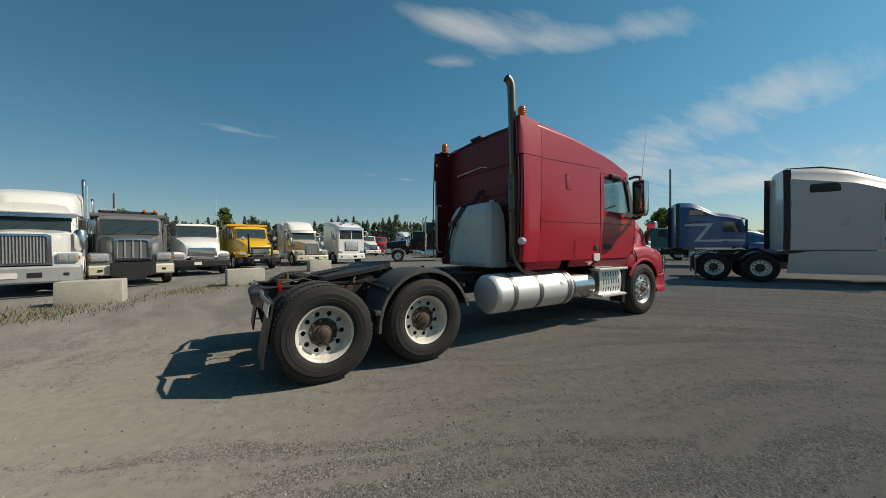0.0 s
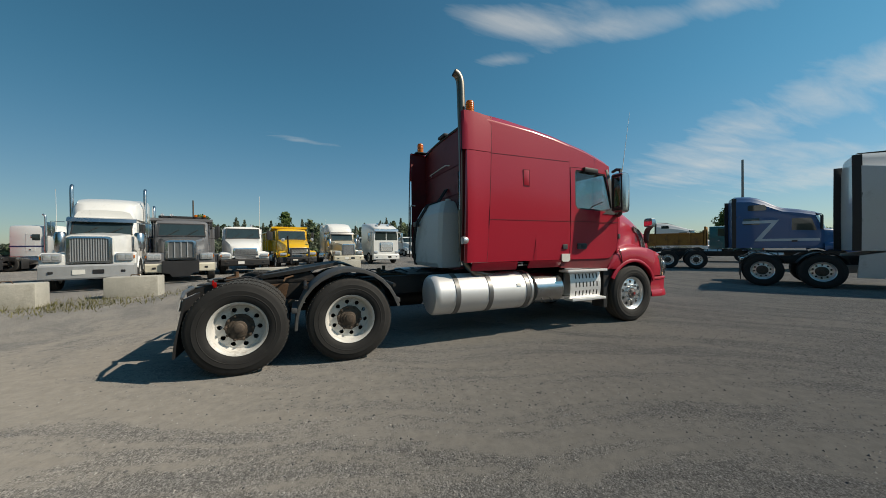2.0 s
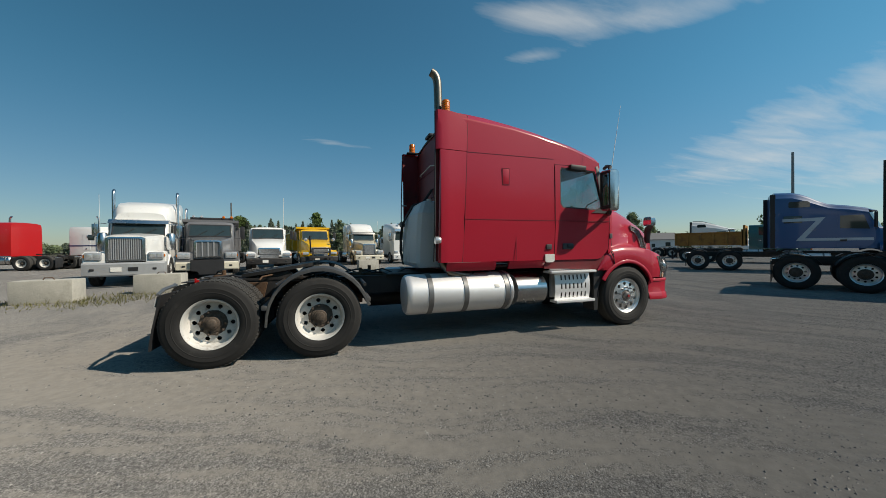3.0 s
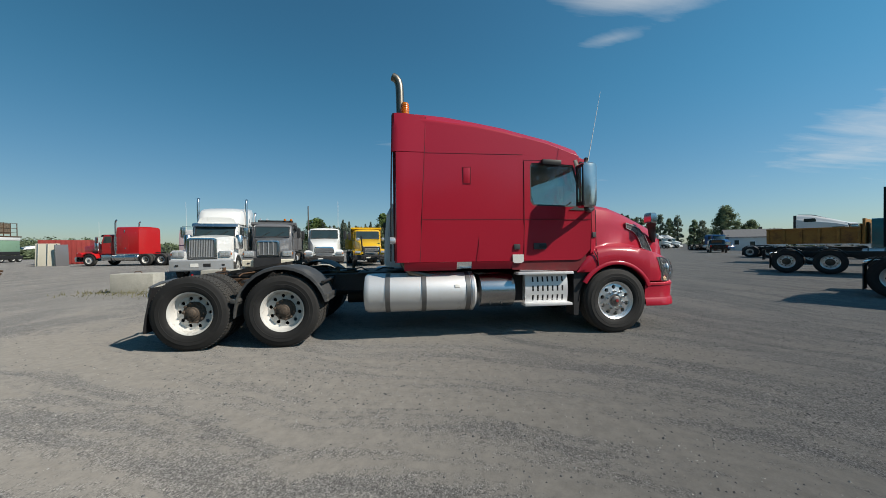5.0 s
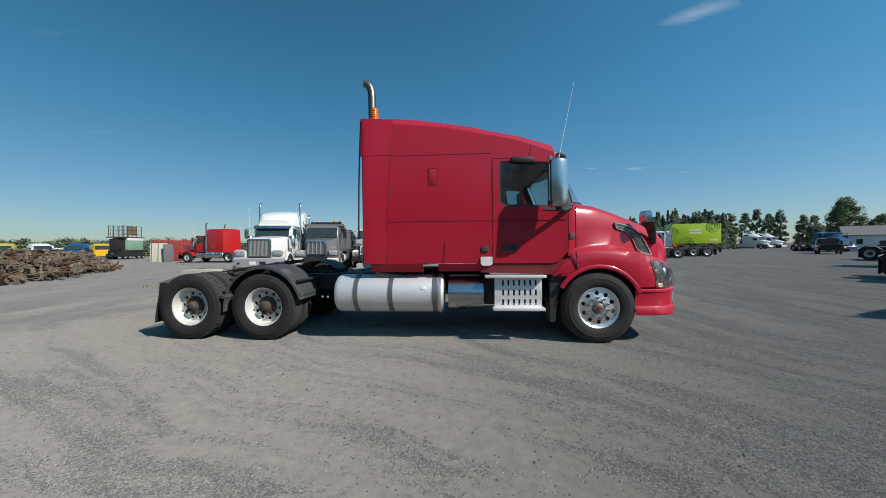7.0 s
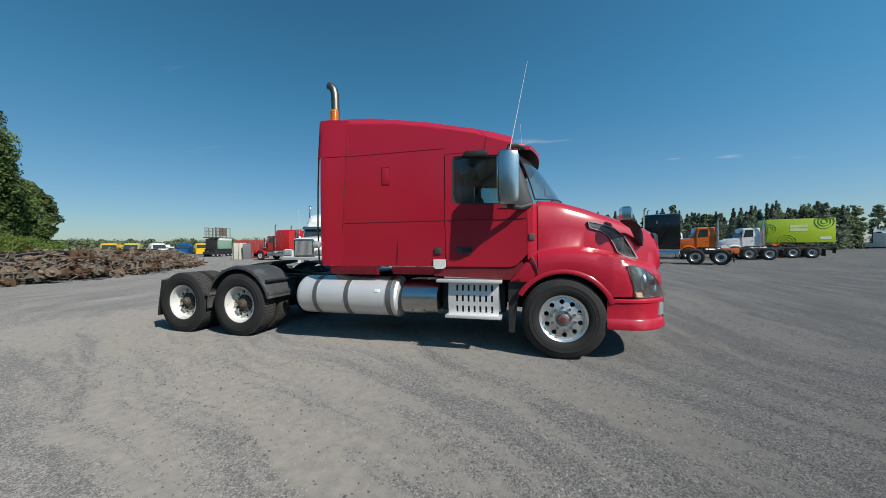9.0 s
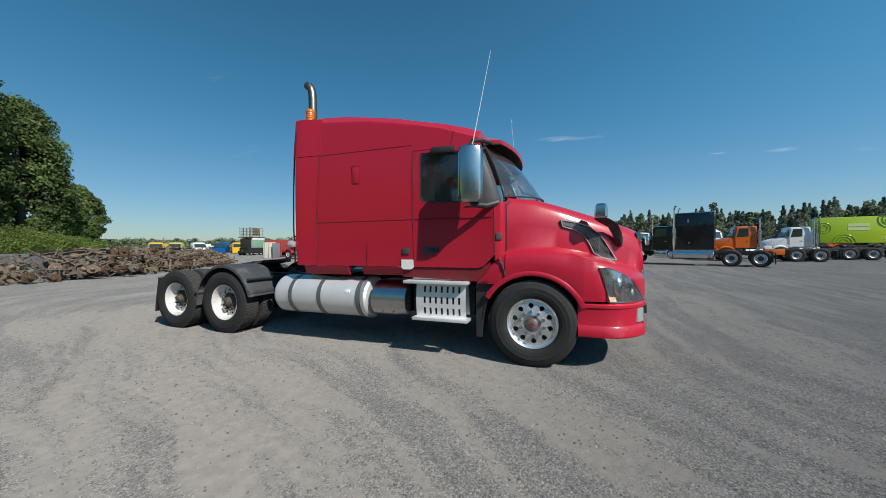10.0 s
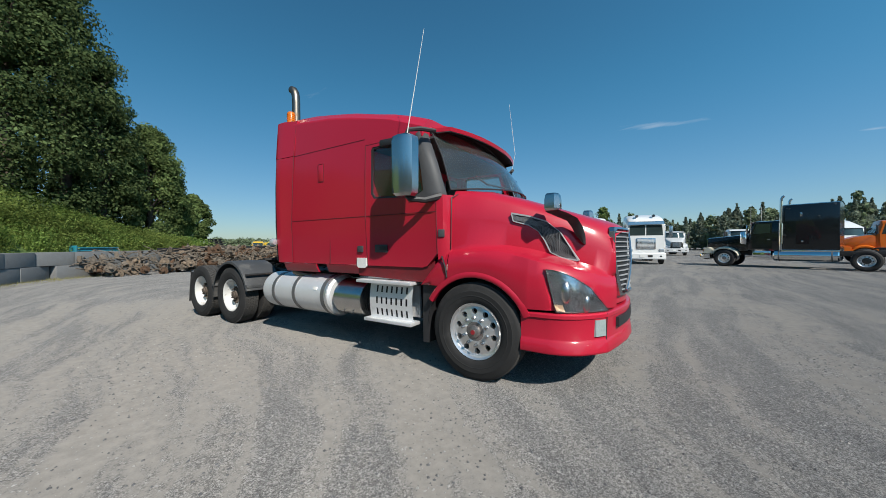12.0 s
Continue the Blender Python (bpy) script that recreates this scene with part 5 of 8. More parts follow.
    part("drive_shaft", Shape().cyl((-2.0, 0, 0.72), (-5.0, 0, 0.6), 0.06), M["chassis"], hero)
    part("air_tank", Shape().cyl((-4.55, 0.0, 0.55), (-3.9, 0.0, 0.55), 0.14), M["chassis"], hero)
    # deck behind the cab, stack, white tank, hoses
    s = Shape()
    s.box((-3.75, 0, 1.0), (1.1, 1.1, 0.02))
    part("deck_plate", s, M["chassis"], hero)
    # thin sheet over the sleeper's back, darkened for dirt and shade
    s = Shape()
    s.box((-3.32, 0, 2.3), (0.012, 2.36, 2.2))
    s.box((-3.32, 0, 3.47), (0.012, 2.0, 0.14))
    rear = part("rear_wall", s, M["red_dull_shaded"], hero)
    for z in (1.75, 2.35, 2.88):
        part("wall_joint", Shape().box((-3.328, 0, z), (0.012, 2.3, 0.02)), M["seam"], rear)
    part("sleeper_rear_trim", Shape().box((-3.36, 0, 1.3), (0.14, 2.0, 0.22), 0.03), blk, hero)
    s = Shape()
    s.tube([(-3.0, -0.98, 0.98), (-3.22, -1.06, 1.0), (-3.40, -1.08, 1.05), (-3.50, -1.03, 1.16), (-3.54, -0.98, 1.32), (-3.545, -0.97, 2.0)], 0.062, 14)
    stack = part("exhaust_pipe", s, M["steel_hot"], hero, "tall heat-stained exhaust pipe with curved tip", angle=50)
    part("stack_pipe", Shape().tube([(-3.52, -0.97, 1.9), (-3.52, -0.97, 2.9), (-3.54, -0.96, 3.95), (-3.545, -0.96, 4.06), (-3.565, -0.96, 4.13), (-3.60, -0.96, 4.18), (-3.65, -0.96, 4.205)], 0.064, 16), M["steel_hot"], stack, angle=50)
    part("stack_mouth", Shape().cyl((-3.64, -0.96, 4.20), (-3.656, -0.96, 4.208), 0.057, seg=16), blk, stack)
    s = Shape()
    s.grid([[(-3.52 + 0.08 * math.cos(a), -0.97 + 0.08 * math.sin(a), z) for z in (1.34, 2.6)] for a in [radians(150 + 20 * k) for k in range(13)]], (0.0, 0.0, 0.003))
    part("heat_shield", s, M["chrome_dull"], stack, "long curved metal heat shield")
    s = Shape()
    rows = []
    for z, x0, x1, y0, y1, c in ((1.10, -3.81, -3.42, -0.70, 0.42, 0.03), (1.17, -3.84, -3.42, -0.71, 0.46, 0.05), (1.60, -3.83, -3.42, -0.71, 0.50, 0.06), (1.99, -3.79, -3.43, -0.67, 0.46, 0.06), (2.17, -3.70, -3.45, -0.58, 0.38, 0.05), (2.20, -3.66, -3.47, -0.55, 0.35, 0.04)):
        rows.append([(x0 + c, y1, z), (x1 - 0.02, y1, z), (x1, y1 - 0.02, z), (x1, y0 + 0.02, z), (x1 - 0.02, y0, z), (x0 + c, y0, z), (x0, y0 + c, z), (x0, y1 - c, z)])
    s.rings(rows)
    part("white_tank", s, M["white_box"], hero, "white plastic fluid tank strapped behind the cab", angle=12)
    for y0 in (0.0, 0.09):
        part("air_hose", Shape().tube([(-3.34, y0, 2.5), (-3.5, y0 + 0.02, 2.26), (-3.70, y0 + 0.06, 2.20), (-3.81, y0 + 0.12, 2.0), (-3.87, y0 + 0.22, 1.85), (-3.88, y0 + 0.32, 1.6), (-3.87, y0 + 0.40, 1.35), (-3.81, y0 + 0.42, 1.1)], 0.018, 6), blk, hero)
    part("tank_cap", Shape().cyl((-3.56, -0.5, 2.19), (-3.56, -0.5, 2.235), 0.05, 0.045, 12), M["white_box"], hero)
    part("grab_rail", Shape().tube([(-3.62, 1.02, 2.30), (-3.70, 1.02, 2.31), (-3.73, 1.02, 2.27), (-3.73, 1.02, 1.4), (-3.70, 1.02, 1.34), (-3.62, 1.02, 1.33)], 0.014, 6), M["label_white"], hero)
    part("hose_clamp", Shape().box((-3.87, 0.27, 1.86), (0.07, 0.18, 0.09), 0.01), blk, hero)
    s = Shape()
    s.lathe([(0, 0.06), (0.045, 0.05), (0.055, 0.02), (0.055, -0.03), (0.0, -0.03)], (-3.68, -1.29, 1.53), 16, "x")
    part("work_lamp", s, M["clear_lens"], hero, "round clear work lamp")
    part("grab_rail", Shape().tube([(-3.32, -0.1, 2.95), (-3.38, 0.0, 2.97), (-3.38, 0.75, 2.93), (-3.32, 0.8, 2.92)], 0.011, 6), M["label_white"], hero)
    part("roof_seal", Shape().tube([(-3.33, y, 3.57 - 0.12 * (abs(y) / 1.15) ** 3.4) for y in [k / 8 * 1.12 for k in range(-8, 9)]], 0.02, 6), blk, hero)
    part("roof_fastener", Shape().box((-3.34, 0.15, 3.6), (0.12, 0.3, 0.05), 0.02), blk, hero)
    # the body is drawn a little long and tall: bring it to the wheelbase and height of the truck
    for ob in hero.children_recursive:
        if ob.type == "MESH":
            for vert in ob.data.vertices:
                vert.co.x, vert.co.z = vert.co.x * BODY_LENGTH, wave(BODY_HEIGHT, vert.co.z)
        elif ob.type == "FONT":
            ob.matrix_local.translation = (ob.matrix_local.translation.x * BODY_LENGTH, ob.matrix_local.translation.y, wave(BODY_HEIGHT, ob.matrix_local.translation.z))
    for x in (-6.58, -5.31):
        for sg in (-1, 1):
            add_wheel(hero, x * BODY_LENGTH, sg * 1.09, "dish", "white", "lug", True)
    for sg in (-1, 1):
        add_wheel(hero, 0, sg * 1.075, "steer", "alu", "rib", False, cap=True)
    return hero


hero_truck = build_hero()

# ---------------------------------------------------------------- the other vehicles


def prep(color, name, dirt_amt=0.15, rough=0.32):
    return paint(name, color, dirt_amt, rough)


M["grey_truck"] = prep((0.56, 0.57, 0.57), "silver_grey_paint", 0.06)
M["dark_grey"] = prep((0.15, 0.15, 0.158), "dark_grey_paint", 0.1)
M["yellow"] = prep((0.72, 0.42, 0.015), "yellow_paint", 0.12)
M["blue_truck"] = prep((0.004, 0.075, 0.23), "blue_paint", 0.0, 0.4)
M["navy"] = prep((0.01, 0.018, 0.10), "navy_paint", 0.05)
M["black_truck"] = prep((0.006, 0.007, 0.008), "black_paint", 0.0, 0.22)
M["orange_truck"] = prep((0.62, 0.13, 0.008), "orange_paint", 0.06)
M["teal"] = prep((0.02, 0.13, 0.14), "teal_paint", 0.1)
M["lime"] = prep((0.42, 0.56, 0.02), "lime_green_wrap", 0.03)
M["lime_dark"] = prep((0.20, 0.33, 0.015), "darker_lime_print", 0.0)
M["lime_light"] = prep((0.66, 0.72, 0.36), "pale_lime_print", 0.0)
M["red_truck"] = prep((0.50, 0.012, 0.014), "bright_red_paint", 0.04)
M["cream"] = prep((0.62, 0.58, 0.47), "cream_paint", 0.12)
M["dump_rust"] = surface("rusty_yellow_steel", (0.33, 0.16, 0.035), 0.75, 0.1, 0.3, 2.5, 30, bump=0.2, dirt=(0.14, 0.06, 0.025), dirt_amt=0.45, dirt_scale=1.6)
M["pale_blue"] = prep((0.32, 0.45, 0.55), "pale_blue_stripe", 0.05)
M["concrete"] = surface("cast_concrete", (0.46, 0.44, 0.385), 0.9, 0, 0.22, 2.2, 35, bump=0.35, dirt=(0.30, 0.285, 0.24), dirt_amt=0.35, dirt_scale=1.7)


def section(x, half):
    """Full section from its right half, given as (y, z) with y rising to the middle."""
    return [(x, -y, z) for y, z in half] + [(x, y, z) for y, z in half[::-1] if y > 1e-6]


def chassis(v, tail, axles, finish="white", front="steer", front_finish=None, single_rear=False):
    """Rails, axles and wheels of a vehicle; axles: x of the driven axles."""
    for sg in (-1, 1):
        part("frame_rail", Shape().box(((0.9 + tail) / 2, sg * 0.42, 0.84), (0.9 - tail, 0.09, 0.26), 0.01), M["chassis"], v)
    for x in [tail + 0.1, *axles]:
        part("cross_member", Shape().box((x + 0.3, 0, 0.84), (0.14, 0.78, 0.2), 0.01), M["chassis"], v)
    for x in axles:
        part("drive_axle", Shape().cyl((x, -0.9, RT), (x, 0.9, RT), 0.1, seg=10).blob((x, 0, RT), 0.22, 1), M["chassis"], v)
        for sg in (-1, 1):
            add_wheel(v, x, sg * 1.07, "dish", finish, "rib", not single_rear, nuts=False)
    part("front_axle", Shape().cyl((0, -0.9, RT), (0, 0.9, RT), 0.07, seg=10), M["chassis"], v)
    for sg in (-1, 1):
        add_wheel(v, 0, sg * 1.05, "steer", front_finish or finish, "rib", False, nuts=False)


def rear_flaps(v, x, axles=(), fenders=None):
    for sg in (-1, 1):
        part("mud_flap", Shape().box((x, sg * 0.95, 0.52), (0.02, 0.6, 0.66), 0.005), M["black"], v)
        part("flap_hanger", Shape().tube([(x + 0.2, sg * 0.45, 0.92), (x, sg * 0.7, 0.9), (x, sg * 1.22, 0.87)], 0.025, 6), M["chrome_dull"], v)
        if fenders:
            for ax in axles:
                s = Shape()
                s.grid([[(ax + 0.6 * math.cos(a), sg * y, RT + 0.6 * math.sin(a)) for y in (1.22, 0.7)] for a in [radians(25 + 13 * k) for k in range(11)]], (0, 0, -0.015))
                part("wheel_fender", s, fenders, v)


def coupling(v, x):
    part("fifth_wheel", Shape().prism([(x - 0.5, -0.42), (x + 0.45, -0.4), (x + 0.5, 0), (x + 0.45, 0.4), (x - 0.5, 0.42), (x - 0.25, 0.0)], 1.08, 1.15, "z"), M["chassis"], v)


def tank(v, x0, x1, mat, r=0.3, sides=(-1, 1)):
    for sg in sides:
        t = part("fuel_tank", Shape().lathe([(0, x0), (r * 0.85, x0 + 0.01), (r, x0 + 0.06), (r, x1 - 0.06), (r * 0.85, x1 - 0.01), (0, x1)], (0, sg * 0.93, 0.72), 24, "x"), mat, v)
        for x in (x0 + 0.25, x1 - 0.25):
            part("tank_strap", Shape().lathe([(r + 0.001, x - 0.03), (r + 0.008, x - 0.025), (r + 0.008, x + 0.025), (r + 0.001, x + 0.03)], (0, sg * 0.93, 0.72), 24, "x"), M["strap"], t)


def stacks(v, x, top, y=1.12, sides=(-1, 1), mat=None, base=1.0):
    for sg in sides:
        s = Shape().tube([(x, sg * y, base), (x, sg * y, top - 0.28), (x - 0.015, sg * y, top - 0.14), (x - 0.06, sg * y, top - 0.04), (x - 0.13, sg * y, top)], 0.062, 10)
        st = part("exhaust_pipe", s, mat or M["chrome"], v, angle=60)
        part("heat_shield", Shape().cyl((x, sg * y, base + 0.35), (x, sg * y, base + 1.5), 0.095, seg=14), mat or M["chrome_dull"], st)


def mirrors(v, x, y, z0, z1, mat):
    for sg in (-1, 1):
        m = part("side_mirror", Shape().box((x, sg * (y + 0.3), (z0 + z1) / 2), (0.07, 0.2, z1 - z0), 0.025), mat, v)
        part("mirror_arm", Shape().tube([(x + 0.05, sg * (y - 0.05), z1 + 0.02), (x + 0.03, sg * (y + 0.3), z1 + 0.04), (x + 0.03, sg * (y + 0.3), z0 - 0.04), (x + 0.05, sg * (y - 0.05), z0 - 0.06)], 0.016, 6), mat, m)


def classic_cab(v, body, xw, xr, top, w=1.0, visor=None, lights=False, doors=True):
    """Upright cab with a divided flat windscreen at xw, back wall at xr."""
    def ring(x, zb, zt, ww):
        return section(x, [(ww - 0.02, zb), (ww, zb + 0.1), (ww, zb + (zt - zb) * 0.6), (ww - 0.05, zt - 0.14), (ww - 0.11, zt - 0.04), (ww * 0.6, zt), (0, zt + 0.02)])
    s = Shape().rings([ring(xr, 1.02, top, w), ring(xr + 0.3, 1.02, top, w), ring(xw - 0.2, 1.02, top - 0.02, w), ring(xw - 0.14, 1.02, top - 0.06, w - 0.01), ring(xw + 0.1, 1.02, 1.98, w - 0.06)])
    cab = part("cab", s, body, v, angle=40)
    base, up = Vector((xw + 0.11, 0, 2.0)), Vector((-0.235, 0, 0.62)) / 0.62
    pts = [(-w + 0.13, 0.0), (w - 0.13, 0.0), (w - 0.18, 0.6), (-w + 0.18, 0.6)]
    f = Shape()
    f.opening([tuple(base + up * b + Vector((0.03, a, 0))) for a, b in pts], [tuple(base + up * (b * 0.86 + 0.04) + Vector((0.03, a * 0.95, 0))) for a, b in pts], (-0.02, 0, -0.008))
    fr = part("windscreen_frame", f, M["black"], v)
    f = Shape()
    f.grid([[base + up * b + Vector((0.022, a, 0)) for a in (-w + 0.14, 0.0, w - 0.14)] for b in (0.02, 0.3, 0.58)], (-0.01, 0, 0))
    part("windscreen", f, M["dark_glass"], fr)
    for y0 in (-0.55, 0.15):
        part("wiper", Shape().tube([base + up * 0.02 + Vector((0.045, y0, 0)), base + up * 0.3 + Vector((0.045, y0 + 0.42, 0))], 0.012, 5), M["black"], fr)
    if visor:
        s = Shape()
        s.grid([[(xw + dx - 0.06 * (y / w) ** 2, y, z) for y in [k / 4 * (w - 0.02) for k in range(-4, 5)]] for dx, z in ((-0.16, top - 0.03), (0.05, top - 0.08), (0.12, top - 0.22))], (-0.02, 0, -0.01))
        part("sun_visor", s, visor, v)
    if lights:
        for y in (-0.6, -0.3, 0.0, 0.3, 0.6):
            part("roof_lamp", Shape().blob((xw - 0.3, y, top + 0.03), 0.05, 1, (1.3, 0.8, 0.8)), M["amber"], v)
    if doors:
        for sg in (-1, 1):
            d = part("door", Shape().prism([(xw - 0.95, 1.1), (xw - 0.1, 1.1), (xw - 0.06, 2.0), (xw - 0.22, top - 0.14), (xw - 0.95, top - 0.14)], sg * (w - 0.01), sg * (w + 0.012)), body, v)
            part("side_window", Shape().prism([(xw - 0.88, 2.0), (xw - 0.14, 1.94), (xw - 0.3, top - 0.2), (xw - 0.88, top - 0.2)], sg * (w + 0.008), sg * (w + 0.018)), M["dark_glass"], d)
            part("door_handle", Shape().box((xw - 0.82, sg * (w + 0.025), 1.62), (0.14, 0.02, 0.04), 0.006), M["chrome_dull"], d)
    return cab


def classic_nose(v, body, xw, xg, fender=None, grille_h=(0.82, 1.68), bars="v", lamp="square", hood_z=(1.72, 1.98), gw=0.5, chrome=None, lamp_z=1.0):
    """Long square bonnet, upright chrome grille, open wings and lamps."""
    chrome = chrome or M["chrome"]
    s = Shape()
    rows = []
    for t in (0, 0.15, 0.5, 0.85, 1.0):
        x = xw + 0.12 + (xg - xw - 0.14) * t
        w = 0.86 + (gw + 0.03 - 0.86) * t ** 1.2
        z = hood_z[1] + (hood_z[0] - hood_z[1]) * t
        rows.append(section(x, [(w, 0.95), (w + 0.01, 1.3), (w, z - 0.14), (w - 0.05, z - 0.04), (w * 0.6, z), (0, z + 0.02)]))
    s.rings(rows)
    part("bonnet", s, body, v, angle=40)
    z0, z1 = grille_h
    o = [(-gw, z0), (gw, z0), (gw, z1 - 0.05), (gw * 0.8, z1), (-gw * 0.8, z1), (-gw, z1 - 0.05)]
    i = [(y * 0.84, (z0 + z1) / 2 + (z - (z0 + z1) / 2) * 0.86) for y, z in o]
    g = part("grille", Shape().opening([(xg + 0.03, y, z) for y, z in o], [(xg + 0.045, y, z) for y, z in i], (-0.08, 0, 0)), chrome, v)
    part("grille_backing", Shape().box((xg - 0.02, 0, (z0 + z1) / 2), (0.03, gw * 1.8, (z1 - z0) * 0.9)), M["strap"], g)
    n = {"v": 16, "wide": 5}.get(bars, 9)
    for k in range(n):
        if bars in ("v", "wide"):
            y = -gw * 0.84 + 1.68 * gw * k / (n - 1)
            part("grille_bar", Shape().box((xg + 0.012, y, (z0 + z1) / 2), (0.03, 0.024 if bars == "v" else 0.04, (z1 - z0) * 0.86)), M["satin"], g)
        else:
            z = z0 + 0.08 + (z1 - z0 - 0.16) * k / (n - 1)
            part("grille_bar", Shape().box((xg + 0.012, 0, z), (0.03, gw * 1.7, 0.02)), chrome, g)
    fm = fender or body
    for sg in (-1, 1):
        s = Shape()
        rows = []
        for k in range(12):
            a = radians(168 - 13.2 * k)
            r = 0.64
            px, pz = r * 1.08 * math.cos(a), RT + r * math.sin(a)
            px = min(px, xg - 0.1) if k > 8 else px
            rows.append([(px, sg * 1.19, pz - 0.05), (px, sg * 1.2, pz), (px, sg * 1.1, pz + 0.05), (px, sg * 0.85, pz + 0.07), (px, sg * 0.55, pz + 0.05)])
        s.grid(rows, (0, 0, -0.02))
        part("wing", s, fm, v, angle=60)
        part("wing_front", Shape().prism([(0.5, 0.78), (xg + 0.02, 0.78), (xg + 0.02, lamp_z + 0.1), (0.78, lamp_z + 0.18), (0.55, lamp_z)], sg * 0.55, sg * 1.18, bev=0.03), fm, v)
        lx = xg + 0.03
        pod = part("headlamp", Shape().box((lx, sg * 0.88, lamp_z), (0.12, 0.46, 0.28), 0.05), M["satin"], v)
        for dy in (-0.1, 0.1):
            part("lamp_lens", Shape().box((lx + 0.06, sg * 0.88 + dy, lamp_z), (0.02, 0.17, 0.17), 0.015), M["clear_lens"], pod)
        part("turn_signal", Shape().box((lx + 0.0, sg * 1.13, lamp_z), (0.05, 0.04, 0.1), 0.01), M["amber"], pod)


def bumper(v, x, mat, z=(0.38, 0.78), w=1.2, plate=True):
    s = Shape()
    plan = [(-w, x - 0.25), (-w + 0.05, x - 0.08), (-w * 0.7, x - 0.02), (0, x), (w * 0.7, x - 0.02), (w - 0.05, x - 0.08), (w, x - 0.25)]
    s.grid([[(px + o, y, zz) for y, px in plan] for zz, o in ((z[0], -0.02), (z[0] + 0.05, 0.01), (z[1] - 0.06, 0.01), (z[1], -0.03))], (-0.05, 0, 0))
    b = part("bumper", s, mat, v, angle=30)
    if plate:
        part("bumper_plate", Shape().box((x + 0.016, -0.22, sum(z) / 2), (0.012, 0.3, 0.16)), M["label_white"], b)
        part("bumper_vent", Shape().box((x + 0.014, 0.25, sum(z) / 2), (0.012, 0.28, 0.14)), M["black"], b)
    for sg in (-1, 1):
        part("fog_lamp", Shape().box((x - 0.01, sg * w * 0.72, sum(z) / 2), (0.03, 0.12, 0.08), 0.015), M["black"], b)
    return b


def sleeper_box(v, body, x0, x1, top, w=1.12, roof_front=None, bottom=1.0):
    """A sleeper; roof_front: height of the roof's leading edge where it slopes."""
    rf = roof_front or top

    def ring(x, zt, ww):
        return section(x, [(ww - 0.01, bottom), (ww, bottom + 0.08), (ww, bottom + (zt - bottom) * 0.6), (ww - 0.02, zt - 0.25), (ww - 0.08, zt - 0.07), (ww * 0.7, zt - 0.01), (0, zt + 0.015)])
    s = Shape().rings([ring(x1, top - 0.02, w - 0.02), ring(x1 + 0.06, top, w), ring(x1 + (x0 - x1) * 0.5, top + (rf - top) * 0.25, w), ring(x0 - 0.12, rf + (top - rf) * 0.25, w), ring(x0, rf, w - 0.03)])
    return part("sleeper", s, body, v, angle=40)


def classic_tractor(m, name, label, body, wb=5.6, hood=1.9, sleeper=1.7, sl_top=3.3, roof_cap=None, cab_top=2.72, chrome=True, fender=None, rims="alu", top_stack=3.95, grille="v", visor=None, tanks=True, bump=None, gw=0.5, hood_z=(1.72, 1.98), group="", grille_h=(0.82, 1.68), lamp_z=1.0, bump_z=(0.38, 0.78)):
    v = thing(name, m, label, "truck", group)
    xg = 1.0
    xw = xg - hood
    xr = xw - 1.35
    bright = M["chrome"] if chrome else M["chrome_dull"]
    ax = (-wb + 0.66, -wb - 0.66)
    chassis(v, -wb - 1.2, ax, rims)
    classic_cab(v, body, xw, xr, cab_top, visor=visor or bright)
    classic_nose(v, body, xw, xg, fender, bars=grille, gw=gw, hood_z=hood_z, chrome=bright, grille_h=grille_h, lamp_z=lamp_z)
    bumper(v, xg + 0.28, bump or bright, bump_z)
    if sleeper:
        sl = sleeper_box(v, body, xr - 0.03, xr - sleeper, sl_top, roof_front=(roof_cap or sl_top))
        for sg in (-1, 1):
            d = part("bunk_door", Shape().prism([(xr - 0.55, 1.35), (xr - 1.05, 1.35), (xr - 1.05, 2.6), (xr - 0.55, 2.6)], sg * 1.118, sg * 1.128, bev=0.004), body, sl)
            part("bunk_door_latch", Shape().box((xr - 0.8, sg * 1.14, 1.5), (0.08, 0.03, 0.08), 0.01), bright, d)
            part("bunk_window", Shape().box((xr - 0.75, sg * 1.122, 2.95 if sl_top > 3.2 else 2.4), (0.09, 0.02, 0.22), 0.01), M["chrome_dull"], sl)
            part("side_skirt", Shape().box(((xr - sleeper + xr) / 2, sg * 1.1, 0.98), (sleeper, 0.06, 0.12), 0.01), bright, v)
    if tanks:
        tank(v, xw - 1.35 - (sleeper or 0.4), xw - 1.0, bright)
        for sg in (-1, 1):
            st = part("step_box", Shape().box((xw - 0.55, sg * 0.98, 0.72), (0.8, 0.42, 0.5), 0.03), bright, v)
            part("step_tread", Shape().box((xw - 0.55, sg * 1.2, 0.62), (0.7, 0.06, 0.04), 0.01), M["strap"], st)
            part("air_cleaner", Shape().lathe([(0, 1.35), (0.13, 1.36), (0.17, 1.45), (0.17, 2.0), (0.12, 2.08), (0, 2.1)], (xw + 0.25, sg * 1.08, 0), 16, "z"), bright, v)
    if top_stack:
        stacks(v, xr + 0.02 if sleeper else xr - 0.15, top_stack, sides=(-1, 1), mat=bright)
    mirrors(v, xw + 0.05, 1.05, 1.95, 2.45, bright)
    for sg in (-1, 1):
        part("antenna", Shape().tube([(xw - 0.1, sg * 1.25, 2.0), (xw - 0.1, sg * 1.26, 3.7)], 0.006, 4), M["label_white"], v)
    coupling(v, -wb)
    rear_flaps(v, -wb - 1.3, ax)
    return v


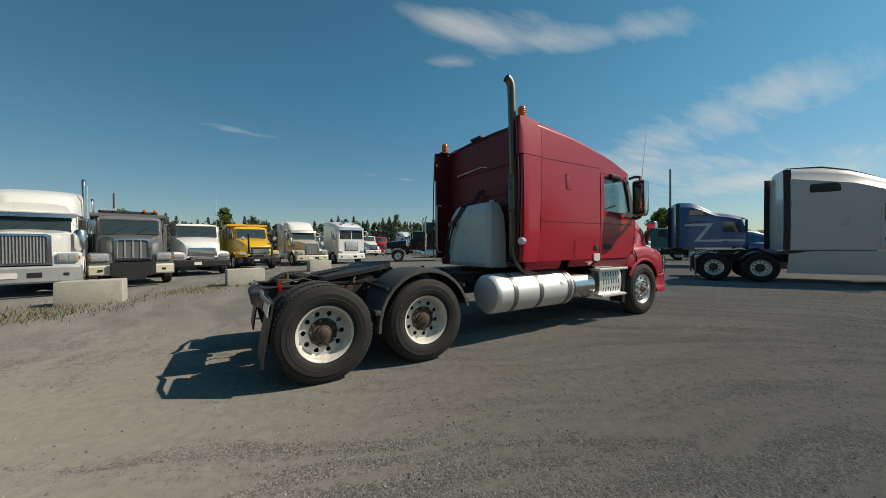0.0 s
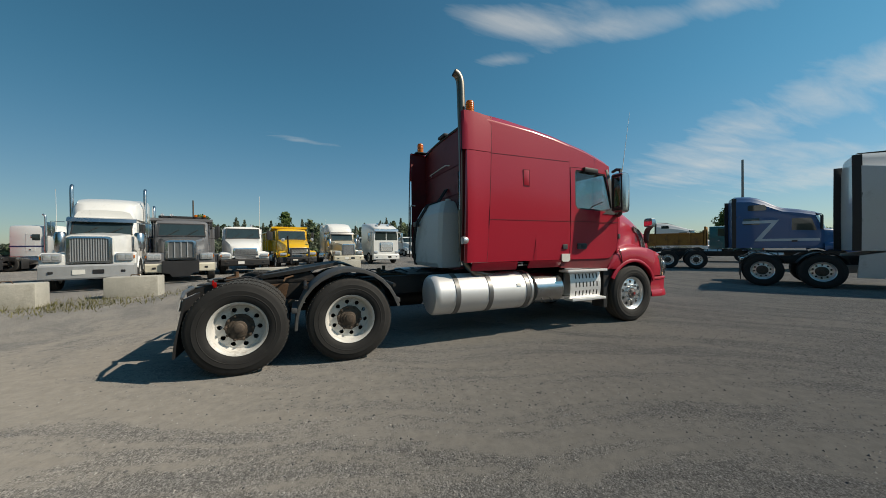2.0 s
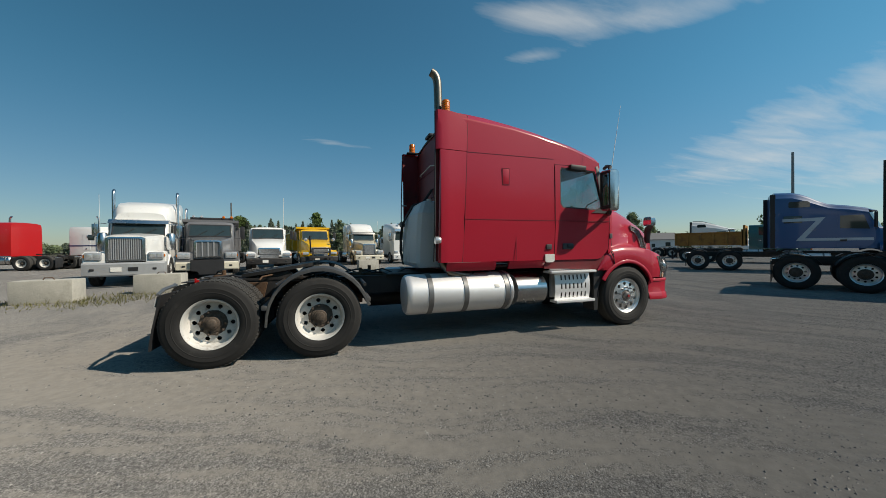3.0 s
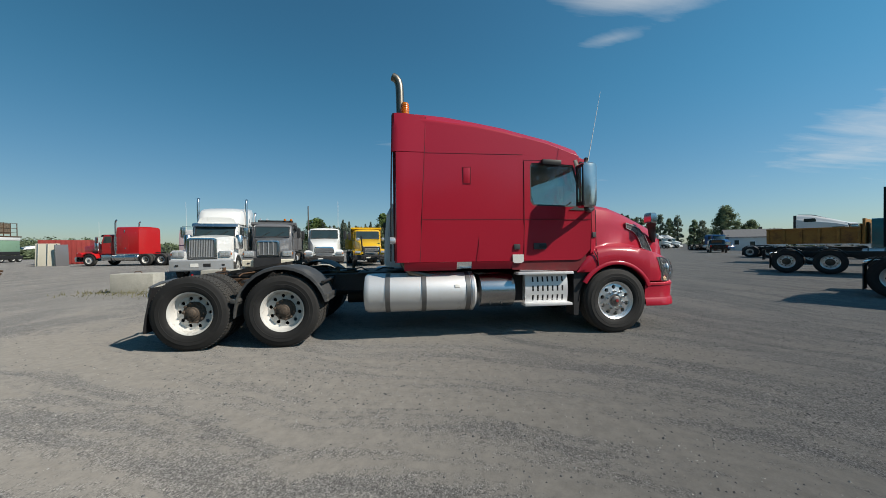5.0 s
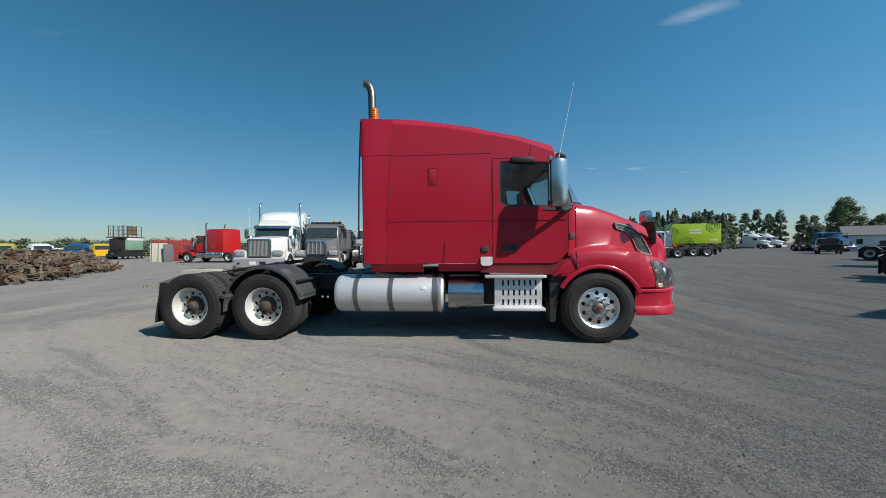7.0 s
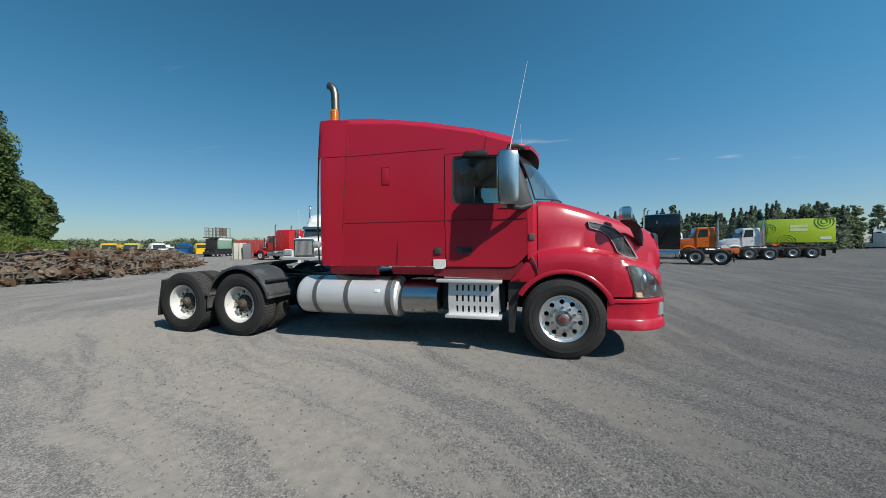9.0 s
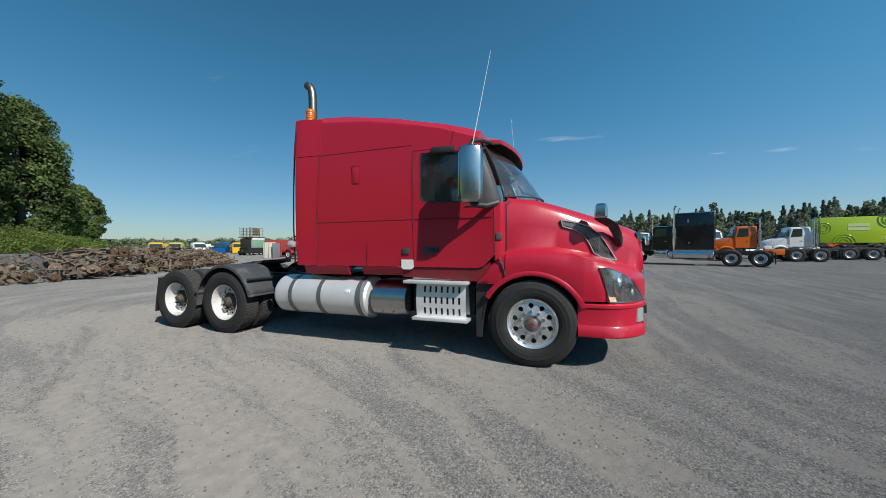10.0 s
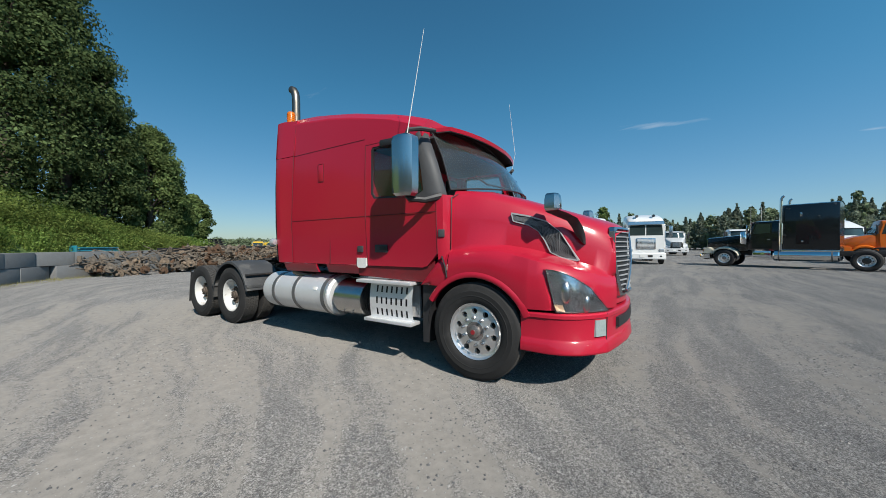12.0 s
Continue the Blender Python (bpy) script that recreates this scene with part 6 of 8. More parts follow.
def aero_tractor(m, name, label, body, wb=5.9, roof=None, zs=None, sleeper_x=-3.5, skirts=True, rims="alu", day=False, fairing=True, upper_window=True, stripe=None, grille_mat=None, group="", bump=None):
    """Streamlined bonnet cab; roof: the roof line as (x, z)."""
    v = thing(name, m, label, "truck", group)
    ax = (-wb + 0.66, -wb - 0.66)
    chassis(v, -wb - 1.2, ax, rims, front_finish=rims)
    s = Shape().grid([hood_section(x) for x in (-0.325, -0.1, 0.1, 0.3, 0.45, 0.56, 0.61, 0.7, 0.85, 1.0, 1.12, 1.22, 1.3, 1.37, 1.42)])
    s.mirror_y()
    bmesh.ops.remove_doubles(s.b, verts=s.b.verts, dist=0.002)
    part("bonnet", s, body, v, angle=48)
    roof = roof or [(sleeper_x, 2.95), (-0.6, 2.85)]
    zs = zs or [(sleeper_x, 2.6), (-0.6, 2.6)]
    xs = [sleeper_x + (-0.62 - sleeper_x) * k / 10 for k in range(11)]
    s = Shape().rings([cab_ring(x, 1.15, wave(zs, x), wave(roof, x)) for x in xs])
    part("cab", s, body, v, angle=45)
    zt = wave(roof, -0.62)
    s = Shape()
    s.rings([section(-0.63, [(1.19, 1.15), (1.2, 2.0), (1.15, zt - 0.3), (0.9, zt - 0.06), (0, zt)]), section(-0.3, [(1.12, 1.15), (1.13, 1.9), (1.12, 2.0), (0.9, 2.04), (0, 2.06)])])
    part("scuttle", s, body, v, angle=40)
    f = Shape()
    f.grid([[(-0.30 + 0.35 - 0.3 * y * y + (-0.30 - 0.0) * t - 0.03, y * (1 - 0.04 * t), 2.06 + (zt - 2.16) * t) for y in [k / 6 * 1.06 for k in range(-6, 7)]] for t in (0, 0.5, 1)], (-0.35, 0, -0.02))
    ws = part("windscreen", f, M["dark_glass"], v)
    s = Shape()
    s.grid([[(-0.18 + dx - 0.32 * y * y, y, zt + dz) for y in [k / 5 * 1.1 for k in range(-5, 6)]] for dx, dz in ((-0.5, 0.0), (-0.15, -0.03), (0.05, -0.12))], (-0.02, 0, -0.02))
    part("sun_visor", s, body, v)
    for sg in (-1, 1):
        d = part("door", Shape().prism([(-1.55, 1.22), (-0.6, 1.25), (-0.45, 1.5), (-0.45, 2.0), (-0.7, 2.68), (-1.55, 2.68)], sg * (side_y(1.9) - 0.006), sg * (side_y(1.9) + 0.006)), body, v)
        part("side_window", Shape().prism([(-1.46, 2.05), (-0.6, 2.0), (-0.78, 2.62), (-1.46, 2.62)], sg * side_y(1.9), sg * (side_y(1.9) + 0.011)), M["dark_glass"], d)
        part("door_handle", Shape().box((-1.36, sg * (side_y(1.9) + 0.012), 1.5), (0.2, 0.02, 0.09), 0.008), M["black"], d)
        part("headlamp", Shape().prism([(0.86, 1.2), (1.08, 1.12), (1.3, 0.9), (0.95, 0.88)], sg * 0.72, sg * 1.13, bev=0.02), M["clear_lens"], v)
        if not day and upper_window:
            part("bunk_window", Shape().prism([(sleeper_x + 0.5, 3.08), (sleeper_x + 0.46, 3.12), (sleeper_x + 0.46, 3.32), (sleeper_x + 0.5, 3.37), (sleeper_x + 1.08, 3.37), (sleeper_x + 1.16, 3.3), (sleeper_x + 1.18, 3.12), (sleeper_x + 1.12, 3.08)], sg * (side_y(3.1) - 0.01), sg * (side_y(3.1) + 0.012), bev=0.004), M["dark_glass"], v)
        if fairing:
            f = Shape()
            z1 = wave(roof, sleeper_x) - 0.12
            f.grid([[(sleeper_x + 0.02, sg * side_y(z), z), (sleeper_x - 0.17, sg * (side_y(z) - 0.02), z)] for z in (1.15, 2.0, 2.8, z1)], (0, -sg * 0.03, 0))
            part("side_extender", f, M["black"], v)
        if skirts:
            part("side_skirt", Shape().prism([(1.32 - wb, 0.36), (-0.72, 0.36), (-0.72, 1.12), (1.9 - wb, 1.12), (1.37 - wb, 1.02)], sg * 1.16, sg * 1.21, bev=0.01), body, v)
        if stripe:
            part("stripe", Shape().prism([(-3.3, 2.55), (-1.9, 2.58), (-2.55, 1.62), (-0.5, 1.62), (-0.5, 1.5), (-2.85, 1.5), (-2.2, 2.42), (-3.3, 2.42)], sg * (side_y(1.9) - 0.004), sg * (side_y(1.9) + 0.009)), stripe, v)
    gm = grille_mat or M["strap"]
    g = part("grille", Shape().box((1.44, 0, 1.26), (0.05, 0.88, 0.6), 0.03), gm, v)
    for k in range(7):
        part("grille_bar", Shape().box((1.47, 0, 1.02 + 0.08 * k), (0.02, 0.82, 0.028)), M["chrome_dull"], g)
    bumper(v, 1.52, bump or body, (0.4, 0.84))
    mirrors(v, -0.5, 1.2, 2.05, 2.7, M["black"])
    if not skirts:
        tank(v, -3.0, -1.7, M["alu_tank"])
    coupling(v, -wb)
    rear_flaps(v, -wb - 1.2, ax, M["black"])
    return v


def day_truck(m, name, label, body, axles=(-4.1, -5.4), tail=-6.2, rims="white", cab_top=2.72, hood="aero", bump=None, group="", stack=None, grille=None):
    """Short cab on a working chassis, sloping bonnet."""
    v = thing(name, m, label, "truck", group)
    chassis(v, tail, axles, rims)
    xw, xr = -0.55, -1.95
    classic_cab(v, body, xw, xr, cab_top, 1.02, visor=None)
    if hood == "classic":
        classic_nose(v, body, xw, 1.0, body, grille_h=(1.0, 1.78), bars="wide", hood_z=(1.82, 1.97), lamp_z=1.1, gw=0.52, chrome=M["chrome_dull"])
    else:
        sloping_nose(v, body, grille)
    bumper(v, 1.3, bump or M["strap"], (0.45, 0.82))
    mirrors(v, -0.45, 1.05, 1.95, 2.5, M["black"])
    tank(v, -2.3, -1.2, M["alu_tank"], 0.28)
    for sg in (-1, 1):
        part("cab_step", Shape().box((-0.8, sg * 1.05, 0.75), (0.5, 0.3, 0.4), 0.03), M["black"], v)
    if stack:
        stacks(v, xr - 0.14, abs(stack), sides=(1 if stack > 0 else -1,), mat=M["chrome_dull"])
    return v


def sloping_nose(v, body, grille=None):
    """Sloping bonnet with a low wide grille, wings and lamps."""
    s = Shape()
    rows = []
    for x, w, z in ((-0.45, 0.98, 1.98), (0.0, 0.93, 1.9), (0.4, 0.86, 1.8), (0.75, 0.78, 1.68), (1.0, 0.7, 1.52), (1.08, 0.64, 1.42)):
        rows.append(section(x, [(w, 0.9), (w + 0.02, 1.2), (w, z - 0.18), (w - 0.06, z - 0.05), (w * 0.55, z), (0, z + 0.02)]))
    s.rings(rows)
    part("bonnet", s, body, v, angle=45)
    gm = grille or M["chrome"]
    g = part("grille", Shape().opening([(1.1, y, z) for y, z in ((-0.62, 1.02), (0.62, 1.02), (0.56, 1.42), (-0.56, 1.42))], [(1.12, y, z) for y, z in ((-0.55, 1.07), (0.55, 1.07), (0.5, 1.37), (-0.5, 1.37))], (-0.06, 0, 0)), gm, v)
    part("grille_backing", Shape().box((1.07, 0, 1.22), (0.03, 1.1, 0.34)), M["black"], g)
    for k in range(5):
        part("grille_bar", Shape().box((1.11, 0, 1.1 + 0.06 * k), (0.03, 1.08, 0.03)), M["satin"], g)
    low = part("lower_grille", Shape().box((1.12, 0, 0.92), (0.05, 1.0, 0.17), 0.02), M["black"], v)
    for k in range(3):
        part("grille_bar", Shape().box((1.15, 0, 0.86 + 0.06 * k), (0.03, 0.98, 0.026)), M["satin"], low)
    for sg in (-1, 1):
        s = Shape()
        rows = []
        for k in range(12):
            a = radians(172 - 13.6 * k)
            px, pz = 0.68 * math.cos(a), RT + 0.66 * math.sin(a)
            rows.append([(px, sg * 1.19, pz - 0.06), (px, sg * 1.2, pz), (px, sg * 1.1, pz + 0.06), (px, sg * 0.7, pz + 0.1)])
        s.grid(rows, (0, 0, -0.02))
        part("wing", s, body, v, angle=60)
        part("wing_front", Shape().prism([(0.5, 0.8), (1.05, 0.8), (1.1, 1.1), (0.85, 1.22), (0.55, 1.15)], sg * 0.62, sg * 1.18, bev=0.05), body, v)
        part("headlamp", Shape().box((1.08, sg * 0.92, 1.02), (0.1, 0.4, 0.17), 0.04), M["clear_lens"], v)
        part("turn_signal", Shape().box((1.05, sg * 1.13, 1.0), (0.12, 0.08, 0.12), 0.02), M["amber"], v)


def dump_body(v, mat, x0, x1, z0=1.15, z1=2.35, cab_guard=True):
    s = Shape()
    for sg in (-1, 1):
        s.prism([(x0, z0 + 0.1), (x1, z0 + 0.1), (x1, z1), (x0, z1)], sg * 1.2, sg * 1.14)
    s.box(((x0 + x1) / 2, 0, z0 + 0.12), (x1 - x0, 2.3, 0.08))
    s.box((x1 - 0.03, 0, (z0 + z1) / 2 + 0.15), (0.06, 2.36, z1 - z0 + 0.2))
    s.box((x0 + 0.03, 0, (z0 + z1) / 2), (0.06, 2.3, z1 - z0 - 0.2))
    b = part("dump_body", s, mat, v)
    n = int((x1 - x0) / 0.7)
    for sg in (-1, 1):
        for k in range(n + 1):
            part("body_rib", Shape().box((x0 + 0.08 + (x1 - x0 - 0.16) * k / n, sg * 1.235, (z0 + z1) / 2 + 0.05), (0.12, 0.08, z1 - z0 - 0.1), 0.015), mat, b)
        part("top_rail", Shape().box(((x0 + x1) / 2, sg * 1.2, z1 + 0.04), (x1 - x0, 0.16, 0.1), 0.02), mat, b)
    if cab_guard:
        part("cab_guard", Shape().prism([(x1, z1 + 0.02), (x1, z1 + 0.3), (x1 + 0.95, z1 + 0.42), (x1 + 0.95, z1 + 0.3)], -1.18, 1.18), mat, b)
    return b


def at(x, y, head):
    return pose(x, y, 0, 0, 0, head)


# front row, noses to the yard
t1 = classic_tractor(at(-12.5, 10.9, -77), "semi_truck", "white sleeper semi-truck with tall chrome grille and twin stacks", M["white"], hood=2.0, sleeper=1.9, sl_top=3.75, roof_cap=3.1, rims="white", top_stack=4.05, gw=0.56, hood_z=(1.93, 2.06), chrome=False, grille_h=(0.96, 1.88), lamp_z=1.16, bump_z=(0.42, 0.92), bump=M["satin"], group="trucks parked in the front row", visor=M["chrome_dull"])
part("roof_fairing", Shape().rings([section(x, [(w, 2.66), (w - 0.02, z - 0.3), (w - 0.14, z - 0.06), (w * 0.6, z), (0, z + 0.02)]) for x, w, z in ((-2.5, 1.08, 3.55), (-1.95, 1.02, 3.42), (-1.55, 0.95, 3.25), (-1.3, 0.88, 2.98))]), M["white"], t1, angle=40)

t2 = day_truck(at(-10.5, 13.0, -77), "dump_truck", "dark grey dump truck with chrome grille and plough mount", M["dark_grey"], (-3.9, -5.2), -6.0, "white", 2.75, "classic", group="trucks parked in the front row", stack=-3.45, bump=M["cream"])
dump_body(t2, M["dark_grey"], -5.9, -2.15, 1.15, 2.45)
part("plough_mount", Shape().prism([(-0.62, 0.92), (0.62, 0.92), (0.62, 0.42), (0.35, 0.42), (0.3, 0.25), (-0.3, 0.25), (-0.35, 0.42), (-0.62, 0.42)], 1.34, 1.44, "x", bev=0.02), M["black"], t2)
part("light_bar", Shape().box((-2.0, 0, 2.98), (0.16, 1.9, 0.12), 0.03), M["black"], t2)
for y in (-0.8, -0.45, 0.5, 0.85):
    part("warning_lamp", Shape().blob((-1.9, y, 3.07), 0.08, 1), M["amber"] if y > 0 else M["clear_lens"], t2)

t3 = day_truck(at(-8.65, 17.1, -78), "work_truck", "white day-cab work truck with chrome grille", M["white"], (-4.2, -5.5), -6.4, "white", 2.72, group="trucks parked in the front row", bump=M["chassis"])
part("roof_beacon", Shape().blob((-1.2, 0.5, 2.8), 0.09, 1), M["clear_lens"], t3)
part("antenna", Shape().tube([(-0.7, 0.9, 2.5), (-0.7, 0.92, 4.6)], 0.012, 5), M["label_white"], t3)

t4 = day_truck(at(-6.0, 19.7, -76), "plough_truck", "yellow dump truck with a snow plough hitch", M["yellow"], (-4.0, -5.3), -6.2, "white", 2.75, group="trucks parked in the front row", bump=M["black"])
dump_body(t4, M["yellow"], -6.0, -2.15, 1.15, 2.5)
s = Shape()
for y in (-0.55, 0.55):
    s.box((1.55, y, 0.9), (0.12, 0.1, 1.0), 0.02)
s.box((1.55, 0, 0.75), (0.14, 1.5, 0.14), 0.02)
s.box((1.55, 0, 1.36), (0.1, 1.2, 0.1), 0.02)
s.tube([(1.1, -0.6, 1.1), (1.55, -0.75, 2.2)], 0.05, 6)
part("plough_hitch", s, M["black"], t4)
for sg in (-1, 1):
    part("plough_lamp", Shape().blob((1.0, sg * 0.9, 1.95), 0.13, 1, (0.7, 1, 1)), M["clear_lens"], t4)

t5 = classic_tractor(at(-2.3, 22.6, -80), "semi_truck", "cream white conventional truck with split chrome grille", M["cream"], hood=1.75, sleeper=1.6, sl_top=3.45, roof_cap=3.0, rims="white", top_stack=None, gw=0.5, hood_z=(1.7, 1.95), bump=M["cream"], chrome=False, group="trucks parked in the front row", visor=M["strap"])
part("roof_fairing", Shape().rings([section(x, [(w, 2.66), (w, z - 0.3), (w - 0.14, z - 0.06), (w * 0.6, z), (0, z + 0.02)]) for x, w, z in ((-2.2, 1.08, 3.45), (-1.7, 1.04, 3.35), (-1.3, 0.98, 3.1), (-1.1, 0.9, 2.85))]), M["white"], t5, angle=40)

# flat-fronted cab-over
t6 = thing("cabover_truck", at(0.9, 23.4, -82), "white flat-fronted cab-over sleeper truck", "truck", "trucks parked in the front row")
chassis(t6, -6.8, (-4.9, -6.2), "white")
s = Shape().rings([section(x, [(w, 0.75), (w + 0.01, 1.6), (w, z - 0.5), (w - 0.06, z - 0.16), (w - 0.18, z - 0.04), (w * 0.5, z), (0, z + 0.02)]) for x, w, z in ((-1.9, 1.18, 3.55), (-1.0, 1.18, 3.5), (0.2, 1.17, 3.3), (0.85, 1.14, 3.1), (1.1, 1.08, 2.95))])
part("cab", s, M["white"], t6, angle=40)
for sg in (-1, 1):
    part("windscreen", Shape().prism([(sg * 0.03, 1.98), (sg * 1.0, 1.98), (sg * 0.95, 2.66), (sg * 0.03, 2.7)], 1.085, 1.105, "x", bev=0.004), M["dark_glass"], t6)
    d = part("door", Shape().prism([(-0.2, 1.0), (0.75, 1.0), (0.85, 2.0), (0.7, 2.75), (-0.2, 2.75)], sg * 1.16, sg * 1.19), M["white"], t6)
    part("side_window", Shape().prism([(-0.12, 1.98), (0.75, 1.95), (0.62, 2.66), (-0.12, 2.66)], sg * 1.18, sg * 1.2), M["dark_glass"], d)
    part("headlamp", Shape().box((1.11, sg * 0.92, 0.98), (0.06, 0.3, 0.18), 0.03), M["clear_lens"], t6)
g = part("grille", Shape().box((1.11, 0, 1.42), (0.06, 1.15, 0.75), 0.04), M["chrome_dull"], t6)
for k in range(8):
    part("grille_bar", Shape().box((1.145, 0, 1.12 + 0.085 * k), (0.02, 1.0, 0.03)), M["white"], g)
part("visor", Shape().grid([[(1.08 + dx, y, z) for y in (-1.05, -0.5, 0, 0.5, 1.05)] for dx, z in ((0.0, 2.95), (0.12, 2.9), (0.16, 2.72))], (-0.02, 0, 0)), M["chrome_dull"], t6)
bumper(t6, 1.24, M["white"], (0.36, 0.8))
mirrors(t6, 1.0, 1.15, 1.9, 2.6, M["chrome_dull"])
for y in (-0.5, 0.5):
    part("roof_horn", Shape().cyl((0.2, y, 3.38), (0.75, y, 3.32), 0.06, 0.1), M["chrome"], t6)

# black long-nose tractor seen from its left side
t8 = classic_tractor(at(5.6, 23.4, 158.5), "semi_truck", "black long-nosed sleeper semi-truck with chrome tank and stacks", M["black_truck"], wb=6.1, hood=2.15, sleeper=2.1, sl_top=3.55, cab_top=2.7, fender=M["cream"], top_stack=4.0, grille="v", rims="alu", hood_z=(1.75, 1.95))

# orange and white day cabs, green box truck behind them
t9 = day_truck(at(13.2, 29.6, 171), "semi_truck", "orange day-cab tractor with bare chassis", M["orange_truck"], (-4.2, -5.5), -6.3, "alu", 2.85, group="tractors along the drive", stack=3.5)
coupling(t9, -4.9)
rear_flaps(t9, -6.3)
for sg in (-1, 1):
    part("side_box", Shape().box((-3.0, sg * 0.95, 0.75), (1.1, 0.4, 0.45), 0.03), M["orange_truck"], t9)

t9b = day_truck(at(18.6, 33.6, 171), "semi_truck", "white day-cab tractor with bare chassis", M["white"], (-4.2, -5.5), -6.3, "alu", 2.85, group="tractors along the drive", stack=3.6)
coupling(t9b, -4.9)
rear_flaps(t9b, -6.3)

t10 = day_truck(at(24.2, 43.4, 170), "box_truck", "white day-cab truck carrying a lime green box body", M["white"], (-5.4, -6.7), -8.0, "white", 2.85, group="tractors along the drive", stack=3.7)
boxb = part("box_body", Shape().box((-5.1, 0, 2.75), (5.8, 2.5, 2.7), 0.05), M["lime"], t10, "lime green box body with ring prints")
for sg in (-1, 1):
    for cx, cz, rr in ((-7.1, 3.75, (0.25, 0.5, 0.78)), (-4.0, 1.5, (0.3, 0.55, 0.8)), (-2.5, 3.0, (0.3, 0.55))):
        for r in rr:
            s = Shape()
            pts = []
            for k in range(33):
                a = 2 * math.pi * k / 32
                x, z = cx + r * math.cos(a), cz + r * math.sin(a)
                pts.append((min(-2.3, max(-7.9, x)), sg * 1.256, min(4.06, max(1.44, z))))
            s.tube(pts, 0.035, 4)
            part("ring_print", s, M["lime_dark"], boxb)
    for k, (w, z) in enumerate(((1.5, 3.25), (1.5, 2.85))):
        part("print_bar", Shape().box((-5.0, sg * 1.258, z), (w, 0.012, 0.3)), M["lime_light"], boxb)
    part("print_bar", Shape().box((-7.2, sg * 1.258, 1.9), (0.9, 0.012, 0.25)), M["white"], boxb)
rear_flaps(t10, -8.0)

# right-hand row
t11 = aero_tractor(at(11.9, -4.0, -64), "semi_truck", "pale grey high-roof sleeper semi-truck with side skirts", M["grey_truck"], wb=4.95, roof=[(-3.55, 4.05), (-2.7, 4.02), (-2.0, 3.82), (-1.3, 3.45), (-0.62, 2.98)], zs=[(-3.55, 3.6), (-2.0, 3.3), (-1.3, 3.0), (-0.6, 2.7)], sleeper_x=-3.55, rims="alu", group="tractors on the far side")
t12 = aero_tractor(at(18.7, 2.5, -56), "semi_truck", "dark blue sleeper semi-truck with pale zigzag stripe", M["blue_truck"], wb=5.9, roof=[(-3.55, 3.9), (-2.9, 3.86), (-2.5, 3.72), (-2.05, 3.36), (-1.75, 3.2), (-1.2, 3.1), (-0.62, 2.95)], zs=[(-3.55, 3.58), (-2.9, 3.54), (-2.3, 3.24), (-1.75, 2.96), (-1.2, 2.88), (-0.6, 2.72)], sleeper_x=-3.55, rims="alu", stripe=M["pale_blue"], skirts=False, group="tractors on the far side")
for sg in (-1, 1):
    part("bunk_window", Shape().box((-2.95, sg * (side_y(2.5) + 0.003), 2.52), (0.62, 0.02, 0.34), 0.006), M["dark_glass"], t12)
t13 = day_truck(at(25.4, 9.0, -64), "dump_truck", "teal dump truck with a rusty yellow open body", M["teal"], (-4.3, -5.6), -6.6, "white", 2.75, group="tractors on the far side")
dump_body(t13, M["dump_rust"], -6.4, -2.3, 1.2, 2.2, False)
part("bulkhead", Shape().box((-2.2, 0, 2.0), (0.12, 2.4, 1.5), 0.02), M["dump_rust"], t13)
rear_flaps(t13, -6.6, (-4.3, -5.6), M["black"])
t14 = aero_tractor(at(33.0, 16.5, -64), "semi_truck", "white sleeper semi-truck behind the dump truck", M["white"], roof=[(-3.55, 3.8), (-2.6, 3.72), (-1.3, 3.2), (-0.62, 2.95)], zs=[(-3.55, 3.3), (-1.3, 2.9), (-0.6, 2.7)], rims="white", skirts=False, group="tractors on the far side")

# farther vehicles
t15 = classic_tractor(at(-29.7, 26.5, 174), "semi_truck", "bright red sleeper semi-truck parked across the yard", M["red_truck"], wb=5.4, hood=1.9, sleeper=1.9, sl_top=3.35, chrome=False, rims="white", top_stack=3.9, fender=M["red_truck"])
t16 = classic_tractor(at(-19.7, 27.9, -6), "semi_truck", "white sleeper semi-truck with a navy stripe", M["white"], wb=5.4, sleeper=1.9, sl_top=3.2, rims="white", chrome=False)
for sg in (-1, 1):
    part("stripe", Shape().box((-3.25, sg * 1.124, 1.72), (1.85, 0.012, 0.09)), M["navy"], t16)
    part("side_window", Shape().box((-2.75, sg * 1.124, 2.35), (0.42, 0.014, 0.42), 0.004), M["dark_glass"], t16)
classic_tractor(at(-19.6, 32.0, 166), "semi_truck", "navy blue sleeper semi-truck in the second row", M["navy"], wb=5.4, sleeper=2.0, sl_top=3.4, rims="white", chrome=False)
aero_tractor(at(9.5, 42.0, -85), "semi_truck", "white semi-truck parked in the back row", M["white"], skirts=False, rims="white", day=True, fairing=False, sleeper_x=-2.2, group="trucks in the back row")
aero_tractor(at(13.0, 46.0, -85), "semi_truck", "red semi-truck parked in the back row", M["red_truck"], skirts=False, rims="white", day=True, fairing=False, sleeper_x=-2.2, group="trucks in the back row")
aero_tractor(at(17.5, 44.0, -88), "semi_truck", "white high-roof semi-truck in the back row", M["white"], roof=[(-3.55, 3.8), (-2.0, 3.5), (-0.62, 2.95)], zs=[(-3.55, 3.3), (-0.6, 2.7)], skirts=False, rims="white", group="trucks in the back row")
aero_tractor(at(3.5, 44.0, -82), "semi_truck", "pale grey semi-truck parked in the back row", M["grey_truck"], skirts=False, rims="white", day=True, fairing=False, sleeper_x=-2.4, group="trucks in the back row")
